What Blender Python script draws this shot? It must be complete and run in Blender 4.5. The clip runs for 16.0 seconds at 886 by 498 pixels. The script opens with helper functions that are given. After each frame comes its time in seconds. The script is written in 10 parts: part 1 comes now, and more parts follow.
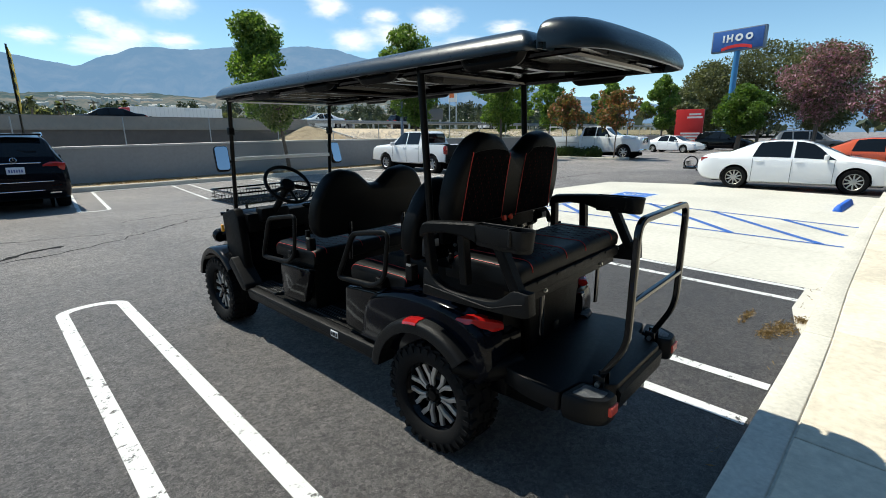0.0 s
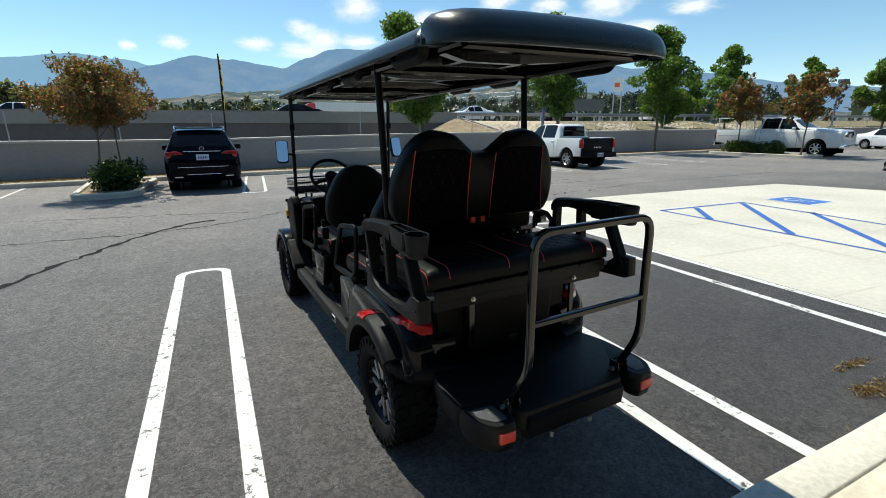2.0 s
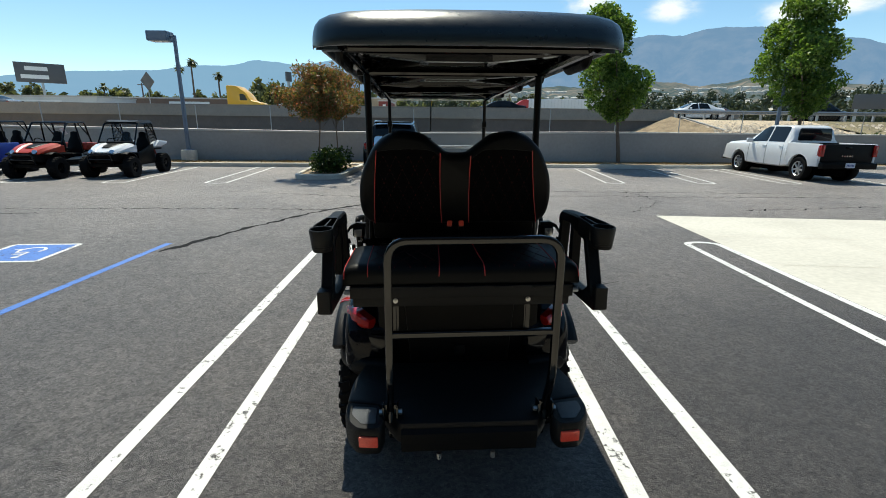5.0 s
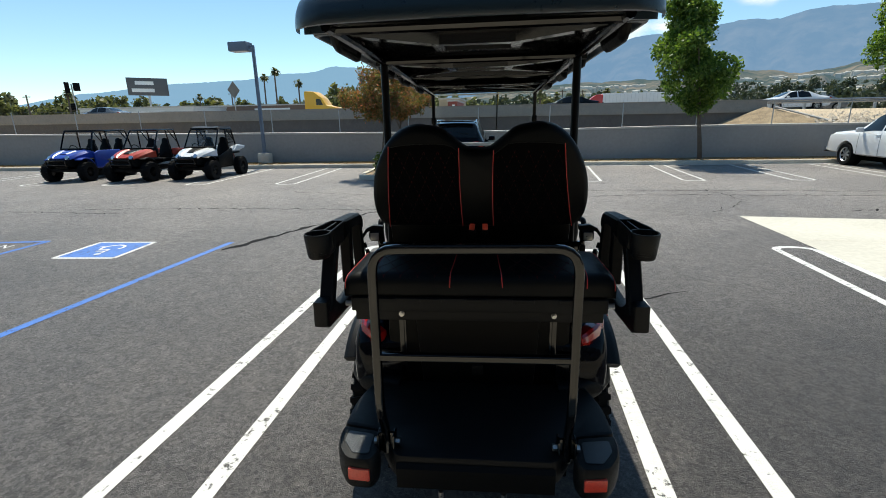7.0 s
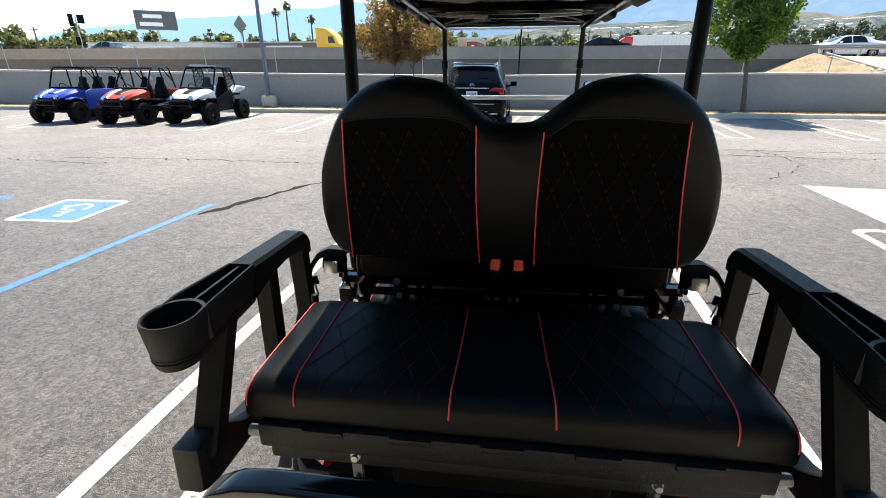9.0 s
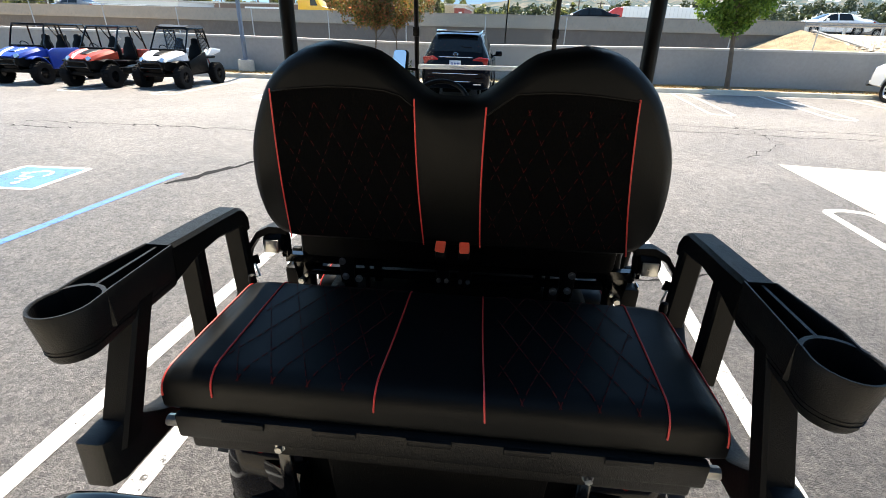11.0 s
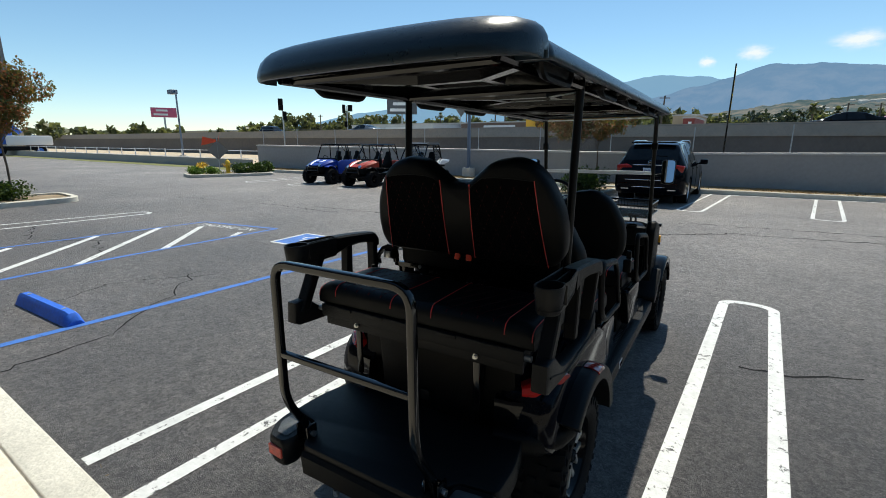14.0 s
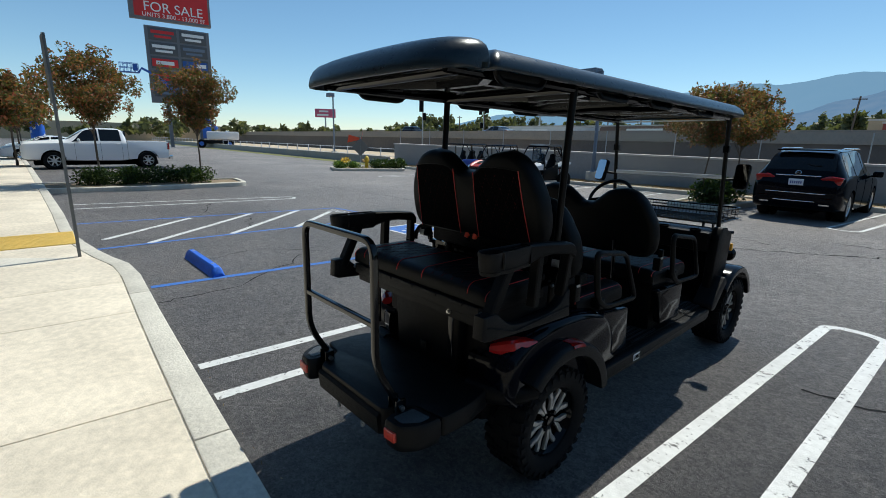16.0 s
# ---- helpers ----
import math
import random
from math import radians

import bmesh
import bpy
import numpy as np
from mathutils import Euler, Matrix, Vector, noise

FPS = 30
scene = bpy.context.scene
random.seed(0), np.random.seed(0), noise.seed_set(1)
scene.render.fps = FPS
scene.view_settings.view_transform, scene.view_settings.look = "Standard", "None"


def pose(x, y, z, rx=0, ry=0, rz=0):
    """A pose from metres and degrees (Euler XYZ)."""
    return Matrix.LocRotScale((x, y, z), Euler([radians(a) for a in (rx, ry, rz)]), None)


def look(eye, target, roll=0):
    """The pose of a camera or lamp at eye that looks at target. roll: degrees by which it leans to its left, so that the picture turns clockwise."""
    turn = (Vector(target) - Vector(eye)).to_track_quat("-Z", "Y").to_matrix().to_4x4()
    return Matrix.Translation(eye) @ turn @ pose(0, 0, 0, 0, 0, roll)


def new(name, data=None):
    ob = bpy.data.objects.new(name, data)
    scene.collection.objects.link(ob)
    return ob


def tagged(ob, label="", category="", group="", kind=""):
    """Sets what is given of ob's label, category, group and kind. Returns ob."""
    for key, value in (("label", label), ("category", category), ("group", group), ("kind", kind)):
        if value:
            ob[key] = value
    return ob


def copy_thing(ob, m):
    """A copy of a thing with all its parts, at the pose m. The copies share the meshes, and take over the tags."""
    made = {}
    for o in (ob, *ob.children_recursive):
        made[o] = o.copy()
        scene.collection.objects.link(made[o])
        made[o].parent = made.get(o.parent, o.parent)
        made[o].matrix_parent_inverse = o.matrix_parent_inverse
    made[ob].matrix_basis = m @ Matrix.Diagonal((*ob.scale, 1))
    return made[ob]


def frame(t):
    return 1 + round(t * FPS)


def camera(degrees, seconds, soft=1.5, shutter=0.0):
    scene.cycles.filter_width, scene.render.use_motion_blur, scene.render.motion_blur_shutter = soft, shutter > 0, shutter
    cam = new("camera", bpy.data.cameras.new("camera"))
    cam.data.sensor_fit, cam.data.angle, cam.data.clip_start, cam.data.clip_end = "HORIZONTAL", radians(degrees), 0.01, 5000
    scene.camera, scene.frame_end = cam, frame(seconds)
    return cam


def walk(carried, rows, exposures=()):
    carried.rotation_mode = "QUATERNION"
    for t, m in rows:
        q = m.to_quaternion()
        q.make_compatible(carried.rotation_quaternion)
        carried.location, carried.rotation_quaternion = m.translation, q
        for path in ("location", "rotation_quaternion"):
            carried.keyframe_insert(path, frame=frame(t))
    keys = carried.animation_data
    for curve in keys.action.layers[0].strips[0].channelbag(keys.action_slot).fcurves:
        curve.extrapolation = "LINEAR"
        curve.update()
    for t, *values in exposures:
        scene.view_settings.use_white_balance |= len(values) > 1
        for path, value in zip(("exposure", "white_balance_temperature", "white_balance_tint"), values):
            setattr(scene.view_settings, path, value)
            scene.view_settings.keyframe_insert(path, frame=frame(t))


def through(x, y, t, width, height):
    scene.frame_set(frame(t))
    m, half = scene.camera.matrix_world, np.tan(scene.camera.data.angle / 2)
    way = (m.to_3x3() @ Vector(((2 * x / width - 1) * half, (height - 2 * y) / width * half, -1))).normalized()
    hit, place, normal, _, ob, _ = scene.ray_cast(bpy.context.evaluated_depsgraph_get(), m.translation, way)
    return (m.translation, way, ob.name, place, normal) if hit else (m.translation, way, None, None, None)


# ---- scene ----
cam = camera(87.4, 16.0, soft=0.9)
PATH = [
    (0, (0.533, 0.261, 1.677), (1.871, 1.668, 1.197), -0.4),
    (0.5, (0.689, 0.095, 1.69), (1.895, 1.611, 1.19), -1.0),
    (1, (0.926, -0.014, 1.7), (2.012, 1.59, 1.199), -0.7),
    (1.5, (1.163, -0.149, 1.698), (2.137, 1.525, 1.201), -1.0),
    (2, (1.392, -0.283, 1.702), (2.202, 1.474, 1.195), -0.4),
    (2.5, (1.615, -0.323, 1.688), (2.238, 1.508, 1.178), -0.3),
    (3, (1.836, -0.357, 1.696), (2.318, 1.512, 1.175), -0.3),
    (3.5, (2.067, -0.43, 1.687), (2.412, 1.472, 1.173), -0.8),
    (4, (2.274, -0.492, 1.71), (2.467, 1.431, 1.198), -0.1),
    (4.2, (2.342, -0.507, 1.733), (2.482, 1.419, 1.213), 0.1),
    (6.3, (2.769, -0.493, 1.698), (2.557, 1.426, 1.175), 0.1),
    (6.5, (2.779, -0.444, 1.694), (2.53, 1.472, 1.176), -0.3),
    (7, (2.79, -0.242, 1.692), (2.481, 1.663, 1.168), -0.9),
    (7.5, (2.768, 0.001, 1.712), (2.414, 1.893, 1.167), -1.3),
    (8, (2.779, 0.295, 1.724), (2.387, 2.169, 1.146), -1.1),
    (8.5, (2.742, 0.545, 1.719), (2.331, 2.389, 1.063), -0.7),
    (9, (2.664, 0.756, 1.713), (2.308, 2.58, 0.975), 0.1),
    (9.5, (2.617, 0.908, 1.7), (2.333, 2.713, 0.888), 1.2),
    (9.7, (2.608, 0.947, 1.698), (2.352, 2.743, 0.855), 1.7),
    (11.8, (2.964, 0.622, 1.72), (2.603, 2.399, 0.876), 1.6),
    (12, (3.026, 0.549, 1.72), (2.57, 2.318, 0.907), 0.6),
    (12.5, (3.222, 0.39, 1.722), (2.524, 2.124, 1.008), -0.7),
    (13, (3.442, 0.273, 1.755), (2.574, 1.974, 1.158), -0.3),
    (13.5, (3.637, 0.186, 1.773), (2.63, 1.838, 1.266), 0.2),
    (14, (3.799, 0.081, 1.76), (2.668, 1.667, 1.307), 0.1),
    (14.5, (3.995, -0.016, 1.773), (2.753, 1.489, 1.334), 0.2),
    (15, (4.173, -0.013, 1.768), (2.844, 1.418, 1.334), 0.5),
    (15.5, (4.385, 0.077, 1.746), (2.954, 1.404, 1.307), 1.1),
    (16, (4.536, 0.188, 1.731), (3.009, 1.398, 1.278), 1.4),
]
walk(cam, [(t, look(eye, target, roll)) for t, eye, target, roll in PATH], [(0, 0.30, 6650, 3), (2.0, 0.23, 6750, 2), (7.0, 0.29, 6900, 4), (8.3, 0.72, 7000, 7), (9.0, 1.30, 7150, 9), (9.5, 1.60, 7200, 9), (12.1, 1.46, 7400, 9), (12.5, 0.92, 7200, 8), (13.0, 0.52, 7050, 7), (14.0, 0.10, 6700, 4), (16.0, -0.15, 6350, 4)])

# ---- light ----
SUN_AZ, SUN_EL = -16.0, 60.5      # degrees from +y towards +x, and height
world = bpy.data.worlds.new("sky")
scene.world = world
world.use_nodes = True
wn = world.node_tree
sky = wn.nodes.new("ShaderNodeTexSky")
sky.sky_type, sky.sun_disc = "NISHITA", False
sky.sun_elevation, sky.sun_rotation = radians(SUN_EL), radians(SUN_AZ)
sky.air_density, sky.dust_density, sky.ozone_density = 1.05, 0.1, 3.0
sky.altitude = 1500
tone = wn.nodes.new("ShaderNodeHueSaturation")
tone.inputs["Saturation"].default_value = 1.06
tone.inputs["Hue"].default_value = 0.492
wn.links.new(sky.outputs[0], tone.inputs["Color"])
wn.links.new(tone.outputs[0], wn.nodes["Background"].inputs[0])
wn.nodes["Background"].inputs[1].default_value = 0.130
sun = new("sun", bpy.data.lights.new("sun", "SUN"))
sun.data.energy, sun.data.angle, sun.data.color = 5.0, radians(0.53), (1.0, 0.955, 0.88)
to_sun = Vector((math.sin(radians(SUN_AZ)) * math.cos(radians(SUN_EL)), math.cos(radians(SUN_AZ)) * math.cos(radians(SUN_EL)), math.sin(radians(SUN_EL))))
sun.matrix_world = look(to_sun * 60, (0, 0, 0))


# ---- materials ----
def mat(name, col, rough=0.5, metal=0.0, vary=0.12, big=1.5, fine=40.0, bump=0.0, bump_scale=120.0, coat=0.0, vary_obj=0.0, spec=0.5, col2=None, rough_var=0.08):
    """A surface with colour variation at two scales, uneven gloss and a fine relief. Sizes are in repeats per metre."""
    m = bpy.data.materials.new(name)
    m.use_nodes = True
    nt, b = m.node_tree, m.node_tree.nodes["Principled BSDF"]
    N, L = nt.nodes.new, nt.links.new
    tc = N("ShaderNodeTexCoord")
    n1, n2 = N("ShaderNodeTexNoise"), N("ShaderNodeTexNoise")
    n1.inputs["Scale"].default_value, n2.inputs["Scale"].default_value = big, fine
    n1.inputs["Detail"].default_value, n2.inputs["Detail"].default_value = 4, 3
    for n in (n1, n2):
        L(tc.outputs["Object"], n.inputs["Vector"])
    add = N("ShaderNodeMath")
    add.operation = "ADD"
    L(n1.outputs["Fac"], add.inputs[0]), L(n2.outputs["Fac"], add.inputs[1])
    last = add.outputs[0]
    if vary_obj:
        info, mul, add2 = N("ShaderNodeObjectInfo"), N("ShaderNodeMath"), N("ShaderNodeMath")
        mul.operation, add2.operation = "MULTIPLY_ADD", "ADD"
        L(info.outputs["Random"], mul.inputs[0])
        mul.inputs[1].default_value, mul.inputs[2].default_value = vary_obj, -vary_obj / 2
        L(last, add2.inputs[0]), L(mul.outputs[0], add2.inputs[1])
        last = add2.outputs[0]
    ramp = N("ShaderNodeValToRGB")
    lo, hi = [c * (1 - vary) for c in col], [min(1.0, c * (1 + vary)) for c in (col2 or col)]
    ramp.color_ramp.elements[0].position, ramp.color_ramp.elements[1].position = 0.3, 0.7
    ramp.color_ramp.elements[0].color, ramp.color_ramp.elements[1].color = (*lo, 1), (*hi, 1)
    half = N("ShaderNodeMath")
    half.operation = "MULTIPLY"
    half.inputs[1].default_value = 0.5
    L(last, half.inputs[0]), L(half.outputs[0], ramp.inputs[0])
    L(ramp.outputs[0], b.inputs["Base Color"])
    mr = N("ShaderNodeMapRange")
    mr.inputs["To Min"].default_value, mr.inputs["To Max"].default_value = max(0.02, rough - rough_var), min(1, rough + rough_var)
    L(n2.outputs["Fac"], mr.inputs["Value"]), L(mr.outputs[0], b.inputs["Roughness"])
    b.inputs["Metallic"].default_value = metal
    b.inputs["Specular IOR Level"].default_value = spec
    b.inputs["Coat Weight"].default_value = coat
    b.inputs["Coat Roughness"].default_value = 0.04
    if bump:
        n3, bp = N("ShaderNodeTexNoise"), N("ShaderNodeBump")
        n3.inputs["Scale"].default_value, n3.inputs["Detail"].default_value = bump_scale, 4
        L(tc.outputs["Object"], n3.inputs["Vector"])
        bp.inputs["Strength"].default_value, bp.inputs["Distance"].default_value = bump, 0.01
        L(n3.outputs["Fac"], bp.inputs["Height"]), L(bp.outputs[0], b.inputs["Normal"])
    return m


def glass(name, tint, rough=0.02, ior=1.45):
    """Thin glass: a clear or dark tint that lets light through, with a mirror gloss on top."""
    m = bpy.data.materials.new(name)
    m.use_nodes = True
    nt = m.node_tree
    N, L = nt.nodes.new, nt.links.new
    nt.nodes.remove(nt.nodes["Principled BSDF"])
    out = nt.nodes["Material Output"]
    tr, gl, mix, fr = N("ShaderNodeBsdfTransparent"), N("ShaderNodeBsdfGlossy"), N("ShaderNodeMixShader"), N("ShaderNodeFresnel")
    tr.inputs[0].default_value = (*tint, 1)
    gl.inputs["Roughness"].default_value = rough
    fr.inputs["IOR"].default_value = ior
    L(fr.outputs[0], mix.inputs[0]), L(tr.outputs[0], mix.inputs[1]), L(gl.outputs[0], mix.inputs[2]), L(mix.outputs[0], out.inputs[0])
    return m


def asphalt_material():
    m = bpy.data.materials.new("asphalt")
    m.use_nodes = True
    nt, b = m.node_tree, m.node_tree.nodes["Principled BSDF"]
    N, L = nt.nodes.new, nt.links.new
    tc = N("ShaderNodeTexCoord")

    def noise_tex(scale, detail=4, rough=0.6):
        n = N("ShaderNodeTexNoise")
        n.inputs["Scale"].default_value, n.inputs["Detail"].default_value, n.inputs["Roughness"].default_value = scale, detail, rough
        L(tc.outputs["Object"], n.inputs["Vector"])
        return n

    grain, mid, patch, stain = noise_tex(150, 3), noise_tex(9, 5), noise_tex(0.35, 5), noise_tex(1.3, 6, 0.7)
    base = N("ShaderNodeValToRGB")
    base.color_ramp.elements[0].position, base.color_ramp.elements[1].position = 0.34, 0.66
    base.color_ramp.elements[0].color, base.color_ramp.elements[1].color = (0.055, 0.0512, 0.0512, 1), (0.215, 0.199, 0.196, 1)
    L(grain.outputs["Fac"], base.inputs[0])

    def over(colour_from, fac, lo, hi, c_lo, c_hi):
        mixer, ramp = N("ShaderNodeMix"), N("ShaderNodeValToRGB")
        mixer.data_type, mixer.blend_type = "RGBA", "MULTIPLY"
        ramp.color_ramp.elements[0].position, ramp.color_ramp.elements[1].position = lo, hi
        ramp.color_ramp.elements[0].color, ramp.color_ramp.elements[1].color = (*c_lo, 1), (*c_hi, 1)
        L(fac, ramp.inputs[0])
        mixer.inputs["Factor"].default_value = 1
        L(colour_from, mixer.inputs["A"]), L(ramp.outputs[0], mixer.inputs["B"])
        return mixer.outputs["Result"]

    c = over(base.outputs[0], mid.outputs["Fac"], 0.35, 0.68, (0.80, 0.80, 0.80), (1.12, 1.11, 1.10))
    c = over(c, patch.outputs["Fac"], 0.36, 0.66, (0.80, 0.80, 0.81), (1.18, 1.16, 1.13))
    c = over(c, stain.outputs["Fac"], 0.24, 0.36, (0.62, 0.62, 0.62), (1.0, 1.0, 1.0))
    # pale and dark stones showing in the worn surface
    agg = N("ShaderNodeTexVoronoi")
    agg.inputs["Scale"].default_value = 62
    L(tc.outputs["Object"], agg.inputs["Vector"])
    sep = N("ShaderNodeSeparateColor")
    L(agg.outputs["Color"], sep.inputs[0])
    c = over(c, sep.outputs[0], 0.05, 0.95, (0.62, 0.62, 0.62), (1.36, 1.35, 1.33))
    pits = noise_tex(24, 7, 0.74)
    c = over(c, pits.outputs["Fac"], 0.34, 0.44, (0.50, 0.50, 0.51), (1.04, 1.04, 1.03))
    speck = noise_tex(95, 1, 0.4)
    c = over(c, speck.outputs["Fac"], 0.70, 0.74, (1.0, 1.0, 1.0), (2.2, 2.15, 2.08))
    rub = noise_tex(7, 7, 0.7)
    c = over(c, rub.outputs["Fac"], 0.33, 0.45, (0.74, 0.74, 0.75), (1.0, 1.0, 1.0))
    wear = noise_tex(3.2, 6, 0.75)
    c = over(c, wear.outputs["Fac"], 0.52, 0.74, (1.0, 1.0, 1.0), (1.22, 1.20, 1.17))
    # the driven lane is paler than the stalls along the pavement
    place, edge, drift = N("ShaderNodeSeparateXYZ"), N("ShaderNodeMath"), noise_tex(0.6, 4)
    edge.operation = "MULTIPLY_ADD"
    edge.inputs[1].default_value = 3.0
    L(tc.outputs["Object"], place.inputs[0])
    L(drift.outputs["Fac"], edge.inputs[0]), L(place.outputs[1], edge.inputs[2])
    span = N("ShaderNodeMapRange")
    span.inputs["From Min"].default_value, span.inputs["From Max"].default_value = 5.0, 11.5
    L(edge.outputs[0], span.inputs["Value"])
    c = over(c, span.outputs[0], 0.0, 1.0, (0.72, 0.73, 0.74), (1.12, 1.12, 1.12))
    # darker on the stalls past the cart, paler to the left and over the lane
    slant, soft, keep, far = N("ShaderNodeMath"), N("ShaderNodeMapRange"), N("ShaderNodeMath"), N("ShaderNodeMath")
    slant.operation, keep.operation, far.operation = "MULTIPLY_ADD", "MULTIPLY", "SUBTRACT"
    slant.inputs[1].default_value = -0.8
    L(place.outputs[1], slant.inputs[0]), L(place.outputs[0], slant.inputs[2])
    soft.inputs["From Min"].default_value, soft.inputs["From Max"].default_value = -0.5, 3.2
    L(slant.outputs[0], soft.inputs["Value"])
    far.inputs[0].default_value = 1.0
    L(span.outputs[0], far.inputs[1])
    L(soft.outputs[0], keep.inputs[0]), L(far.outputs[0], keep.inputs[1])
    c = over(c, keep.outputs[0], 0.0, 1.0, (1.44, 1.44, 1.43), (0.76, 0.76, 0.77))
    # hairline cracking
    vor, wob, mixv = N("ShaderNodeTexVoronoi"), noise_tex(2.2, 3), N("ShaderNodeMix")
    vor.feature = "DISTANCE_TO_EDGE"
    vor.inputs["Scale"].default_value = 0.55
    mixv.data_type = "RGBA"
    mixv.inputs["Factor"].default_value = 0.35
    L(tc.outputs["Object"], mixv.inputs["A"]), L(wob.outputs["Color"], mixv.inputs["B"]), L(mixv.outputs["Result"], vor.inputs["Vector"])
    c = over(c, vor.outputs["Distance"], 0.0, 0.006, (0.72, 0.72, 0.72), (1, 1, 1))
    L(c, b.inputs["Base Color"])
    b.inputs["Roughness"].default_value = 0.60
    b.inputs["Specular IOR Level"].default_value = 0.50
    bp, height = N("ShaderNodeBump"), N("ShaderNodeMath")
    height.operation = "ADD"
    g2 = noise_tex(38, 7, 0.72)
    L(grain.outputs["Fac"], height.inputs[0]), L(g2.outputs["Fac"], height.inputs[1])
    bp.inputs["Strength"].default_value, bp.inputs["Distance"].default_value = 1.0, 0.018
    L(height.outputs[0], bp.inputs["Height"]), L(bp.outputs[0], b.inputs["Normal"])
    return m


def paint_material(name, col, wear=0.42):
    """Road paint, chipped and rubbed through to the asphalt."""
    m = mat(name, col, 0.6, vary=0.17, big=3, fine=22, bump=0.25, bump_scale=90)
    nt = m.node_tree
    b, out = nt.nodes["Principled BSDF"], nt.nodes["Material Output"]
    N, L = nt.nodes.new, nt.links.new
    tc, n, n2, ramp, mix, tr, mul = N("ShaderNodeTexCoord"), N("ShaderNodeTexNoise"), N("ShaderNodeTexNoise"), N("ShaderNodeValToRGB"), N("ShaderNodeMixShader"), N("ShaderNodeBsdfTransparent"), N("ShaderNodeMath")
    n.inputs["Scale"].default_value, n.inputs["Detail"].default_value, n.inputs["Roughness"].default_value = 15, 7, 0.76
    n2.inputs["Scale"].default_value = 2.0
    L(tc.outputs["Object"], n.inputs["Vector"]), L(tc.outputs["Object"], n2.inputs["Vector"])
    mul.operation = "MULTIPLY_ADD"
    mul.inputs[1].default_value, mul.inputs[2].default_value = 0.25, -0.12
    L(n2.outputs["Fac"], mul.inputs[0])
    add = N("ShaderNodeMath")
    L(n.outputs["Fac"], add.inputs[0]), L(mul.outputs[0], add.inputs[1])
    ramp.color_ramp.elements[0].position, ramp.color_ramp.elements[1].position = wear - 0.12, wear - 0.06
    ramp.color_ramp.elements[0].color = (0, 0, 0, 1)
    L(add.outputs[0], ramp.inputs[0])
    L(ramp.outputs[0], mix.inputs[0]), L(tr.outputs[0], mix.inputs[1]), L(b.outputs[0], mix.inputs[2]), L(mix.outputs[0], out.inputs[0])
    return m


M = {}
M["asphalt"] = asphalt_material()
M["white_paint"] = paint_material("worn_white_paint", (0.61, 0.61, 0.595), 0.485)
M["thin_white"] = paint_material("thin_white_paint", (0.62, 0.62, 0.60), 0.50)
M["blue_paint"] = paint_material("worn_blue_paint", (0.045, 0.15, 0.46), 0.49)
M["dark_blue_paint"] = paint_material("dark_blue_paint", (0.03, 0.115, 0.40), 0.46)
M["pad"] = mat("pale_concrete", (0.53, 0.505, 0.44), 0.85, vary=0.16, big=0.7, fine=14, bump=0.3, bump_scale=70)
M["walk"] = mat("sidewalk_concrete", (0.62, 0.545, 0.43), 0.85, vary=0.24, big=1.3, fine=20, bump=0.35, bump_scale=80, vary_obj=0.35)
M["kerb"] = mat("kerb_concrete", (0.55, 0.515, 0.44), 0.88, vary=0.22, big=2.2, fine=30, bump=0.5, bump_scale=60, vary_obj=0.2)
M["block_wall"] = mat("grey_wall_render", (0.33, 0.325, 0.315), 0.9, vary=0.10, big=0.5, fine=9, bump=0.25, bump_scale=60)
M["coping"] = mat("wall_coping", (0.52, 0.50, 0.47), 0.85, vary=0.12, big=0.8, fine=12)
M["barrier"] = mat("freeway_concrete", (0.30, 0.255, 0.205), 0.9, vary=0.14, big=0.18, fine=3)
# retaining wall face, a darker brown than the barrier above it
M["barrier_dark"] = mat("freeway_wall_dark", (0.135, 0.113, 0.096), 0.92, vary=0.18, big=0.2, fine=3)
M["dirt"] = mat("bark_and_dirt", (0.19, 0.125, 0.075), 0.95, vary=0.45, big=2.0, fine=26, bump=0.8, bump_scale=40, col2=(0.30, 0.23, 0.14))
M["gravel"] = mat("pale_gravel", (0.50, 0.40, 0.28), 0.95, vary=0.25, big=0.6, fine=6)
M["steel"] = mat("galvanised_steel", (0.42, 0.43, 0.44), 0.45, 0.8, vary=0.12)
M["wire"] = mat("dull_wire", (0.16, 0.16, 0.16), 0.6, 0.2)
M["gloss_black"] = mat("gloss_black_paint", (0.0025, 0.0028, 0.0035), 0.10, vary=0.2, coat=0.0, spec=0.2, rough_var=0.04)
M["gloss_navy"] = mat("midnight_blue_paint", (0.0016, 0.0026, 0.0056), 0.10, vary=0.15, coat=0.0, spec=0.12, rough_var=0.04)
M["plastic"] = mat("black_textured_plastic", (0.0022, 0.0023, 0.0026), 0.45, spec=0.11, vary=0.12, bump=0.18, bump_scale=420)
M["plastic_grey"] = mat("charcoal_plastic", (0.0045, 0.0047, 0.0052), 0.46, spec=0.16, vary=0.12, bump=0.2, bump_scale=420)
M["roof"] = mat("roof_moulding", (0.004, 0.011, 0.018), 0.30, spec=0.35, vary=0.12, coat=0.06, bump=0.10, bump_scale=260)
M["roof_under"] = mat("roof_lining", (0.0015, 0.0015, 0.0018), 0.22, spec=0.10, vary=0.2, bump=0.05, bump_scale=90)
# sign post steel, its colour darkened to hold the shade on the post
M["shaded_steel"] = mat("shaded_grey_steel", (0.15, 0.155, 0.15), 0.55, 0.3, vary=0.18)
M["post"] = mat("black_powder_coat", (0.002, 0.002, 0.0022), 0.36, vary=0.15, spec=0.14)
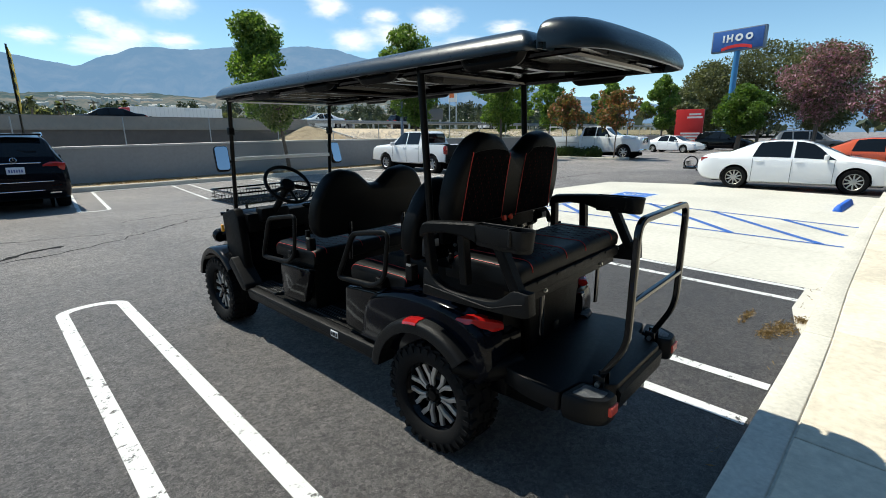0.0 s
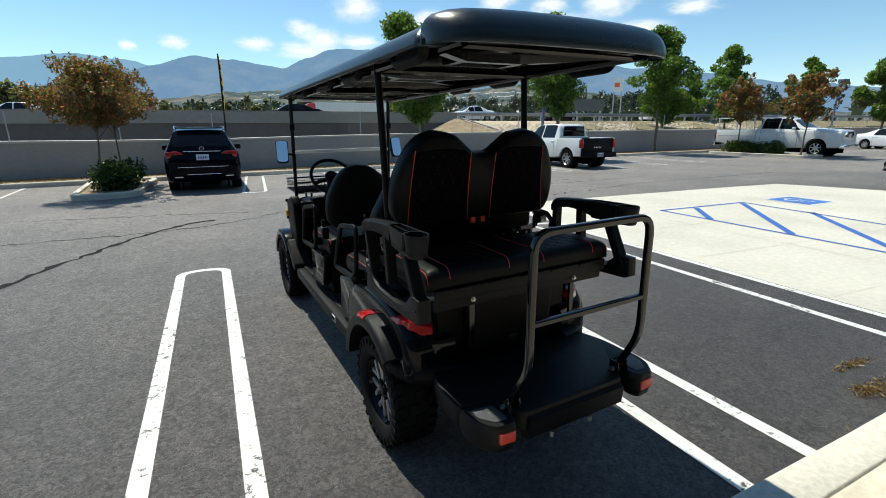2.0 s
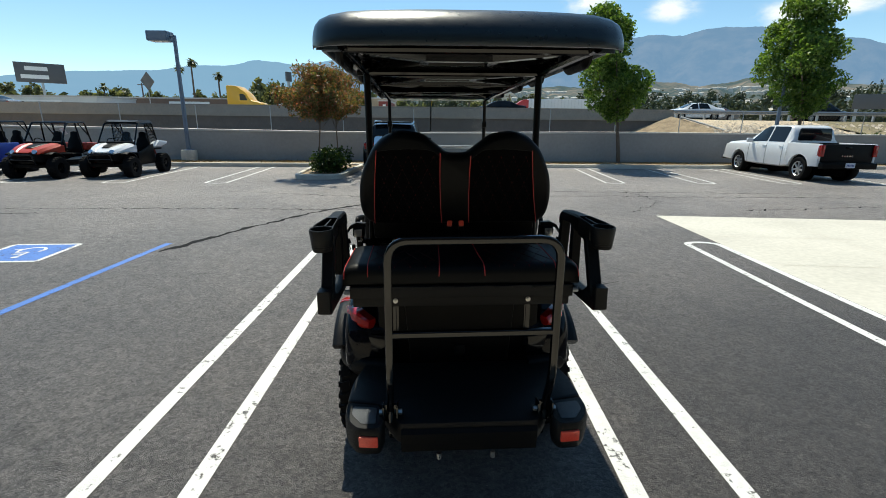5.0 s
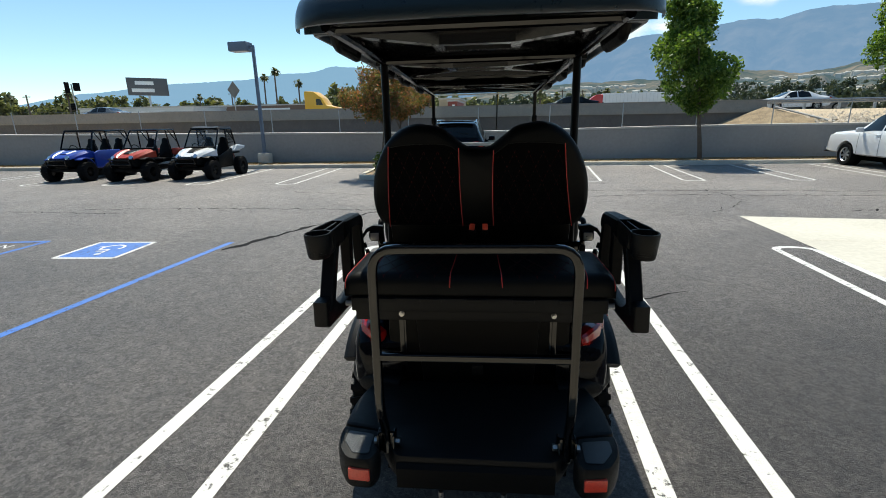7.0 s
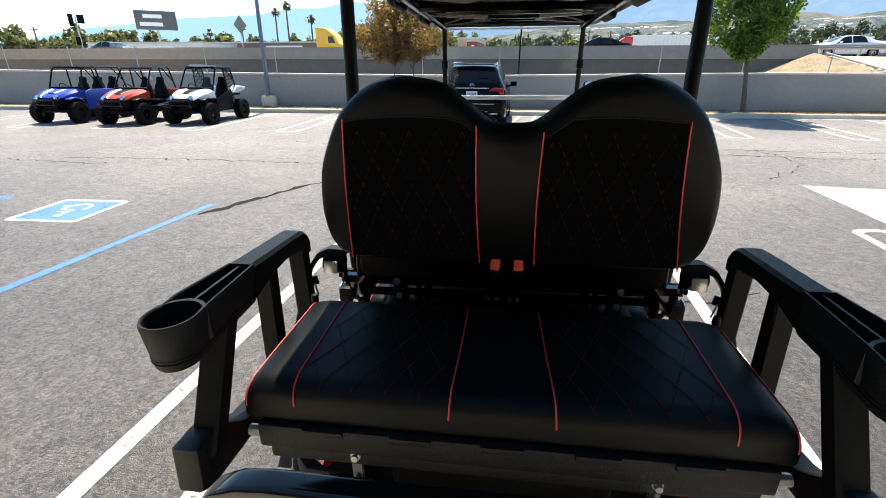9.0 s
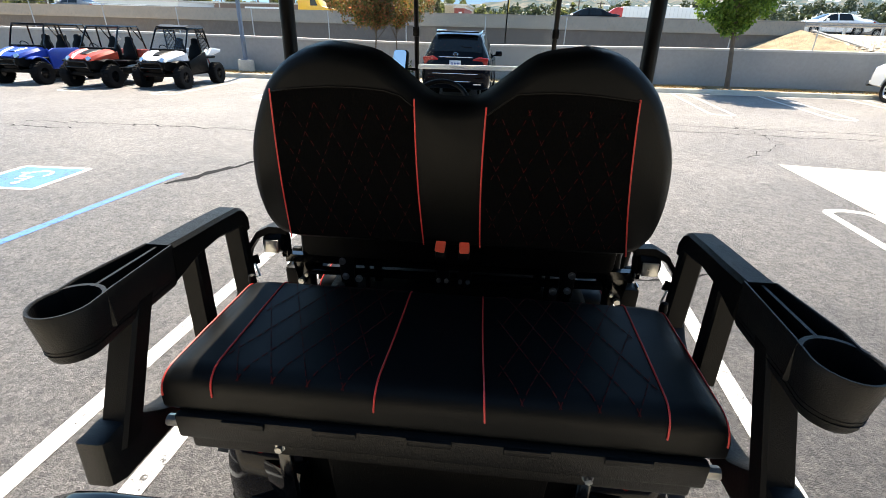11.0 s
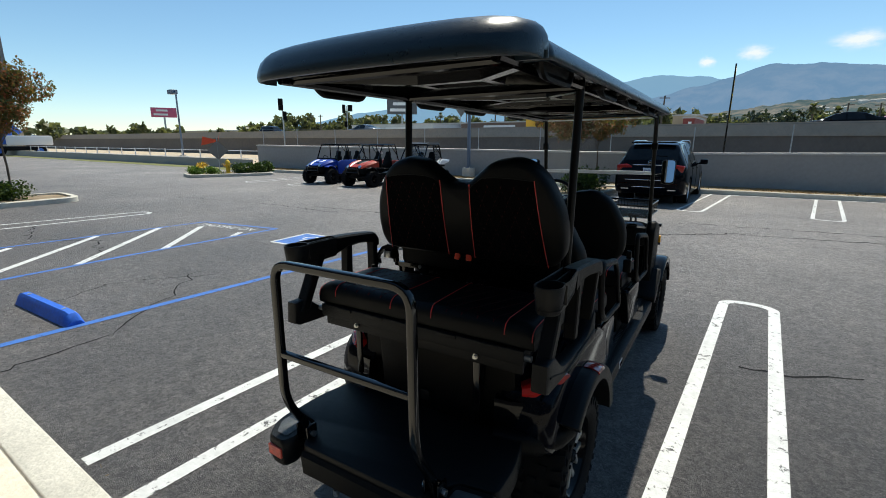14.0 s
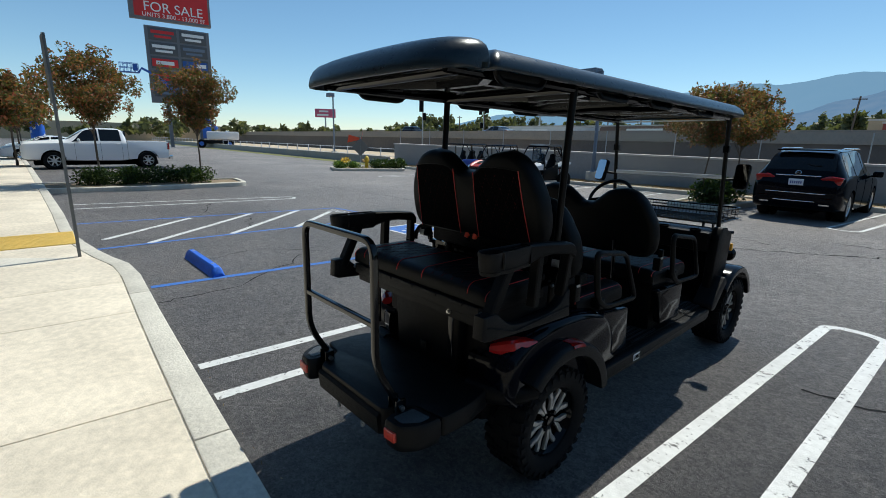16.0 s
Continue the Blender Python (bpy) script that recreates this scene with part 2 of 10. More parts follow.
M["tube"] = mat("black_enamelled_tube", (0.002, 0.002, 0.0023), 0.10, vary=0.1, spec=0.38, rough_var=0.03)
M["rubber"] = mat("tyre_rubber", (0.0050, 0.0050, 0.0054), 0.78, spec=0.16, vary=0.2, bump=0.3, bump_scale=150)
M["vinyl"] = mat("black_vinyl", (0.0022, 0.0026, 0.0030), 0.46, spec=0.11, vary=0.15, bump=0.07, bump_scale=420)
M["cloth"] = mat("black_mesh_fabric", (0.0024, 0.0024, 0.0026), 0.9, vary=0.3, bump=0.5, bump_scale=900, spec=0.03)
M["red_thread"] = mat("red_piping", (0.46, 0.022, 0.018), 0.5, vary=0.1)
M["buckle"] = mat("orange_red_buckle", (0.72, 0.055, 0.02), 0.4, vary=0.06)
M["lens_red"] = mat("red_lens", (0.33, 0.008, 0.007), 0.14, vary=0.2, coat=0.6)
M["reflector"] = mat("red_reflector", (0.52, 0.05, 0.03), 0.3, vary=0.25, fine=220)
M["amber"] = mat("amber_lens", (0.85, 0.38, 0.02), 0.3, vary=0.1)
M["machined"] = mat("machined_alloy", (0.46, 0.44, 0.41), 0.38, 0.6, vary=0.08)
M["alloy"] = mat("silver_alloy", (0.55, 0.55, 0.56), 0.32, 0.8, vary=0.08)
M["chrome"] = mat("chrome", (0.80, 0.80, 0.82), 0.08, 1.0, vary=0.04, rough_var=0.03)
M["bolt"] = mat("zinc_bolt", (0.40, 0.40, 0.39), 0.3, 0.9, vary=0.1)
M["mirror"] = mat("mirror_glass", (0.72, 0.75, 0.78), 0.02, 1.0, vary=0.01, rough_var=0.01)
M["car_glass"] = mat("dark_car_glass", (0.006, 0.008, 0.010), 0.05, vary=0.1, spec=0.35, rough_var=0.02)
M["screen"] = glass("clear_windshield", (0.955, 0.97, 0.97), 0.02, 1.22)
M["screen_edge"] = mat("acrylic_edge", (0.82, 0.86, 0.87), 0.15, vary=0.08, coat=0.5)
M["white_car"] = mat("white_car_paint", (0.78, 0.79, 0.80), 0.22, vary=0.03, coat=0.7, rough_var=0.03)
M["plate"] = mat("number_plate", (0.62, 0.66, 0.74), 0.4, vary=0.05)
M["plate_bar"] = mat("plate_lettering", (0.07, 0.11, 0.30), 0.5)
M["white_plastic"] = mat("white_plastic", (0.72, 0.72, 0.72), 0.4, vary=0.05)
M["grey_sign"] = mat("grey_sign_panel", (0.16, 0.165, 0.175), 0.5, vary=0.08, big=0.4, fine=4)
M["sign_red"] = mat("red_sign_panel", (0.62, 0.022, 0.022), 0.45, vary=0.06, big=0.5, fine=5)
M["sign_blue"] = mat("blue_sign_panel", (0.030, 0.10, 0.33), 0.4, vary=0.06, big=0.5, fine=5)
M["sign_white"] = mat("white_sign_lettering", (0.82, 0.82, 0.80), 0.5, vary=0.04)
M["lamp_grey"] = mat("blue_grey_pole_paint", (0.16, 0.20, 0.26), 0.5, 0.2, vary=0.12)
M["yellow"] = mat("yellow_paint", (0.72, 0.46, 0.03), 0.5, vary=0.12)
M["tactile"] = mat("yellow_tactile_paving", (0.72, 0.50, 0.13), 0.8, vary=0.15, bump=0.3)
M["orange"] = mat("orange_flag_cloth", (0.85, 0.10, 0.035), 0.7, vary=0.1)


# ---- mesh helpers ----
def thing(name, m=None, label="", category="", group="", kind=""):
    ob = new(name)
    ob.empty_display_size = 0.2
    if m is not None:
        ob.matrix_world = m
    return tagged(ob, label, category, group, kind)


def part(name, bm, material, parent=None, label="", angle=35, smooth=True, recalc=True):
    """Links a bmesh as one mesh object under a thing or a part."""
    if recalc:
        bmesh.ops.recalc_face_normals(bm, faces=bm.faces)
    me = bpy.data.meshes.new(name)
    bm.to_mesh(me)
    bm.free()
    for one in material if isinstance(material, (list, tuple)) else [material]:
        me.materials.append(one)
    if smooth:
        me.polygons.foreach_set("use_smooth", [True] * len(me.polygons))
        me.set_sharp_from_angle(angle=radians(angle))
    ob = new(name, me)
    ob.parent = parent
    if label:
        ob["label"] = label
    return ob


def pieces(name, bm, material, parent, label="", angle=35, smooth=True):
    """Links every loose piece of a bmesh as a part of its own."""
    bm.verts.index_update()
    seen, made = set(), []
    for v in bm.verts:
        if v.index in seen:
            continue
        seen.add(v.index)
        todo, group = [v], []
        while todo:
            a = todo.pop()
            group.append(a)
            for e in a.link_edges:
                b = e.other_vert(a)
                if b.index not in seen:
                    seen.add(b.index)
                    todo.append(b)
        one = bmesh.new()
        twin = {a: one.verts.new(a.co) for a in group}
        for f in {f for a in group for f in a.link_faces}:
            one.faces.new([twin[a] for a in f.verts])
        made.append(part(name, one, material, parent, label, angle, smooth))
    bm.free()
    return made


def solid(name, bm, material, label, category, kind="", group="", m=None, angle=35, smooth=True):
    """A thing, or a piece of the setting, that is a single mesh."""
    ob = part(name, bm, material, None, "", angle, smooth)
    if m is not None:
        ob.matrix_world = m
    return tagged(ob, label, category, group, kind)


def B():
    return bmesh.new()


def box(bm, c, s, bevel=0.0, seg=2, rot=(0, 0, 0), mi=0):
    r = bmesh.ops.create_cube(bm, size=1.0, matrix=pose(*c, *rot) @ Matrix.Diagonal((*s, 1)))
    verts = r["verts"]
    faces = {f for v in verts for f in v.link_faces}
    for f in faces:
        f.material_index = mi
    if bevel:
        edges = list({e for v in verts for e in v.link_edges})
        bmesh.ops.bevel(bm, geom=edges, offset=min(bevel, 0.49 * min(s)), segments=seg, profile=0.6, affect="EDGES", clamp_overlap=True)
    return bm


def fillet(pts, r, n=5):
    """Rounds the corners of an open line in space."""
    pts = [Vector(p) for p in pts]
    out = [pts[0]]
    for a, b, c in zip(pts, pts[1:], pts[2:]):
        u, v = (a - b), (c - b)
        k = min(r, 0.48 * u.length, 0.48 * v.length)
        p, q = b + u.normalized() * k, b + v.normalized() * k
        for i in range(n + 1):
            t = i / n
            out.append((1 - t) ** 2 * p + 2 * t * (1 - t) * b + t * t * q)
    out.append(pts[-1])
    return out


def tube(bm, pts, r, seg=10, bend=0.0, closed=False, flat=1.0, taper=None, mi=0, square=None):
    """A round bar along a line; bend: the radius of its corners; square: a box section with soft edges, one face along the given side."""
    pts = fillet(pts, bend) if bend and not closed else [Vector(p) for p in pts]
    n = len(pts)
    up = None
    rings = []
    for i, p in enumerate(pts):
        a = pts[i - 1] if (i or closed) else p
        b = pts[(i + 1) % n] if (i < n - 1 or closed) else p
        d = (b - a).normalized()
        if up is None:
            up = d.orthogonal().normalized() if square is None else Vector(square)
        up = (up - d * up.dot(d)).normalized()
        side = d.cross(up)
        k = r if taper is None else r * (1 + (taper - 1) * i / max(1, n - 1))
        e = 1.0 if square is None else 0.36
        rings.append([bm.verts.new(p + k * (math.copysign(abs(math.cos(q)) ** e, math.cos(q)) * up + flat * math.copysign(abs(math.sin(q)) ** e, math.sin(q)) * side)) for q in (2 * math.pi * (j + (0 if square is None else 0.5)) / seg for j in range(seg))])
    for i in range(n if closed else n - 1):
        a, b = rings[i], rings[(i + 1) % n]
        for j in range(seg):
            bm.faces.new((a[j], a[(j + 1) % seg], b[(j + 1) % seg], b[j])).material_index = mi
    if not closed:
        bm.faces.new(rings[0][::-1]).material_index = mi
        bm.faces.new(rings[-1]).material_index = mi
    return bm


def cyl(bm, p, q, r, r2=None, seg=20, mi=0):
    return tube(bm, [p, q], r, seg, taper=(r2 / r if r2 is not None else None), mi=mi)


def loft(bm, rings, cap=True, close=True, mi=0):
    """Skins a row of rings, each a list of the same number of points."""
    vs = [[bm.verts.new(p) for p in ring] for ring in rings]
    n = len(vs[0])
    for a, b in zip(vs, vs[1:]):
        for j in range(n if close else n - 1):
            bm.faces.new((a[j], a[(j + 1) % n], b[(j + 1) % n], b[j])).material_index = mi
    if cap:
        bm.faces.new(vs[0][::-1]).material_index = mi
        bm.faces.new(vs[-1]).material_index = mi
    return bm


def rounded(poly, r, n=5):
    """Rounds the corners of a closed outline in a plane; r: one radius, or one a corner."""
    out = []
    k = len(poly)
    for i in range(k):
        a, b, c = Vector(poly[i - 1]), Vector(poly[i]), Vector(poly[(i + 1) % k])
        rr = r[i] if isinstance(r, (list, tuple)) else r
        u, v = a - b, c - b
        d = min(rr, 0.49 * u.length, 0.49 * v.length)
        p, q = b + u.normalized() * d, b + v.normalized() * d
        for j in range(n + 1):
            t = j / n
            out.append(tuple((1 - t) ** 2 * p + 2 * t * (1 - t) * b + t * t * q))
    return out


def to3(a, b, d, plane):
    return {"xy": (a, b, d), "xz": (a, d, b), "yz": (d, a, b)}[plane]


def prism(bm, outline, d0, d1, plane="xy", bevel=0.0, seg=2, mi=0):
    """An outline drawn out from d0 to d1 across its plane, with rounded rims."""
    if bevel:
        cx, cy = sum(p[0] for p in outline) / len(outline), sum(p[1] for p in outline) / len(outline)

        def inset(k):
            out = []
            n = len(outline)
            for i in range(n):
                a, b, c = (Vector(outline[j % n]) for j in (i - 1, i, i + 1))
                t = (c - a).normalized()
                nrm = Vector((t.y, -t.x))
                if nrm.dot(b - Vector((cx, cy))) < 0 and False:
                    nrm = -nrm
                out.append(tuple(b - nrm * k * sign))
            return out
        area = sum(outline[i - 1][0] * outline[i][1] - outline[i][0] * outline[i - 1][1] for i in range(len(outline)))
        sign = 1 if area > 0 else -1
        s = 1 if d1 > d0 else -1
        steps = [(bevel, 0), (bevel * 0.3, bevel * 0.3), (0, bevel)]
        rows = [(inset(k), d0 + s * z) for k, z in steps] + [(inset(k), d1 - s * z) for k, z in reversed(steps)]
    else:
        rows = [(outline, d0), (outline, d1)]
    return loft(bm, [[to3(a, b, d, plane) for a, b in o] for o, d in rows], mi=mi)


def lathe(bm, profile, m=Matrix(), seg=32, mi=0, closed=False, open_ends=False):
    """Turns a profile of (radius, height) round the z axis of m."""
    rings = [[m @ Vector((r * math.cos(a), r * math.sin(a), h)) for a in (2 * math.pi * j / seg for j in range(seg))] for r, h in profile]
    if closed:
        rings.append(rings[0])
    return loft(bm, rings, cap=not (closed or open_ends), mi=mi)


def strip(bm, pts, w, z=0.004, closed=False):
    """A flat painted line of width w along points of the ground."""
    pts = [Vector((p[0], p[1])) for p in pts]
    n = len(pts)
    L, R = [], []
    for i, p in enumerate(pts):
        a, b = pts[max(0, i - 1)], pts[min(n - 1, i + 1)]
        d = (b - a).normalized()
        s = Vector((-d.y, d.x)) * w / 2
        L.append(bm.verts.new((*(p + s), z))), R.append(bm.verts.new((*(p - s), z)))
    for i in range(n - 1):
        bm.faces.new((R[i], R[i + 1], L[i + 1], L[i]))
    return bm


def flat(bm, poly, z=0.004):
    bm.faces.new([bm.verts.new((x, y, z)) for x, y in poly])
    return bm


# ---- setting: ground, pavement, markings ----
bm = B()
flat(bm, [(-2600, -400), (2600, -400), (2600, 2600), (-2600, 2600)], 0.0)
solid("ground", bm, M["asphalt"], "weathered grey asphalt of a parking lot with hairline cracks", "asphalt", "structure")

KERB = [(30, 1.4), (10.8, 0.97), (6.6, 0.85), (4.7, 0.76), (3, 0.72), (0, 0.665), (-1.9, 0.65), (-2.5, 0.60), (-3.1, 0.50), (-3.8, 0.36), (-4.6, 0.20), (-5.6, 0.05), (-9, -0.2), (-23.6, -1.3), (-50, -3.4)]


def kerb_y(x):
    for (a, ya), (b, yb) in zip(KERB, KERB[1:]):
        if b <= x <= a:
            return ya + (yb - ya) * (x - a) / (b - a)
    return KERB[0][1] if x > 0 else KERB[-1][1]


def walk_z(x):
    """The pavement dips to the road at the ramp."""
    for (a, za), (b, zb) in zip([(99, 0.13), (-2.2, 0.13), (-3.5, 0.02), (-6.0, 0.02), (-7.4, 0.13), (-99, 0.13)], [(-2.2, 0.13), (-3.5, 0.02), (-6.0, 0.02), (-7.4, 0.13), (-99, 0.13)]):
        if b <= x <= a:
            return za + (zb - za) * (x - a) / (b - a)
    return 0.13


def slab(bm, x0, x1, f_front, f_back, gap=0.005, n=4, lift=0.0, deep=0.12):
    """A slab of pavement between two lines across, following the ramp, with a rounded rim."""
    xs = [x0 + gap + (x1 - x0 - 2 * gap) * i / n for i in range(n + 1)]
    rows = []
    for inset, dz in ((0.0, -deep), (0.0, -0.008), (0.004, -0.002), (0.010, 0.0)):
        front = [(x + (inset if i == 0 else -inset if i == n else 0), f_front(x) - gap - inset, walk_z(x) + dz + lift) for i, x in enumerate(xs)]
        back = [(x + (inset if i == 0 else -inset if i == n else 0), f_back(x) + gap + inset, walk_z(x) + dz + lift) for i, x in enumerate(xs)]
        rows.append(front + back[::-1])
    vs = [[bm.verts.new(p) for p in r] for r in rows]
    k = len(vs[0])
    for a, b in zip(vs, vs[1:]):
        for j in range(k):
            bm.faces.new((a[j], a[(j + 1) % k], b[(j + 1) % k], b[j]))
    t = vs[-1]
    for i in range(n):
        bm.faces.new((t[i], t[i + 1], t[k - 2 - i], t[k - 1 - i]))
    return bm


bm = B()
for x0, x1 in ((-6, 30), (-40, -6)):
    n = 40
    for i in range(n):
        a, b = x0 + (x1 - x0) * i / n, x0 + (x1 - x0) * (i + 1) / n
        bm.faces.new([bm.verts.new(p) for p in ((a, kerb_y(a) - 0.02, walk_z(a) - 0.016), (a, -7, 0.114), (b, -7, 0.114), (b, kerb_y(b) - 0.02, walk_z(b) - 0.016))])
walk_bed = solid("pavement", bm, M["kerb"], "sandy concrete pavement of cast slabs beside the parking lot", "pavement", "structure")

def yc(x):
    return 18.25 + 0.095 * x if x < 22 else 20.34 + 0.03 * (x - 22)


# markings
def hairpin(xl, xr, y0, y1, w=0.095, side="bottom", name="parking_line", material="white_paint", xl1=None, xr1=None):
    """Two parallel lines joined by a round end: xl, xr at y0 and xl1, xr1 at the round end y1."""
    xl1, xr1 = xl if xl1 is None else xl1, xr if xr1 is None else xr1
    r = abs(xr1 - xl1) / 2
    s = 1 if y1 > y0 else -1
    cx, cy = (xl1 + xr1) / 2, y1 - s * r * 0.62
    arc = [(cx - r * math.cos(math.pi * i / 14), cy + s * r * 0.62 * math.sin(math.pi * i / 14)) for i in range(15)]
    left = [(xl + (xl1 - xl) * i / 12, y0 + (cy - y0) * i / 12) for i in range(12)]
    right = [(xr1 + (xr - xr1) * i / 12, cy + (y0 - cy) * i / 12) for i in range(1, 13)]
    bm = B()
    strip(bm, left + arc + right, w)
    return solid(name, bm, M[material], "worn white painted hairpin line between parking stalls", "parking line", "structure", "stall lines")


hairpin(0.850, 1.375, 0.755, 5.98, xl1=0.755, xr1=1.250, w=0.10)
hairpin(3.510, 4.060, 0.785, 6.04, xl1=3.500, xr1=3.965, w=0.10)
hairpin(6.24, 6.72, 0.86, 6.47, xl1=6.22, xr1=6.70, w=0.095)
hairpin(-9.90, -9.05, 0.0, 5.20, w=0.09, xl1=-9.20, xr1=-8.72)
for x in (2.05, 4.9, 7.8, 10.75, 13.6, 16.5, 19.4, 22.3):
    hairpin(x + 0.0, x + 0.55, yc(x) - 0.06, 13.35 + 0.075 * x, w=0.08, xl1=x - 0.29, xr1=x + 0.29, material="thin_white")
for x in (-4.1, -6.9, -9.6, -12.3, -15.0):
    hairpin(x - 0.70, x - 0.12, yc(x) - 0.06, 13.05 + 0.09 * x, w=0.08, xl1=x - 0.30, xr1=x + 0.30, material="thin_white")
bm = B()
strip(bm, [(x, yc(x) - 0.10) for x in (2.6, 8, 14, 20, 27)], 0.09)
solid("edge_line", bm, M["thin_white"], "thin white line painted along the far kerb", "parking line", "structure")


def lines(name, segs, material, w, label):
    bm = B()
    for i, s in enumerate(segs):
        strip(bm, s, w, 0.010 if material == "dark_blue_paint" else 0.004 + 0.0006 * (i % 3))
    return solid(name, bm, M[material], label, "painted marking", "structure")


lines("stall_line", [[(-1.565, 0.72), (-1.52, 3.0), (-1.45, 5.95)]], "blue_paint", 0.10, "faded blue line of the accessible stall")
lines("access_aisle_border", [[(-4.09, 0.32), (-4.34, 3.0), (-4.42, 5.74)], [(-4.42, 5.72), (-6.42, 5.30)], [(-6.75, 0.10), (-6.42, 5.30)]], "blue_paint", 0.09, "faded blue border of the accessible aisle")
for (a, b) in (((-4.85, 0.43), (-6.50, 2.03)), ((-4.20, 1.01), (-6.50, 3.27)), ((-4.32, 2.30), (-6.46, 4.36)), ((-4.38, 3.52), (-5.92, 4.95)), ((-4.42, 4.74), (-4.68, 5.08))):
    lines("aisle_stripe", [[a, b]], "white_paint", 0.11, "worn white diagonal stripe of the accessible aisle")

bm = B()
flat(bm, [(6.78, 0.84), (16.9, 1.05), (17.2, 5.9), (16.3, 8.15), (14.4, 8.3), (6.73, 8.64)], 0.005)
flat(bm, [(5.10, 0.76), (6.765, 0.82), (6.77, 1.02), (5.95, 1.00), (5.50, 0.90)], 0.0055)
solid("concrete_pad", bm, M["pad"], "pale sunlit concrete pad of the accessible stalls", "concrete pad", "structure")
bm = B()
for i in range(1, 5):
    strip(bm, [(6.80, 8.5 - 1.6 * i), (16.6, 8.05 - 1.6 * i)], 0.012, 0.0075)
for i in range(1, 5):
    strip(bm, [(6.8 + 2.0 * i, 1.06), (6.8 + 2.0 * i, 8.15)], 0.012, 0.0075)
solid("pad_joint", bm, M["kerb"], "thin saw-cut joints in the pale concrete pad", "joint", "structure")
lines("pad_aisle_border", [[(9.46, 1.0), (9.48, 6.46)], [(9.46, 6.44), (12.0, 6.37)], [(11.98, 6.39), (11.5, 1.0)]], "dark_blue_paint", 0.075, "blue border of the hatched aisle on the concrete pad")
for a, b in (((11.84, 6.28), (9.52, 3.95)), ((11.94, 4.95), (9.5, 2.50)), ((11.7, 3.46), (9.50, 1.28)), ((11.55, 2.14), (10.5, 1.10)), ((10.40, 6.35), (9.52, 5.36))):
    lines("pad_aisle_stripe", [[a, b]], "dark_blue_paint", 0.12, "blue diagonal stripe of the hatched aisle")


def access_symbol(cx, cy, turn, size, z, ground):
    """A blue square with a white wheeled-chair sign."""
    t = thing("accessible_symbol", pose(cx, cy, 0, 0, 0, turn), "faded blue square with a white wheelchair sign painted on the ground", "painted marking", "", "structure")
    bm = B()
    flat(bm, [(-size / 2, -size / 2), (size / 2, -size / 2), (size / 2, size / 2), (-size / 2, size / 2)], z)
    part("field", bm, M["blue_paint"], t)
    bm = B()
    k = size
    w = 0.05 * k
    strip(bm, [(0.18 * k * math.cos(a) - 0.02 * k, 0.18 * k * math.sin(a) - 0.13 * k) for a in (radians(150 + 12 * i) for i in range(19))], w, z + 0.002)
    strip(bm, [(-0.06 * k, 0.22 * k), (-0.05 * k, 0.0), (0.13 * k, 0.0), (0.20 * k, -0.2 * k), (0.28 * k, -0.17 * k)], w, z + 0.003)
    strip(bm, [(-0.05 * k, 0.11 * k), (0.12 * k, 0.11 * k)], w, z + 0.002)
    flat(bm, [(-0.06 * k + 0.055 * k * math.cos(radians(30 * i)), 0.30 * k + 0.055 * k * math.sin(radians(30 * i))) for i in range(12)], z + 0.002)
    part("sign", bm, M["white_paint"], t)
    bm = B()
    h = size / 2 + 0.03
    for a, b in (((-h, -h), (h, -h)), ((h, -h), (h, h)), ((h, h), (-h, h)), ((-h, h), (-h, -h))):
        strip(bm, [a, b], 0.06, z - 0.001)
    part("border", bm, M["white_paint"], t)
    return t


access_symbol(-3.03, 5.37, 186, 0.80, 0.005, "asphalt")
access_symbol(13.35, 5.95, 180, 0.92, 0.011, "pad")

txt = bpy.data.curves.new("no_parking_text", "FONT")
txt.body, txt.size, txt.align_x, txt.align_y = "NO PARKING", 0.34, "CENTER", "CENTER"
txt_ob = new("no_parking_text", txt)
dg = bpy.context.evaluated_depsgraph_get()
me = bpy.data.meshes.new_from_object(txt_ob.evaluated_get(dg))
bpy.data.objects.remove(txt_ob)
me.materials.clear()
me.materials.append(M["white_paint"])
ob = new("no_parking_lettering", me)
ob.matrix_world = pose(-5.44, 5.24, 0.006, 0, 0, 191)
ob.scale = (0.76, 0.9, 1)
tagged(ob, "worn white NO PARKING lettering painted on the asphalt", "painted marking", "", "structure")

# tar-filled cracks
rng = random.Random(4)


def crack(pts, w, label="dark crack across the asphalt", jag=0.05):
    line = []
    for a, b in zip(pts, pts[1:]):
        a, b = Vector(a), Vector(b)
        n = max(4, int((b - a).length / 0.12))
        for i in range(n):
            p = a.lerp(b, i / n)
            line.append((p.x + rng.gauss(0, jag), p.y + rng.gauss(0, jag)))
    bm = B()
    pts3 = [Vector(p) for p in line]
    L, R = [], []
    for i, p in enumerate(pts3):
        d = (pts3[min(len(pts3) - 1, i + 1)] - pts3[max(0, i - 1)]).normalized()
        s = Vector((-d.y, d.x)) * w * rng.uniform(0.25, 1.0) / 2
        L.append(bm.verts.new((*(p + s), 0.003))), R.append(bm.verts.new((*(p - s), 0.003)))
    for i in range(len(L) - 1):
        bm.faces.new((R[i], R[i + 1], L[i + 1], L[i]))
    solid("asphalt_crack", bm, M["tar"], label, "crack", "structure")


M["tar"] = mat("tar_filler", (0.018, 0.018, 0.019), 0.9, spec=0.1, vary=0.4, big=6, fine=60)
crack([(-1.33, 5.5), (-0.76, 7.03), (-0.13, 8.35), (0.55, 9.3), (1.2, 9.7)], 0.15, jag=0.025)
crack([(3.75, 4.22), (4.1, 4.28), (4.64, 4.62)], 0.032, jag=0.012)

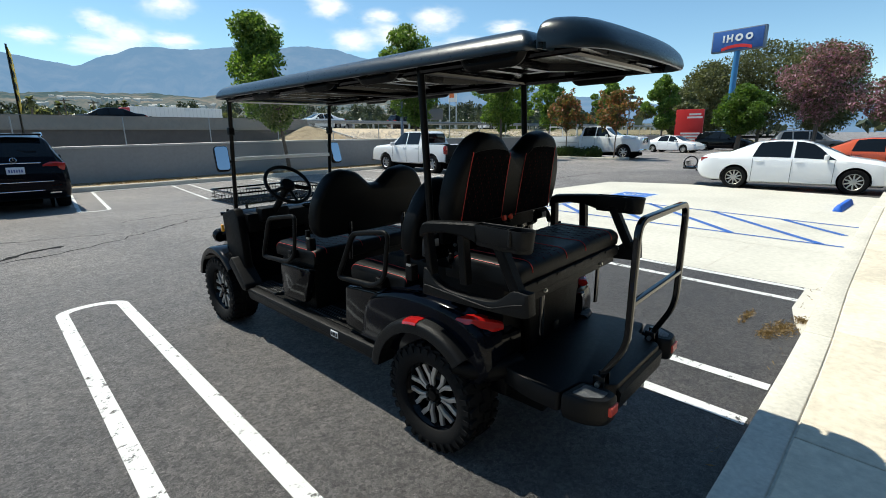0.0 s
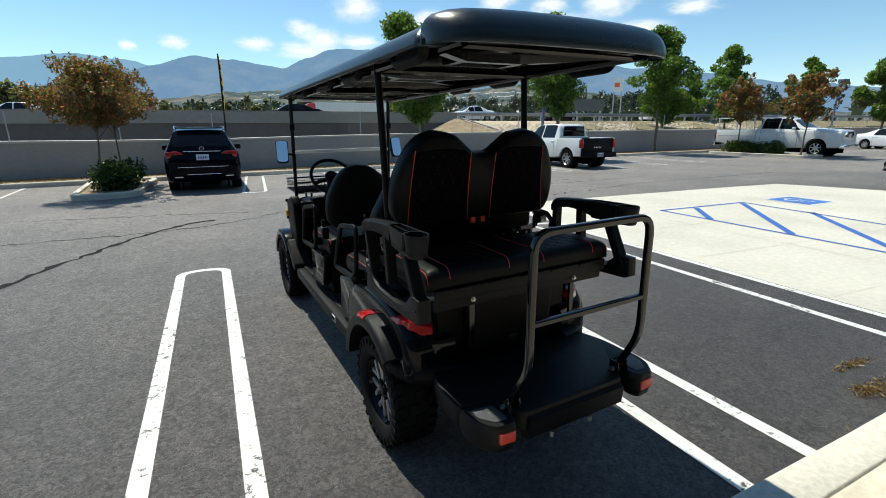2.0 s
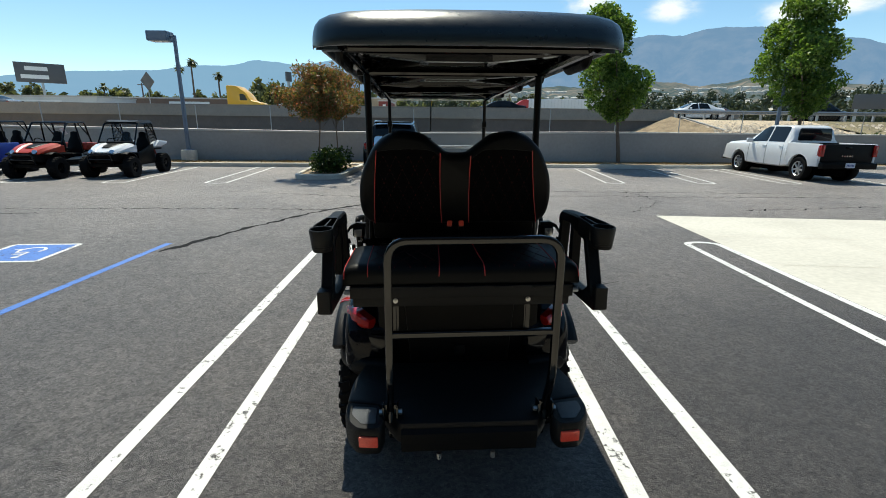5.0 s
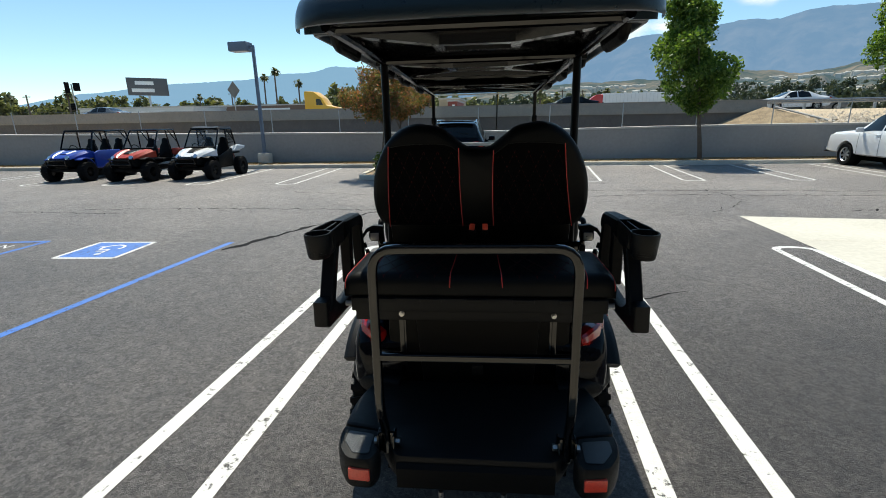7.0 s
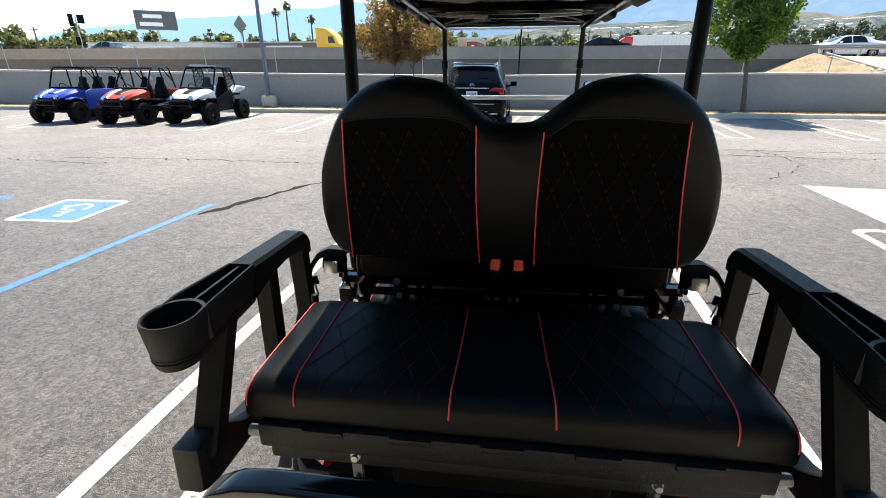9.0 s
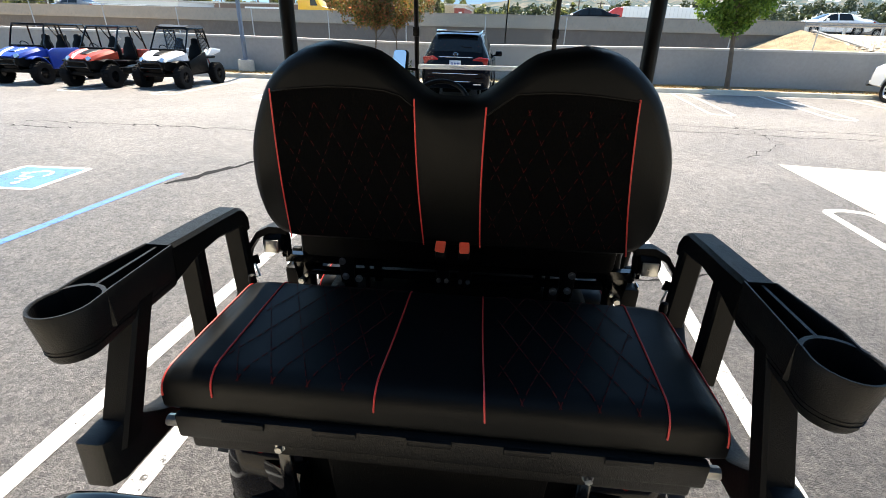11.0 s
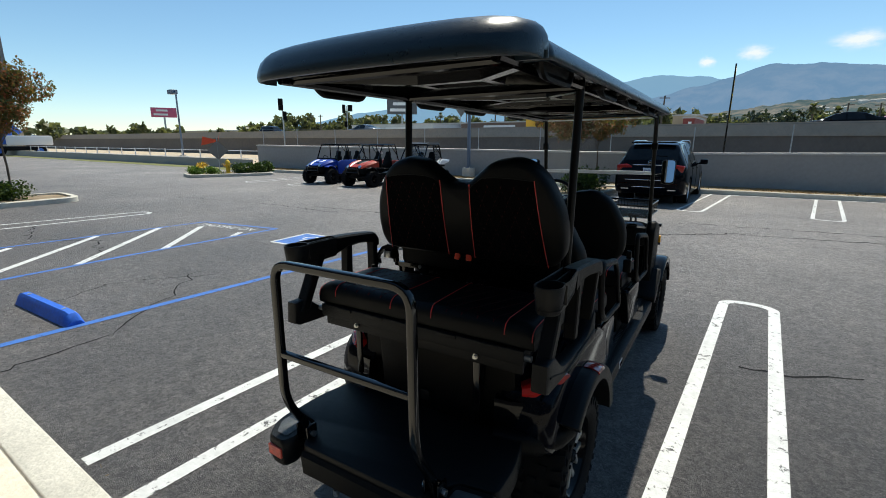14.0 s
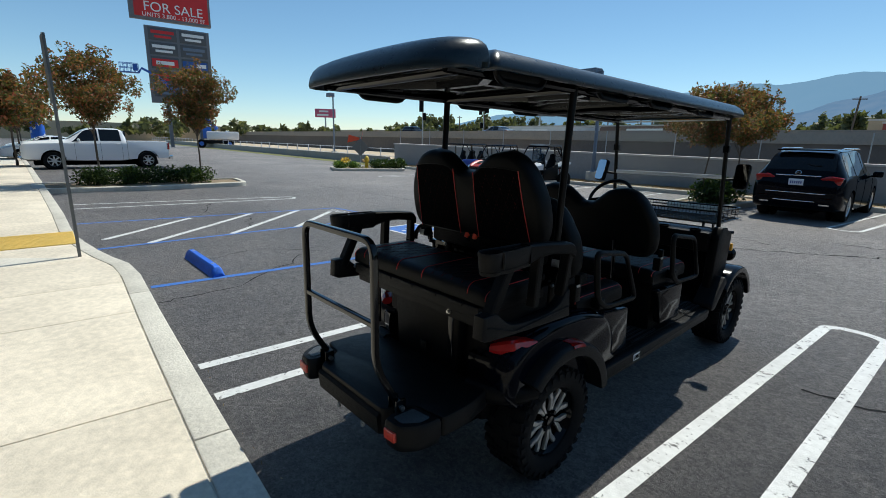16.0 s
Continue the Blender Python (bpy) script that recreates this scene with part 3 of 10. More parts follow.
crack([(-6.5, 8.4), (-3, 8.7), (1.0, 8.9), (3.2, 10.6), (6, 11.2), (10, 11.3), (15, 11.6)], 0.05)
crack([(2.2, 11.4), (5.0, 11.9), (8.2, 12.0), (12, 12.1)], 0.05)
crack([(-12, 7.2), (-8, 7.9), (-5, 8.0)], 0.04)
crack([(-2.2, 3.2), (-2.9, 2.2), (-2.4, 1.2)], 0.022, jag=0.03)
crack([(-0.9, 0.6), (-1.1, 1.6), (-1.7, 2.3), (-2.6, 3.2)], 0.022, jag=0.03)
crack([(1.7, 10.2), (0.2, 10.6), (-3.1, 11.2)], 0.04)
crack([(6.4, 9.0), (7.6, 10.4), (7.4, 12.2)], 0.03)
crack([(9.0, 9.4), (13, 10.2), (20, 10.4)], 0.05)
crack([(-9.0, 3.0), (-7.2, 2.4), (-6.0, 3.1), (-4.4, 2.6)], 0.035)


# planting strip, far kerb and wall


def run(bm, x0, x1, n, rings):
    """Draws a cross-section, a function of x that gives (y, z) points, along the lot's far side."""
    return loft(bm, [[(x, y, z) for y, z in rings(x)] for x in (x0 + (x1 - x0) * i / n for i in range(n + 1))])


bm = B()
run(bm, -23, 60, 30, lambda x: [(yc(x), 0), (yc(x) + 0.01, 0.13), (yc(x) + 0.03, 0.15), (yc(x) + 0.15, 0.15), (yc(x) + 0.15, 0)])
solid("far_kerb", bm, M["kerb"], "low concrete kerb along the planting strip", "kerb", "structure")
bm = B()
rng = random.Random(9)
for i in range(120):
    x0, x1 = -23 + 83 * i / 120, -23 + 83 * (i + 1) / 120
    bm.faces.new([bm.verts.new(p) for p in ((x0, yc(x0) + 0.15, 0.12), (x1, yc(x1) + 0.15, 0.12), (x1, yc(x1) + 1.55, 0.16), (x0, yc(x0) + 1.55, 0.16))])
bmesh.ops.remove_doubles(bm, verts=bm.verts, dist=0.001)
solid("planting_strip", bm, M["dirt"], "dry planting strip of bark and dead leaves", "planting bed", "structure")


def wall_top(x):
    return 1.33 - 0.008 * x if x < 0 else min(1.46, 1.33 + 0.013 * x)


bm = B()
run(bm, -23.0, 60, 24, lambda x: [(yc(x) + 1.5, -0.1), (yc(x) + 1.5, wall_top(x) - 0.07), (yc(x) + 1.7, wall_top(x) - 0.07), (yc(x) + 1.7, -0.1)])
low_wall = solid("wall_north", bm, M["block_wall"], "long low grey rendered wall in shade", "wall", "structure")
bm = B()
run(bm, -23.05, 60, 24, lambda x: [(yc(x) + 1.46, wall_top(x) - 0.07), (yc(x) + 1.46, wall_top(x)), (yc(x) + 1.74, wall_top(x) + 0.01), (yc(x) + 1.74, wall_top(x) - 0.07)])
solid("wall_coping", bm, M["coping"], "pale concrete coping along the low wall", "coping", "structure")

# freeway on its embankment behind the wall
FY = 36.5


def fw_top(x):
    return 2.95


bm = B()
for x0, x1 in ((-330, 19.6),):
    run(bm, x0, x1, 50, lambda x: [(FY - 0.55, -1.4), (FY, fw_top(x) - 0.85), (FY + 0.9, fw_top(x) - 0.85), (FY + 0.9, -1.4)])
solid("freeway_wall", bm, M["barrier_dark"], "dark concrete retaining wall of the freeway", "retaining wall", "structure")
bm = B()
run(bm, -330, 19.8, 50, lambda x: [(FY - 0.10, fw_top(x) - 0.85), (FY - 0.06, fw_top(x) - 0.60), (FY + 0.12, fw_top(x) - 0.30), (FY + 0.15, fw_top(x)), (FY + 0.35, fw_top(x)), (FY + 0.6, fw_top(x) - 0.85)])
solid("freeway_barrier", bm, M["barrier"], "sand-grey concrete barrier along the freeway", "barrier", "structure")
bm = B()
run(bm, -330, 300, 40, lambda x: [(FY + 0.62, 1.0), (FY + 0.62, 2.25), (FY + 62, 2.25), (FY + 62, 1.0)])
solid("freeway_deck", bm, M["barrier"], "raised concrete freeway deck", "road", "structure")
# rock slope and bare bank past the end of the barrier
bm = B()
loft(bm, [[(24.6, 29.0, 0.15), (20.4, FY - 1.2, 2.1), (19.9, FY + 0.7, 2.3)], [(26.5, 27.0, 0.05), (24, FY - 1.2, 2.0), (24, FY + 0.7, 2.25)], [(30.5, 26.0, 0.0), (30.5, FY - 1.2, 1.95), (30.5, FY + 0.7, 2.25)]], cap=False, close=False)
solid("rock_bank", bm, M["gravel"], "pale bank of loose rock below the freeway", "rock bank", "structure")
bm = B()
apex = bm.verts.new((19.5, FY - 0.2, 2.45))
rim = [bm.verts.new(p) for p in ((13.5, FY - 0.7, 0.2), (15.5, FY - 3.5, 0.05), (19.5, FY - 6.0, 0.0), (24.4, 28.8, 0.12), (20.5, FY - 0.9, 2.15), (19.9, FY + 0.5, 2.4))]
for a, b in zip(rim, rim[1:]):
    bm.faces.new((apex, a, b))
solid("bare_bank", bm, M["dirt"], "bare brown earth bank at the end of the freeway wall", "bank", "structure")
bm = B()
tube(bm, [(19.9, FY - 0.8, 2.42), (22.4, 32.6, 1.28), (24.6, 28.9, 0.22)], 0.07, 6)
solid("drain_kerb", bm, M["coping"], "narrow concrete drain running down the bank", "drain", "structure")
bm = B()
loft(bm, [[(x, 24.0, 0.0), (x, 27.0, 0.6 + 0.1 * math.sin(x)), (x, 31.0, 1.2 + 0.15 * math.sin(0.7 * x)), (x, FY + 0.7, 2.25)] for x in [30.4 + 4 * i for i in range(20)]], cap=False, close=False)
M["scrub"] = mat("dry_scrub_ground", (0.13, 0.11, 0.055), 0.95, vary=0.4, big=0.5, fine=4, bump=0.5, bump_scale=12, col2=(0.22, 0.18, 0.10))
solid("scrub_bank", bm, M["scrub"], "dry overgrown bank below the freeway", "bank", "structure")

# fence on the low wall
fence = thing("chain_link_fence", pose(0, 0, 0), "galvanised chain-link fence on the low wall", "fence", "", "structure")
post_bm = B()
cyl(post_bm, (0, 0, 0), (0, 0, 0.97), 0.019, seg=8)
first_post = None
for i in range(28):
    x = -22.5 + 2.95 * i
    if first_post is None:
        first_post = part("post", post_bm, M["steel"], fence)
        o = first_post
    else:
        o = new("post", first_post.data)
        o.parent = fence
    o.location = (x, yc(x) + 1.6, wall_top(x) - 0.02)
bm = B()
tube(bm, [(x, yc(x) + 1.6, wall_top(x) + 0.93) for x in (-22.5, -10, 8, 22, 58)], 0.006, 5)
part("top_rail", bm, M["wire"], fence)
bm = B()
for i in range(545):
    x = -22.4 + 0.145 * i
    for d in (0.55, -0.55):
        z0, z1 = wall_top(x) + 0.02, wall_top(x) + 0.91
        bm.faces.new([bm.verts.new(p) for p in ((x, yc(x) + 1.6, z0), (x + 0.003, yc(x) + 1.6, z0), (x + d + 0.003, yc(x + d) + 1.6, z1), (x + d, yc(x + d) + 1.6, z1))])
wf = part("mesh", bm, M["wire"], fence, smooth=False)

# island with a small tree beside the parked car
def island(name, outline, label, h=0.15, inner="dirt"):
    t = thing(name, pose(0, 0, 0), label, "traffic island", "", "structure")
    cx, cy = sum(p[0] for p in outline) / len(outline), sum(p[1] for p in outline) / len(outline)
    ol = rounded(outline, 0.5, 6)

    def shrink(k):
        out = []
        n = len(ol)
        for i in range(n):
            a, b, c = (Vector(ol[j % n]) for j in (i - 1, i, i + 1))
            tt = (c - a).normalized()
            out.append(b - Vector((tt.y, -tt.x)) * k)
        return out
    area = sum(ol[i - 1][0] * ol[i][1] - ol[i][0] * ol[i - 1][1] for i in range(len(ol)))
    sg = 1 if area > 0 else -1
    bm = B()
    loft(bm, [[(*p, z) for p in shrink(k * sg)] for k, z in ((0, 0), (0, h - 0.02), (0.02, h), (0.15, h), (0.16, h - 0.06))], cap=False)
    part("kerb", bm, M["kerb"], t)
    bm = B()
    ring = shrink(0.155 * sg)
    vs = [bm.verts.new((*p, h - 0.05)) for p in ring]
    c = bm.verts.new((cx, cy, h - 0.02))
    for i in range(len(vs)):
        bm.faces.new((vs[i - 1], vs[i], c))
    part("soil", bm, M[inner], t)
    return t


island("tree_island", [(-2.2, 13.75), (-0.75, 14.0), (-0.70, 18.1), (-2.6, 17.95)], "small kerbed island with a shrub and a young tree")
island("planted_island", [(-14.9, -1.0), (-12.8, -0.8), (-12.6, 2.2), (-12.9, 5.05), (-14.9, 5.15)], "kerbed island planted with a low hedge")
island("hydrant_island", [(-21.3, 12.0), (-19.3, 11.3), (-17.75, 15.1), (-19.9, 15.7)], "kerbed island with a low hedge and a hydrant")

# channel, pale verge and far fence beyond the end of the wall
bm = B()
flat(bm, [(-330, 14.5), (-23.4, 17.8), (-23.4, 35.8), (-330, 35.8)], 0.02)
solid("channel_floor", bm, M["gravel"], "pale dry drainage channel beside the lot", "channel", "structure")
bm = B()
loft(bm, [[(x, y, 0), (x, y, 0.60), (x, y + 0.2, 0.60), (x, y + 0.2, 0)] for x, y in ((-23.5, 17.3), (-54, 16.6), (-104, 15.2))])
solid("channel_kerb_wall", bm, M["block_wall"], "low concrete wall along the channel", "wall", "structure")
bm = B()
loft(bm, [[(x, y, 0.012), (x, y + 1.2, 0.05)] for x, y in ((-23.4, 15.95), (-54, 15.2), (-104, 13.8))], cap=False, close=False)
M["grass"] = mat("dry_grass", (0.10, 0.13, 0.035), 0.95, vary=0.5, big=1.5, fine=14, bump=0.6, bump_scale=30, col2=(0.20, 0.19, 0.07))
solid("grass_verge", bm, M["grass"], "thin strip of dry grass beside the channel", "verge", "structure")

# plain unseen building behind the camera that closes the lot, near-black to cut fill
bm = B()
box(bm, (0, -8.2, 3.6), (70, 3.0, 7.2))
M["stucco"] = mat("dark_unseen_wall", (0.030, 0.030, 0.032), 0.9, vary=0.08, bump=0.3)
solid("wall_south", bm, M["stucco"], "unseen dark building front behind the pavement, tall to cut fill light", "wall", "structure")

# pavement pieces: kerb stones and cast slabs
def pave(name, x0, x1, f0, f1, material):
    bm = B()
    slab(bm, x0, x1, f0, f1)
    return part(name, bm, material, walk_bed, angle=50)


xs = [14 - 3.0 * i for i in range(16)]
for a, b in zip(xs, xs[1:]):
    pave("kerb_stone", b, a, lambda x: kerb_y(x) + 0.005, lambda x: kerb_y(x) - 0.19, M["kerb"])
xs = [1.47 + 1.85 * i for i in range(7, -1, -1)] + [-0.40, -1.50, -3.15] + [-3.15 - 1.7 * i for i in range(1, 15)]
for a, b in zip(xs, xs[1:]):
    pave("paving_slab", b, a, lambda x: kerb_y(x) - 0.19, lambda x: min(-1.25, kerb_y(x) - 1.3) if x > -8 else kerb_y(x) - 1.9, M["walk"])
    pave("paving_slab", b, a, lambda x: min(-1.25, kerb_y(x) - 1.3) if x > -8 else kerb_y(x) - 1.9, lambda x: -3.3 if x > -8 else kerb_y(x) - 3.5, M["walk"])
    if a > -8:
        pave("paving_slab", b, a, lambda x: -3.3, lambda x: -5.4, M["walk"])

tact = thing("tactile_paving", pose(-5.18, -0.42, 0.021, 0, 0, 2), "yellow ribbed tactile paving at the ramp", "tactile paving", "", "structure")
bm = B()
box(bm, (0, 0, 0.006), (1.15, 0.95, 0.014), 0.003)
part("base_plate", bm, M["tactile"], tact)
for i in range(16):
    bm = B()
    box(bm, (-0.53 + 0.0705 * i, 0, 0.015), (0.032, 0.93, 0.008), 0.003)
    part("rib", bm, M["tactile"], tact)


# ---- the golf cart ----
cart = thing("golf_cart", pose(2.612, 1.972, 0, 0, 0, 3.6), "black six-seat golf cart with red-piped seats and a rear-facing bench", "golf cart")


def tray_ring(hw, y0, y1, r_rear, r_front, z, n=7):
    """A level ring with rounder corners at the rear than at the front."""
    out = []
    for sx, y, r, sy, a0 in ((1, y1, r_front, 1, 0), (-1, y1, r_front, 1, 90), (-1, y0, r_rear, -1, 180), (1, y0, r_rear, -1, 270)):
        for i in range(n):
            a = radians(a0 + 90 * i / (n - 1))
            out.append((sx * (hw - r) + r * math.cos(a), y - sy * r + r * math.sin(a), z))
    return out


def roof_shell(y0, y1, z0, z1, hw, r_rear, r_front, tall=1.0, bow=0.03):
    """A shallow moulded tray, edge height z0 at the rear and z1 at the front, its ends slightly bowed."""
    bm = B()
    rings = []
    for inset, z in ((0.045, 0.055), (0.030, 0.010), (0.016, -0.006), (0.004, -0.004), (0.0, 0.005), (0.003, 0.021), (0.013, 0.042), (0.032, 0.063), (0.060, 0.081), (0.100, 0.094), (0.15, 0.101), (0.23, 0.105)):
        if inset > (y1 - y0) / 2 - 0.012:
            break
        k = inset
        ring = tray_ring(hw - inset, y0 + k, y1 - k, max(0.012, min(r_rear - 0.3 * inset, (y1 - y0) / 2 - k)), max(0.01, min(r_front - 0.3 * inset, (y1 - y0) / 2 - k)), z * tall)
        rings.append([(x, y + (bow if y > 1 else -bow if y < -0.6 else 0) * (1 - (x / hw) ** 2), z + z0 + (z1 - z0) * (y - y0) / (y1 - y0)) for x, y, z in ring])
    loft(bm, rings, cap=False)
    bm.verts.ensure_lookup_table()
    n = len(rings[0])
    bm.faces.new([bm.verts[i] for i in range(n)][::-1])
    bm.faces.new(bm.verts[len(bm.verts) - n:])
    return bm


roof = part("roof", roof_shell(-0.515, 2.335, 1.932, 1.905, 0.562, 0.035, 0.10, 0.94), M["roof"], cart, "dark moulded plastic roof with rounded edges", angle=50)


def roof_tail(y0, y1, z0, z1, hw, r, height, bow):
    """The raised rear end of the roof: crowned across, round at its corners, hollow below."""
    bm = B()
    rings = []
    half = ((1.0, 0.34), (0.993, 0.50), (0.975, 0.64), (0.94, 0.76), (0.87, 0.86), (0.76, 0.93), (0.6, 0.97), (0.4, 0.99), (0.2, 1.0))
    for f, k in half + ((0.0, 1.0),) + tuple((-a, b) for a, b in half[::-1]):
        x = f * hw
        over = max(0.0, abs(x) - (hw - r))
        yr = y0 - bow * (1 - f * f) + r - math.sqrt(max(0.0, r * r - over * over))
        hh, d = height * k, y1 - yr
        deep = min(0.050, 0.45 * hh)
        row = [(yr + 0.16 * d, deep), (yr + 0.08 * d, -0.004), (yr + 0.02 * d, -0.003), (yr, 0.10 * hh), (yr + 0.03 * d, 0.32 * hh), (yr + 0.11 * d, 0.56 * hh), (yr + 0.24 * d, 0.77 * hh), (yr + 0.42 * d, 0.91 * hh), (yr + 0.64 * d, 0.98 * hh), (yr + 0.86 * d, hh), (yr + 0.95 * d, 0.96 * hh), (y1, 0.84 * hh), (y1, 0.0), (y1 - 0.10 * d, 0.0), (y1 - 0.12 * d, deep)]
        rings.append([(x, y, z + z0 + (z1 - z0) * (y - y0) / (y1 - y0)) for y, z in row])
    return loft(bm, rings)


rear_roof = part("roof_tail", roof_tail(-0.742, -0.548, 1.916, 1.924, 0.566, 0.15, 0.128, 0.045), M["roof"], cart, "raised rear roof section with rounded corners", angle=60)
bm = B()
loft(bm, [[(sx * 0.548, y, z) for y, z in ((-0.60, 1.945), (-0.46, 1.94), (-0.46, 1.962), (-0.60, 1.965))] for sx in (0.93, 0.9, -0.9, -0.93)])
part("roof_neck", bm, M["roof"], cart)
M["rib_gloss"] = mat("gloss_black_rib", (0.003, 0.003, 0.0035), 0.14, vary=0.15, spec=0.32, rough_var=0.03)
# moulded ribs under the roof
bm = B()
def rib(p, q, w=0.044, h=0.042):
    a, b = Vector(p), Vector(q)
    d = (b - a).normalized()
    s = Vector((-d.y, d.x, 0)) * w / 2
    dn = Vector((0, 0, -h))
    loft(bm, [[a + s * 1.3, a + s + dn, a - s + dn, a - s * 1.3], [b + s * 1.3, b + s + dn, b - s + dn, b - s * 1.3]])
def uz(y):
    return 1.932 + 0.047 - 0.027 * (y + 0.52) / 2.855
for y0, y1 in ((-0.44, 0.26), (0.34, 0.96), (1.04, 1.66), (1.74, 2.24)):
    zc0, zc1 = uz(y0), uz(y1)
    ym = (y0 + y1) / 2
    for sx in (1, -1):
        rib((sx * 0.50, y0, zc0), (sx * 0.16, ym - 0.08, uz(ym)))
        rib((sx * 0.50, y1, zc1), (sx * 0.16, ym + 0.08, uz(ym)))
        rib((sx * 0.16, ym - 0.08, uz(ym)), (sx * 0.16, ym + 0.08, uz(ym)))
        rib((sx * 0.50, y0, zc0), (sx * 0.50, y1, zc1), 0.04)
    rib((-0.16, ym - 0.08, uz(ym)), (0.16, ym - 0.08, uz(ym)))
    rib((-0.16, ym + 0.08, uz(ym)), (0.16, ym + 0.08, uz(ym)))
    rib((-0.5, y1 + 0.03, zc1), (0.5, y1 + 0.03, zc1), 0.04)
for sx in (1, -1):
    rib((sx * 0.44, -0.655, 1.968), (sx * 0.16, -0.62, 1.972), 0.036)
    rib((sx * 0.16, -0.62, 1.978), (sx * 0.16, -0.56, 1.978))
rib((-0.16, -0.62, 1.978), (0.16, -0.62, 1.978))
pieces("roof_rib", bm, M["rib_gloss"], cart)
bm = B()
loft(bm, [[(-0.50, y, z), (0.50, y, z), (0.50, y, z + 0.006), (-0.50, y, z + 0.006)] for y, z in ((-0.46, uz(-0.46) - 0.006), (2.26, uz(2.26) - 0.006))])
part("roof_lining", bm, M["roof_under"], cart, "dark ribbed underside of the roof")
bm = B()
prism(bm, rounded([(-0.50, -0.562), (0.50, -0.562), (0.45, -0.670), (-0.45, -0.670)], [0.01, 0.01, 0.05, 0.05], 5), 1.958, 1.966)
part("tail_lining", bm, M["roof_under"], rear_roof)
# roof frame
bm = B()
for sx in (1, -1):
    tube(bm, [(sx * 0.455, -0.66, 1.925), (sx * 0.455, 0.14, 1.918), (sx * 0.465, 2.26, 1.888)], 0.017, 8)
for y, z in ((0.14, 1.918), (1.2, 1.903), (-0.60, 1.924)):
    tube(bm, [(-0.46, y, z), (0.46, y, z)], 0.016, 8)
part("roof_frame", bm, M["tube"], cart)
for sx in (1, -1):
    bm = B()
    tube(bm, [(sx * 0.452, 0.085, 0.86), (sx * 0.452, 0.13, 1.60), (sx * 0.455, 0.146, 1.87), (sx * 0.456, 0.150, 1.935)], 0.0185, 12, bend=0.05)
    part("rear_post", bm, M["post"], cart)
    bm = B()
    tube(bm, [(sx * 0.475, 2.37, 0.80), (sx * 0.472, 2.335, 1.05), (sx * 0.468, 2.235, 1.90)], 0.0165, 10)
    box(bm, (sx * 0.470, 2.268, 1.66), (0.045, 0.045, 0.06), 0.008)
    part("front_post", bm, M["post"], cart)
    for y in (-0.30, 0.42, 0.95, 1.62):
        if y < 0:
            pts = [(sx * 0.50, y - 0.16, 1.965), (sx * 0.50, y - 0.13, 1.900), (sx * 0.50, y + 0.13, 1.896), (sx * 0.50, y + 0.16, 1.965)]
        else:
            zt = uz(y) - 0.03
            pts = [(sx * 0.495, y - 0.15, zt), (sx * 0.505, y - 0.12, zt - 0.042), (sx * 0.505, y + 0.12, zt - 0.045), (sx * 0.495, y + 0.15, zt)]
        bm = B()
        tube(bm, pts, 0.013, 8, bend=0.045, flat=1.7)
        for p in (pts[0], pts[-1]):
            box(bm, (p[0], p[1], p[2] - 0.012), (0.05, 0.06, 0.03), 0.008)
        if y < 0:
            # a dark plate fills the loop of the hand bars over the bench
            prism(bm, rounded([(pts[0][1] + 0.01, 1.962), (pts[1][1] + 0.01, 1.906), (pts[2][1] - 0.01, 1.903), (pts[3][1] - 0.01, 1.962)], 0.02), sx * 0.494, sx * 0.506, "yz", 0.003)
        part("roof_handle", bm, M["plastic"], cart)

# windshield
bm = B()
zf = lambda z: 2.335 - 0.118 * (z - 1.05)
for z0, z1 in ((1.06, 1.432), (1.452, 1.875)):
    loft(bm, [[(-0.455, zf(z0) + d, z0), (0.455, zf(z0) + d, z0), (0.455, zf(z1) + d, z1), (-0.455, zf(z1) + d, z1)] for d in (-0.003, 0.003)])
ws = part("windshield", bm, M["screen"], cart, "clear folding windshield", smooth=False)
ws.visible_shadow = False
bm = B()
box(bm, (0, zf(1.442) - 0.004, 1.442), (0.93, 0.016, 0.030), 0.004)
part("hinge_strip", bm, M["screen_edge"], ws, "bright acrylic hinge across the windshield")
bm = B()
box(bm, (0, zf(1.88), 1.882), (0.94, 0.014, 0.012), 0.003)
part("top_strip", bm, M["screen_edge"], ws)
for sx, yy in ((-1, 2.235), (1, 2.36)):
    bm = B()
    prism(bm, rounded([(-0.052, -0.10), (0.052, -0.10), (0.055, 0.10), (-0.055, 0.10)], 0.03), -0.018, 0.022, "xz", 0.008)
    bmesh.ops.transform(bm, matrix=pose(sx * 0.580, yy, 1.45, -16, 0, 3 if sx > 0 else -13), verts=bm.verts)
    tube(bm, [(sx * 0.54, yy + 0.02, 1.43), (sx * 0.47, 2.29, 1.42)], 0.011, 8)
    mirror_case = part("wing_mirror", bm, M["plastic"], cart)
    bm = B()
    prism(bm, rounded([(-0.046, -0.092), (0.046, -0.092), (0.048, 0.092), (-0.048, 0.092)], 0.026), -0.024, -0.0195, "xz")
    bmesh.ops.transform(bm, matrix=pose(sx * 0.580, yy, 1.45, -16, 0, 3 if sx > 0 else -13), verts=bm.verts)
    part("mirror_face", bm, M["mirror"], mirror_case, "bright mirror glass")


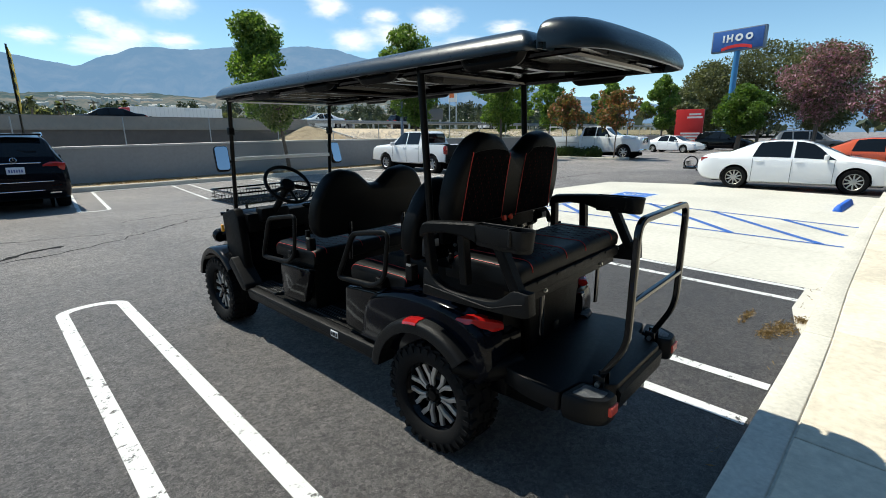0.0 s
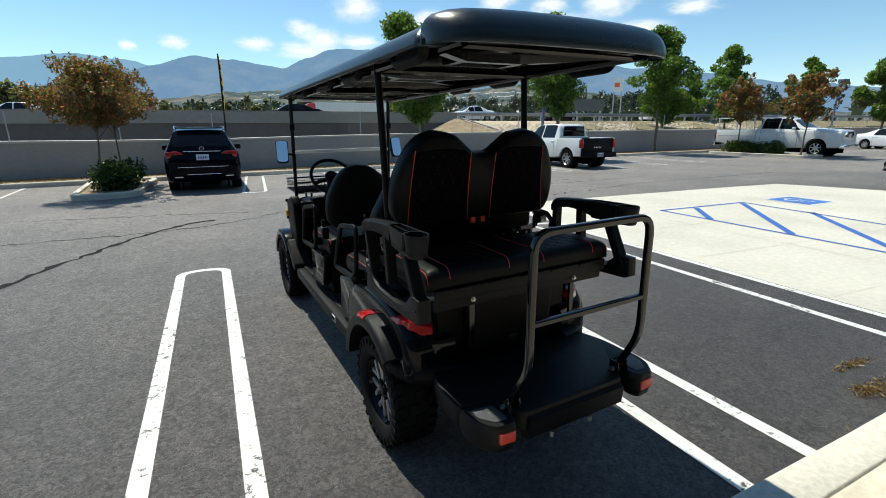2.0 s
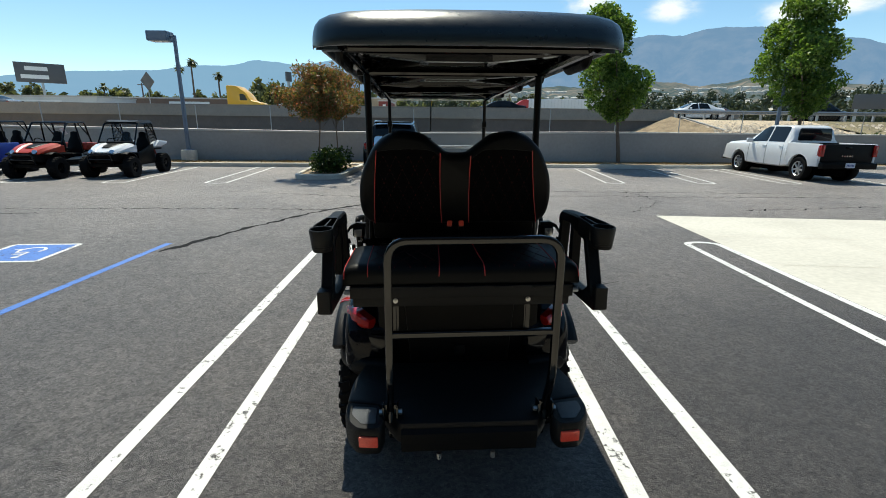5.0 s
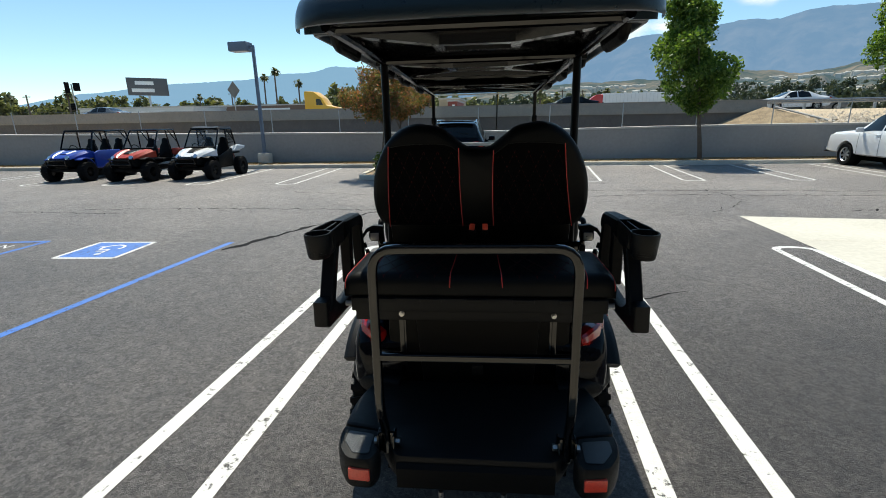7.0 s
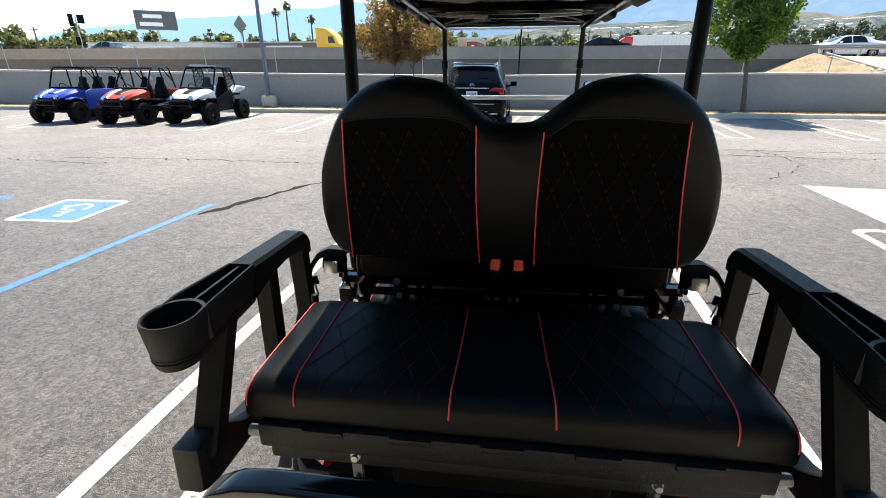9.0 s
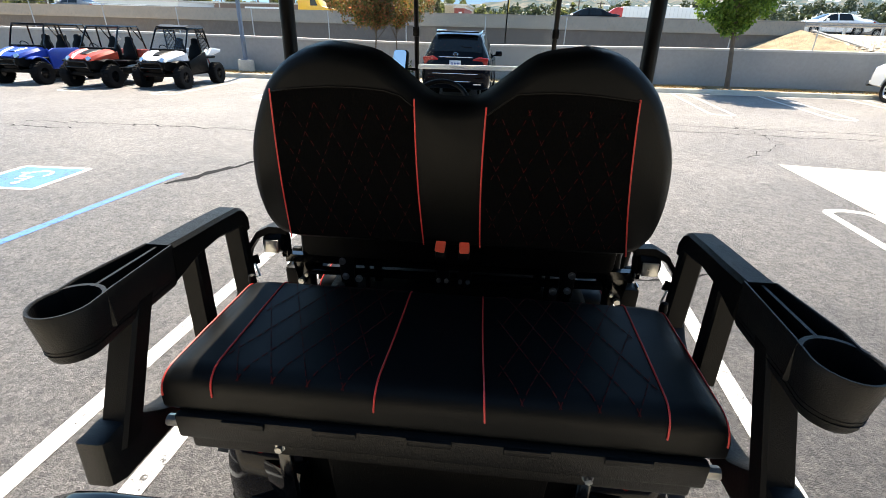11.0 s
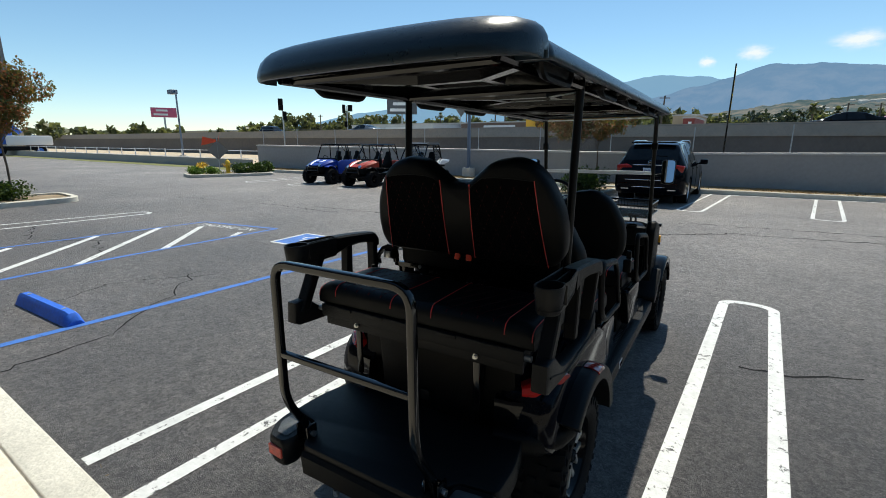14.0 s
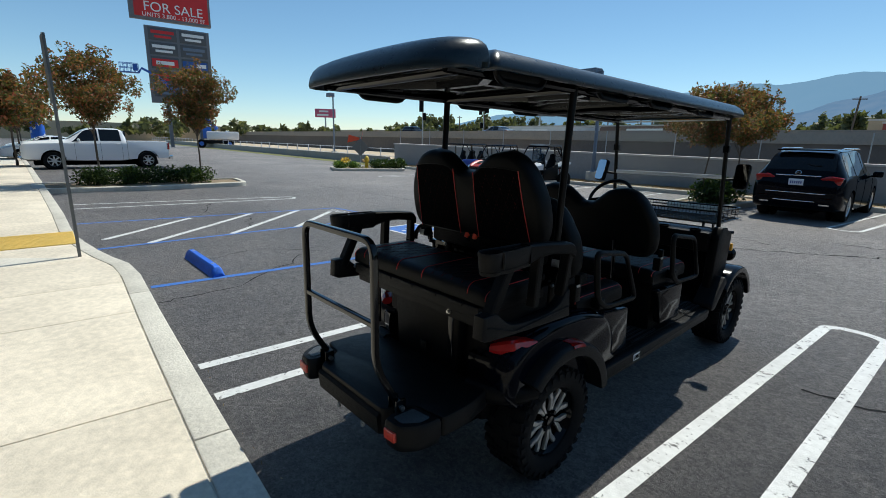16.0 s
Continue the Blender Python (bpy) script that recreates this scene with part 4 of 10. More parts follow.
# seats: two padded lobes with a dip between them
def back_outline(w, h, lobe, dip, n=18, waist=0.04):
    """The outline of a double backrest: x across, z up from its lower edge."""
    pts = []
    hw = w / 2
    # right half from the dip to the lower corner
    half = [(0.0, h - dip), (0.05, h - dip + 0.005), (0.11, h - dip * 0.55), (0.17, h - dip * 0.16), (0.235, h - 0.004), (0.29, h), (0.36, h - 0.022), (0.42, h - 0.075), (0.462, h - 0.15), (0.488, h * 0.53), (0.5, h * 0.36), (0.4985, h * 0.22), (0.486, h * 0.11), (0.455, h * 0.03), (0.40, 0.0)]
    half = [(x * w, z) for x, z in half]
    right = smooth_line(half, 3)
    left = [(-x, z) for x, z in reversed(right)]
    return right + left[:-1]


def smooth_line(pts, k=3):
    """Catmull-Rom through points in a plane."""
    out = []
    for i in range(len(pts) - 1):
        p0, p1, p2, p3 = (Vector(pts[max(0, min(len(pts) - 1, j))]) for j in (i - 1, i, i + 1, i + 2))
        for s in range(k):
            t = s / k
            out.append(tuple(0.5 * (2 * p1 + (p2 - p0) * t + (2 * p0 - 5 * p1 + 4 * p2 - p3) * t * t + (3 * p1 - p0 - 3 * p2 + p3) * t ** 3)))
    out.append(tuple(pts[-1]))
    return out


def cushion_from(outline, thick, m, plump=0.03):
    """A padded shape: the outline swells to both sides of its plane. Front is +y."""
    bm = B()
    cx = sum(p[0] for p in outline) / len(outline)
    cz = sum(p[1] for p in outline) / len(outline)
    rings = []
    n = len(outline)

    def inset(k):
        out = []
        for i in range(n):
            a, b, c = (Vector(outline[j % n]) for j in (i - 1, i, i + 1))
            t = (c - a).normalized()
            out.append(b + Vector((t.y, -t.x)) * k * sg)
        return out
    area = sum(outline[i - 1][0] * outline[i][1] - outline[i][0] * outline[i - 1][1] for i in range(n))
    sg = -1 if area > 0 else 1
    half = thick / 2
    for k, d in ((0.035, -half), (0.012, -half + 0.006), (0.0, -half + 0.025), (0.0, half - 0.03), (0.008, half - 0.010), (0.028, half)):
        rings.append([m @ Vector((p[0], d, p[1])) for p in inset(k)])
    vs = [[bm.verts.new(p) for p in r] for r in rings]
    for a, b in zip(vs, vs[1:]):
        for j in range(n):
            bm.faces.new((a[j], a[(j + 1) % n], b[(j + 1) % n], b[j]))
    bm.faces.new(vs[0][::-1])
    bm.faces.new(vs[-1])
    return bm


def bench_back(name, m, w, h, dip, seams, parent, label):
    """A backrest with a vinyl shell, fabric insets and red seams. Its face looks along +y of m."""
    ol = back_outline(w, h, 0, dip)
    back = part(name, cushion_from(ol, 0.11, m), M["vinyl"], parent, label, angle=60)

    def top_at(x):
        best = 0.0
        for (x0, z0), (x1, z1) in zip(ol, ol[1:] + ol[:1]):
            if min(x0, x1) <= x <= max(x0, x1) and abs(x1 - x0) > 1e-6:
                best = max(best, z0 + (z1 - z0) * (x - x0) / (x1 - x0))
        return best
    cap = h - 0.082

    def seam_x(sm, z):
        """Where a seam lies across at height z: it runs from its lower to its upper place with a slight bow."""
        f = max(0.0, min(1.0, z / cap))
        return sm[1] + (sm[0] - sm[1]) * f + 0.005 * math.sin(math.pi * f)
    for sa, sb in ((seams[0], seams[1]), (seams[2], seams[3])):
        n = 10
        s0, s1 = sa[0], sb[0]
        top = [(s0 + (s1 - s0) * i / n, min(top_at(s0 + (s1 - s0) * i / n) - 0.030, cap + 0.012 * math.sin(math.pi * i / n))) for i in range(n + 1)]
        left = [(seam_x(sa, cap * q / 6), max(0.02, cap * q / 6)) for q in range(6)]
        right = [(seam_x(sb, cap * q / 6), max(0.02, cap * q / 6)) for q in range(6) if cap * q / 6 < top[-1][1] - 0.02]
        bm = B()
        prism(bm, left[::-1] + right + top[::-1], 0.050, 0.058, "xz", 0.003)
        bmesh.ops.transform(bm, matrix=m, verts=bm.verts)
        panel = part("fabric_panel", bm, M["cloth"], back, "black fabric panel")
        bm = B()
        for i in range(-7, 13):
            for sg in (1, -1):
                for q in range(0, 44, 2):
                    pq = [((s0 + i * 0.062 if sg > 0 else s1 - i * 0.062) + sg * e * 0.005, 0.03 + e * 0.0105) for e in (q, q + 1.1)]
                    if all(seam_x(sa, z) + 0.012 < x < seam_x(sb, z) - 0.012 and z < min(top_at(x) - 0.045, cap - 0.01) for x, z in pq):
                        tube(bm, [m @ Vector((x, 0.0582, z)) for x, z in pq], 0.0007, 3)
        tagged(part("stitching", bm, M["dull_red"], panel, "faint dark red diamond stitching"), kind="stuff")
        bm = B()
        tube(bm, [m @ Vector((x, 0.0578, z)) for x, z in top], 0.0016, 5)
        part("cap_seam", bm, M["vinyl"], panel)
    for sm in seams:
        bm = B()
        zt = min(top_at(sm[0]) - 0.012, cap + 0.004)
        tube(bm, [m @ Vector((seam_x(sm, z), 0.0575, z)) for z in (0.012 + (zt - 0.012) * q / 10 for q in range(11))], 0.0018, 6)
        part("piping", bm, M["red_thread"], back, "red piping seam")
    return back


M["dull_red"] = mat("dark_red_thread", (0.055, 0.006, 0.006), 0.8, vary=0.3, spec=0.1)


def interp_pairs(rows, x):
    for (a, p), (b, q) in zip(rows, rows[1:]):
        if a <= x <= b:
            return p + (q - p) * (x - a) / (b - a)
    return rows[0][1] if x < rows[0][0] else rows[-1][1]


def bench_cushion(name, y0, y1, z0, z1, hw, parent, label, facing):
    """A seat cushion with rounded front; facing -1 looks to the rear."""
    bm = B()
    front, rear = 0.085, 0.035
    prof = rounded([(y0, z0), (y1, z0), (y1, z1), (y0, z1)], [0.02, 0.02, rear if facing < 0 else front, front if facing < 0 else rear], 8)
    prof = [(y, z + (0.012 * math.sin(math.pi * (y - y0) / (y1 - y0)) if z > z0 + 0.03 else 0)) for y, z in prof]
    xs = [(-hw, 0.70), (-hw + 0.010, 0.86), (-hw + 0.028, 0.95), (-hw + 0.06, 1.0), (-0.14, 1.0), (-0.10, 0.985), (0.10, 0.985), (0.14, 1.0), (hw - 0.06, 1.0), (hw - 0.028, 0.95), (hw - 0.010, 0.86), (hw, 0.70)]
    cy, cz = (y0 + y1) / 2, (z0 + z1) / 2
    loft(bm, [[(x, cy + (y - cy) * (0.9 + 0.1 * k), z0 + (z - z0) * k) for y, z in prof] for x, k in xs])
    seat = part(name, bm, M["vinyl"], parent, label, angle=55)
    upper = [p for p in prof[18:] if p[1] > z0 + 0.012]
    upper = upper if facing < 0 else upper[::-1]

    run_on = [0.0]
    for p, q in zip(upper, upper[1:]):
        run_on.append(run_on[-1] + math.hypot(q[0] - p[0], q[1] - p[1]))

    def on_seat(x, f, lift=0.0015):
        """A point of the cushion's upper face: x across, f from 0 at the back to 1 at the lower front edge."""
        ks = interp_pairs(xs, x)
        want = f * run_on[-1]
        i = max(q for q in range(len(upper) - 1) if run_on[q] <= want)
        u = i + (want - run_on[i]) / max(1e-6, run_on[i + 1] - run_on[i])
        y, z = (upper[i][q] + (upper[i + 1][q] - upper[i][q]) * (u - i) for q in (0, 1))
        a, b = upper[max(0, i - 1)], upper[min(len(upper) - 1, i + 2)]
        t = Vector((b[0] - a[0], b[1] - a[1])).normalized()
        nrm = Vector((t.y, -t.x)) if t.y * facing < 0 or abs(t.y) < 1e-6 else Vector((t.y, -t.x))
        if nrm.y < 0 and abs(nrm.y) > 0.2 or (abs(nrm.y) <= 0.2 and nrm.x * facing < 0):
            nrm = -nrm
        return Vector((x, cy + (y - cy) * (0.9 + 0.1 * ks) + nrm.x * lift, z0 + (z - z0) * ks + nrm.y * lift))
    n = len(upper) * 3
    for x0, x1 in ((-hw + 0.012, -hw + 0.006), (-hw * 0.80, -hw * 0.79), (-0.095, -0.105), (0.085, 0.100), (hw * 0.80, hw * 0.79), (hw - 0.012, hw - 0.006)):
        bm = B()
        tube(bm, [on_seat(x0 + (x1 - x0) * (q / n) ** 2, q / n) for q in range(n + 1)], 0.0019, 6)
        part("piping", bm, M["red_thread"], seat, "red piping seam")
    # quilted diamonds in broken thread
    for x0, x1 in ((-hw * 0.78, -0.12), (0.12, hw * 0.78)):
        bm = B()
        for i in range(-6, 11):
            for sg in (1, -1):
                for q in range(0, 40, 2):
                    pq = []
                    for e in (q, q + 1.3):
                        f = 0.03 + 0.9 * e / 40
                        x = (x0 + i * 0.068 if sg > 0 else x1 - i * 0.068) + sg * f * 0.20
                        pq.append((x, f))
                    if all(x0 < x < x1 for x, _ in pq):
                        tube(bm, [on_seat(x, f, 0.0020) for x, f in pq], 0.0011, 4)
        tagged(part("stitching", bm, M["dull_red"], seat, "faint dark red diamond stitching"), kind="stuff")
    return seat


# rear-facing bench
rear_bench = part("rear_bench_frame", box(B(), (0, -0.25, 0.962), (0.98, 0.45, 0.05), 0.012), M["plastic"], cart)
bench_cushion("rear_cushion", -0.480, -0.105, 0.985, 1.076, 0.530, cart, "black quilted rear seat cushion with red piping", -1)
bench_back("rear_backrest", pose(0, -0.008, 1.176, -10, 0, 180), 0.985, 0.461, 0.107, ((-0.372, -0.428), (-0.068, -0.070), (0.084, 0.072), (0.396, 0.420)), cart, "black double backrest of the rear-facing bench")
# lip and slotted rail below the rear cushion
bm = B()
box(bm, (0, -0.482, 0.962), (1.0, 0.022, 0.055), 0.006)
box(bm, (0, -0.465, 0.915), (0.98, 0.02, 0.05), 0.006)
for i in range(5):
    box(bm, (-0.36 + 0.18 * i, -0.494, 0.982), (0.085, 0.008, 0.014), 0.003)
part("bench_lip", bm, M["plastic_grey"], cart)
for sx in (1, -1):
    bm = B()
    box(bm, (sx * 0.30, -0.465, 0.80), (0.028, 0.014, 0.22), 0.004)
    part("bench_strut", bm, M["tube"], cart)
    bm = B()
    cyl(bm, (sx * 0.30, -0.475, 0.919), (sx * 0.30, -0.490, 0.919), 0.008, seg=6)
    cyl(bm, (sx * 0.30, -0.465, 0.919), (sx * 0.30, -0.481, 0.919), 0.011, seg=12)
    part("bolt", bm, M["bolt"], cart, "bright zinc bolt")
    bm = B()
    cyl(bm, (sx * 0.50, -0.478, 0.962), (sx * 0.525, -0.478, 0.962), 0.012, seg=8)
    part("bolt", bm, M["bolt"], cart)
# moulded shell, hinge bars and brackets under the backrest
bm = B()
prism(bm, rounded([(-0.435, 1.075), (0.435, 1.075), (0.445, 1.30), (-0.445, 1.30)], 0.02), 0.035, 0.062, "xz", 0.006)
part("seat_back_shell", bm, M["plastic"], cart, "black moulded shell behind the backrest")
bm = B()
tube(bm, [(-0.508, 0.070, 1.052), (0.505, 0.070, 1.060)], 0.0135, 4, square=(0, 0, 1))
part("backrest_bar", bm, M["tube"], cart, "black box-section hinge bar")
bm = B()
tube(bm, [(-0.455, 0.085, 1.003), (0.425, 0.085, 1.012)], 0.013, 10)
part("lower_bar", bm, M["tube"], cart)
bm = B()
tube(bm, [(-0.30, 0.135, 1.025), (0.30, 0.135, 1.030)], 0.011, 8)
part("pivot_rod", bm, M["tube"], cart)
for sx in (1, -1):
    bm = B()
    prism(bm, rounded([(sx * 0.296, 1.072), (sx * 0.342, 1.072), (sx * 0.338, 0.985), (sx * 0.300, 0.985)], 0.006), 0.048, 0.056, "xz", 0.002)
    br = part("hinge_plate", bm, M["plastic"], cart)
    bm = B()
    box(bm, (sx * 0.322, 0.085, 0.955), (0.036, 0.022, 0.19), 0.004)
    part("hinge_post", bm, M["tube"], cart)
    bm = B()
    box(bm, (sx * 0.272, 0.100, 0.965), (0.016, 0.012, 0.17), 0.003)
    part("hinge_stay", bm, M["plastic"], cart)
    for x, z in ((0.330, 1.058), (0.323, 1.010), (0.284, 1.004)):
        bm = B()
        cyl(bm, (sx * x, 0.052, z), (sx * x, 0.044, z), 0.0105, seg=14)
        cyl(bm, (sx * x, 0.044, z), (sx * x, 0.038, z), 0.0075, seg=6)
        part("bolt", bm, M["bolt"], br, "bright zinc bolt")
    # pivot plate that hangs from the end of the bar
    bm = B()
    prism(bm, rounded([(sx * 0.495, 1.062), (sx * 0.425, 1.066), (sx * 0.432, 1.015), (sx * 0.462, 0.962), (sx * 0.482, 0.966), (sx * 0.490, 1.01)], 0.008), 0.070, 0.078, "xz", 0.002)
    prism(bm, rounded([(sx * 0.470, 1.045), (sx * 0.410, 1.045), (sx * 0.418, 1.00), (sx * 0.445, 0.985)], 0.008), 0.105, 0.112, "xz", 0.002)
    pv = part("pivot_plate", bm, M["tube"], cart)
    bm = B()
    cyl(bm, (sx * 0.470, 0.072, 0.975), (sx * 0.470, 0.058, 0.975), 0.010, seg=6)
    cyl(bm, (sx * 0.452, 0.105, 0.995), (sx * 0.452, 0.062, 0.995), 0.006, seg=8)
    part("bolt", bm, M["bolt"], pv, "bright zinc bolt")
    # rubber peg at the back of the cushion
    bm = B()
    lathe(bm, [(0.0, 0.0), (0.009, 0.0), (0.011, 0.012), (0.0085, 0.028), (0.0, 0.032)], pose(sx * 0.530, -0.098, 1.048), 12)
    part("seat_peg", bm, M["plastic"], cart)
bm = B()
box(bm, (-0.036, 0.074, 1.022), (0.040, 0.010, 0.055), 0.003)
part("belt_anchor", bm, M["plastic"], cart)
bm = B()
box(bm, (0.028, 0.074, 1.026), (0.040, 0.010, 0.055), 0.003)
part("belt_anchor", bm, M["plastic"], cart)
for x in (-0.048, -0.025, 0.016, 0.038):
    bm = B()
    cyl(bm, (x, 0.070, 1.006), (x, 0.060, 1.006), 0.0065, seg=6)
    part("bolt", bm, M["bolt"], cart, "small zinc bolt")
for x in (-0.030, 0.030):
    bm = B()
    box(bm, (x, -0.056, 1.180), (0.026, 0.018, 0.046), 0.005, rot=(-15, 8 if x < 0 else -4, 0))
    bk = part("belt_buckle", bm, M["buckle"], cart, "orange-red seat belt buckle")
    bm = B()
    box(bm, (x, -0.054, 1.152), (0.028, 0.016, 0.03), 0.005)
    part("buckle_base", bm, M["plastic"], bk)
for sx in (1, -1):
    # retractor: a hooded drum on the bar's end, a silver label on it, webbing and tongue hanging
    bm = B()
    lathe(bm, [(0.0, -0.030), (0.026, -0.030), (0.032, -0.024), (0.032, 0.024), (0.026, 0.030), (0.0, 0.030)], pose(sx * 0.520, 0.045, 1.112) @ Matrix.Rotation(radians(90), 4, "Y"), 18)
    reel = part("belt_reel", bm, M["plastic"], cart, "black belt retractor with a silver label")
    bm = B()
    loft(bm, [[(sx * x, y + a, z + b) for a, b in ((-0.016, -0.010), (0.016, -0.010), (0.016, 0.010), (-0.016, 0.010))] for x, y, z in ((0.482, 0.050, 1.146), (0.530, 0.040, 1.152), (0.562, 0.030, 1.138), (0.588, 0.020, 1.100), (0.598, 0.012, 1.062))])
    part("reel_hood", bm, M["plastic_grey"], reel)
    bm = B()
    box(bm, (sx * 0.520, 0.008, 1.110), (0.042, 0.006, 0.036), 0.002, rot=(-8, 0, 0))
    part("reel_label", bm, M["bolt"], reel, "bright silver label")
    bm = B()
    box(bm, (sx * 0.505, 0.066, 1.082), (0.020, 0.030, 0.05), 0.004)
    part("reel_bracket", bm, M["tube"], reel)
    bm = B()
    box(bm, (sx * 0.582, 0.004, 1.064), (0.044, 0.006, 0.026), 0.002, rot=(-14, sx * 20, 0))
    part("webbing", bm, M["plastic"], reel)
    bm = B()
    tube(bm, [(sx * 0.572, 0.0, 1.058), (sx * 0.590, -0.004, 1.052), (sx * 0.578, -0.010, 1.018), (sx * 0.560, -0.006, 1.024)], 0.0032, 6, closed=True)
    part("belt_tongue", bm, M["bolt"], reel, "bright steel belt tongue")
# armrests of the rear bench
for sx in (1, -1):
    bm = B()
    X = 0.592
    def slab_bar(rows, w):
        """A flat moulded bar: rows of (x, y, z of the top, height) with chamfered edges."""
        rings = []
        for x, y, zt, hh in rows:
            c = 0.008
            rings.append([(sx * (x + a), y, zt + b) for a, b in ((-w + c, 0), (w - c, 0), (w, -c), (w, -hh + c), (w - c, -hh), (-w + c, -hh), (-w, -hh + c), (-w, -c))])
        loft(bm, rings)

    def plate_post(p, q, wx, wy):
        rings = []
        for x, y, z in (p, q):
            rings.append([(sx * (x + a * wx), y + b * wy, z) for a, b in ((-1, -0.7), (-0.8, -1), (0.8, -1), (1, -0.7), (1, 0.7), (0.8, 1), (-0.8, 1), (-1, 0.7))])
        loft(bm, rings)
    slab_bar([(X + 0.012, 0.004, 1.200, 0.045), (X + 0.013, -0.010, 1.224, 0.06), (X + 0.012, -0.035, 1.236, 0.056), (X + 0.006, -0.14, 1.246, 0.050), (X, -0.24, 1.254, 0.060), (X, -0.315, 1.258, 0.084)], 0.031)
    arm = part("armrest", bm, M["plastic"], cart, "black moulded armrest with a cup holder", angle=30)
    for p, q, wx, wy in (((X - 0.004, -0.035, 0.98), (X + 0.011, -0.018, 1.20), 0.026, 0.017), ((X - 0.006, -0.238, 0.97), (X - 0.002, -0.222, 1.225), 0.024, 0.020), ((X - 0.006, -0.530, 0.96), (X - 0.004, -0.410, 1.195), 0.027, 0.026)):
        bm = B()
        plate_post(p, q, wx, wy)
        part("arm_post", bm, M["plastic"], arm)
    ccx, ccy, cr = X + 0.004, -0.532, 0.050
    plan = [(X - 0.031, -0.310), (X - 0.040, -0.48)] + [(ccx + cr * math.cos(radians(a)), ccy + 1.08 * cr * math.sin(radians(a))) for a in range(165, 391, 15)] + [(X + 0.051, -0.46), (X + 0.031, -0.310)]

    def inner(k):
        n = len(plan)
        out = []
        for i in range(n):
            a, b, c = (Vector(plan[q % n]) for q in (i - 1, i, i + 1))
            t = (c - a).normalized()
            out.append(b + Vector((-t.y, t.x)) * k)
        return out
    bm = B()
    loft(bm, [[(sx * p[0], p[1], z) for p in inner(k)] for k, z in ((0.022, 1.166), (0.013, 1.165), (0.009, 1.172), (0.0, 1.250), (0.002, 1.2575), (0.005, 1.2575), (0.007, 1.255), (0.008, 1.192))], cap=False)
    bm.faces.new([bm.verts.new((sx * p[0], p[1], 1.190)) for p in inner(0.006)])
    bm.faces.new([bm.verts.new((sx * p[0], p[1], 1.1825)) for p in inner(0.006)])
    cup = part("cup_holder", bm, M["plastic_grey"], arm, "hollow tray and oval cup holder")
    bm = B()
    box(bm, (sx * (X + 0.003), -0.392, 1.222), (0.006, 0.155, 0.062))
    part("tray_divider", bm, M["plastic_grey"], cup)
    bm = B()
    loft(bm, [[(sx * (ccx + (cr + d) * math.cos(radians(a)) * 0.98), ccy + 1.08 * (cr + d) * math.sin(radians(a)), z) for d, z in ((0, 1.19), (0, 1.2555), (0.007, 1.2555), (0.007, 1.19))] for a in range(25, 160, 15)])
    part("cup_wall", bm, M["plastic_grey"], cup)
    # side shell below the armrest
    bm = B()
    prof = smooth_line([(0.0, 1.005), (-0.03, 1.0), (-0.07, 0.955), (-0.14, 0.928), (-0.26, 0.922), (-0.40, 0.932), (-0.46, 0.965), (-0.51, 1.003), (-0.585, 1.003)], 3)
    outline = prof + [(-0.592, 0.91), (-0.56, 0.893), (-0.30, 0.878), (0.01, 0.870)]
    prism(bm, outline, sx * 0.565, sx * 0.622, "yz", 0.010)
    shell = part("side_shell", bm, M["plastic_grey"], cart, "charcoal plastic shell below the armrest", angle=30)
    bm = B()
    tube(bm, [(sx * 0.6235, y, z) for y, z in ((-0.01, 0.925), (-0.40, 0.900), (-0.49, 0.935), (-0.56, 0.955))], 0.004, 6, bend=0.03)
    part("crease", bm, M["plastic_grey"], shell)

# grab bar
bm = B()
gx = 0.313
tube(bm, [(-gx, -0.775, 0.53), (-gx, -0.778, 0.60), (-gx + 0.008, -0.872, 0.76), (-gx + 0.012, -0.872, 1.290), (gx - 0.008, -0.876, 1.293), (gx - 0.008, -0.876, 0.77), (gx, -0.785, 0.60), (gx, -0.778, 0.53)], 0.0138, 16, bend=0.075, square=(1, 0, 0))
grab = part("grab_bar", bm, M["tube"], cart, "glossy black box-section grab bar", angle=50)
bm = B()
tube(bm, [(-gx + 0.01, -0.872, 0.948), (gx - 0.008, -0.876, 0.953)], 0.0120, 16, square=(0, 0, 1))
part("cross_bar", bm, M["tube"], grab)
for sx in (1, -1):
    bm = B()
    box(bm, (sx * gx, -0.778, 0.570), (0.062, 0.012, 0.075), 0.004)
    box(bm, (sx * (gx + 0.028), -0.778, 0.570), (0.008, 0.05, 0.075), 0.003)
    box(bm, (sx * (gx - 0.028), -0.778, 0.570), (0.008, 0.05, 0.075), 0.003)
    br = part("bar_bracket", bm, M["tube"], grab)
    bm = B()
    for s in (1, -1):
        cyl(bm, (sx * gx + s * 0.03, -0.778, 0.572), (sx * gx + s * 0.046, -0.778, 0.572), 0.012, seg=6)
    pieces("bracket_bolt", bm, M["bolt"], br, "bright zinc bolt")

M["grip"] = mat("ribbed_grip_pad", (0.045, 0.048, 0.052), 0.35, vary=0.2, bump=0.5, bump_scale=300, spec=0.5)
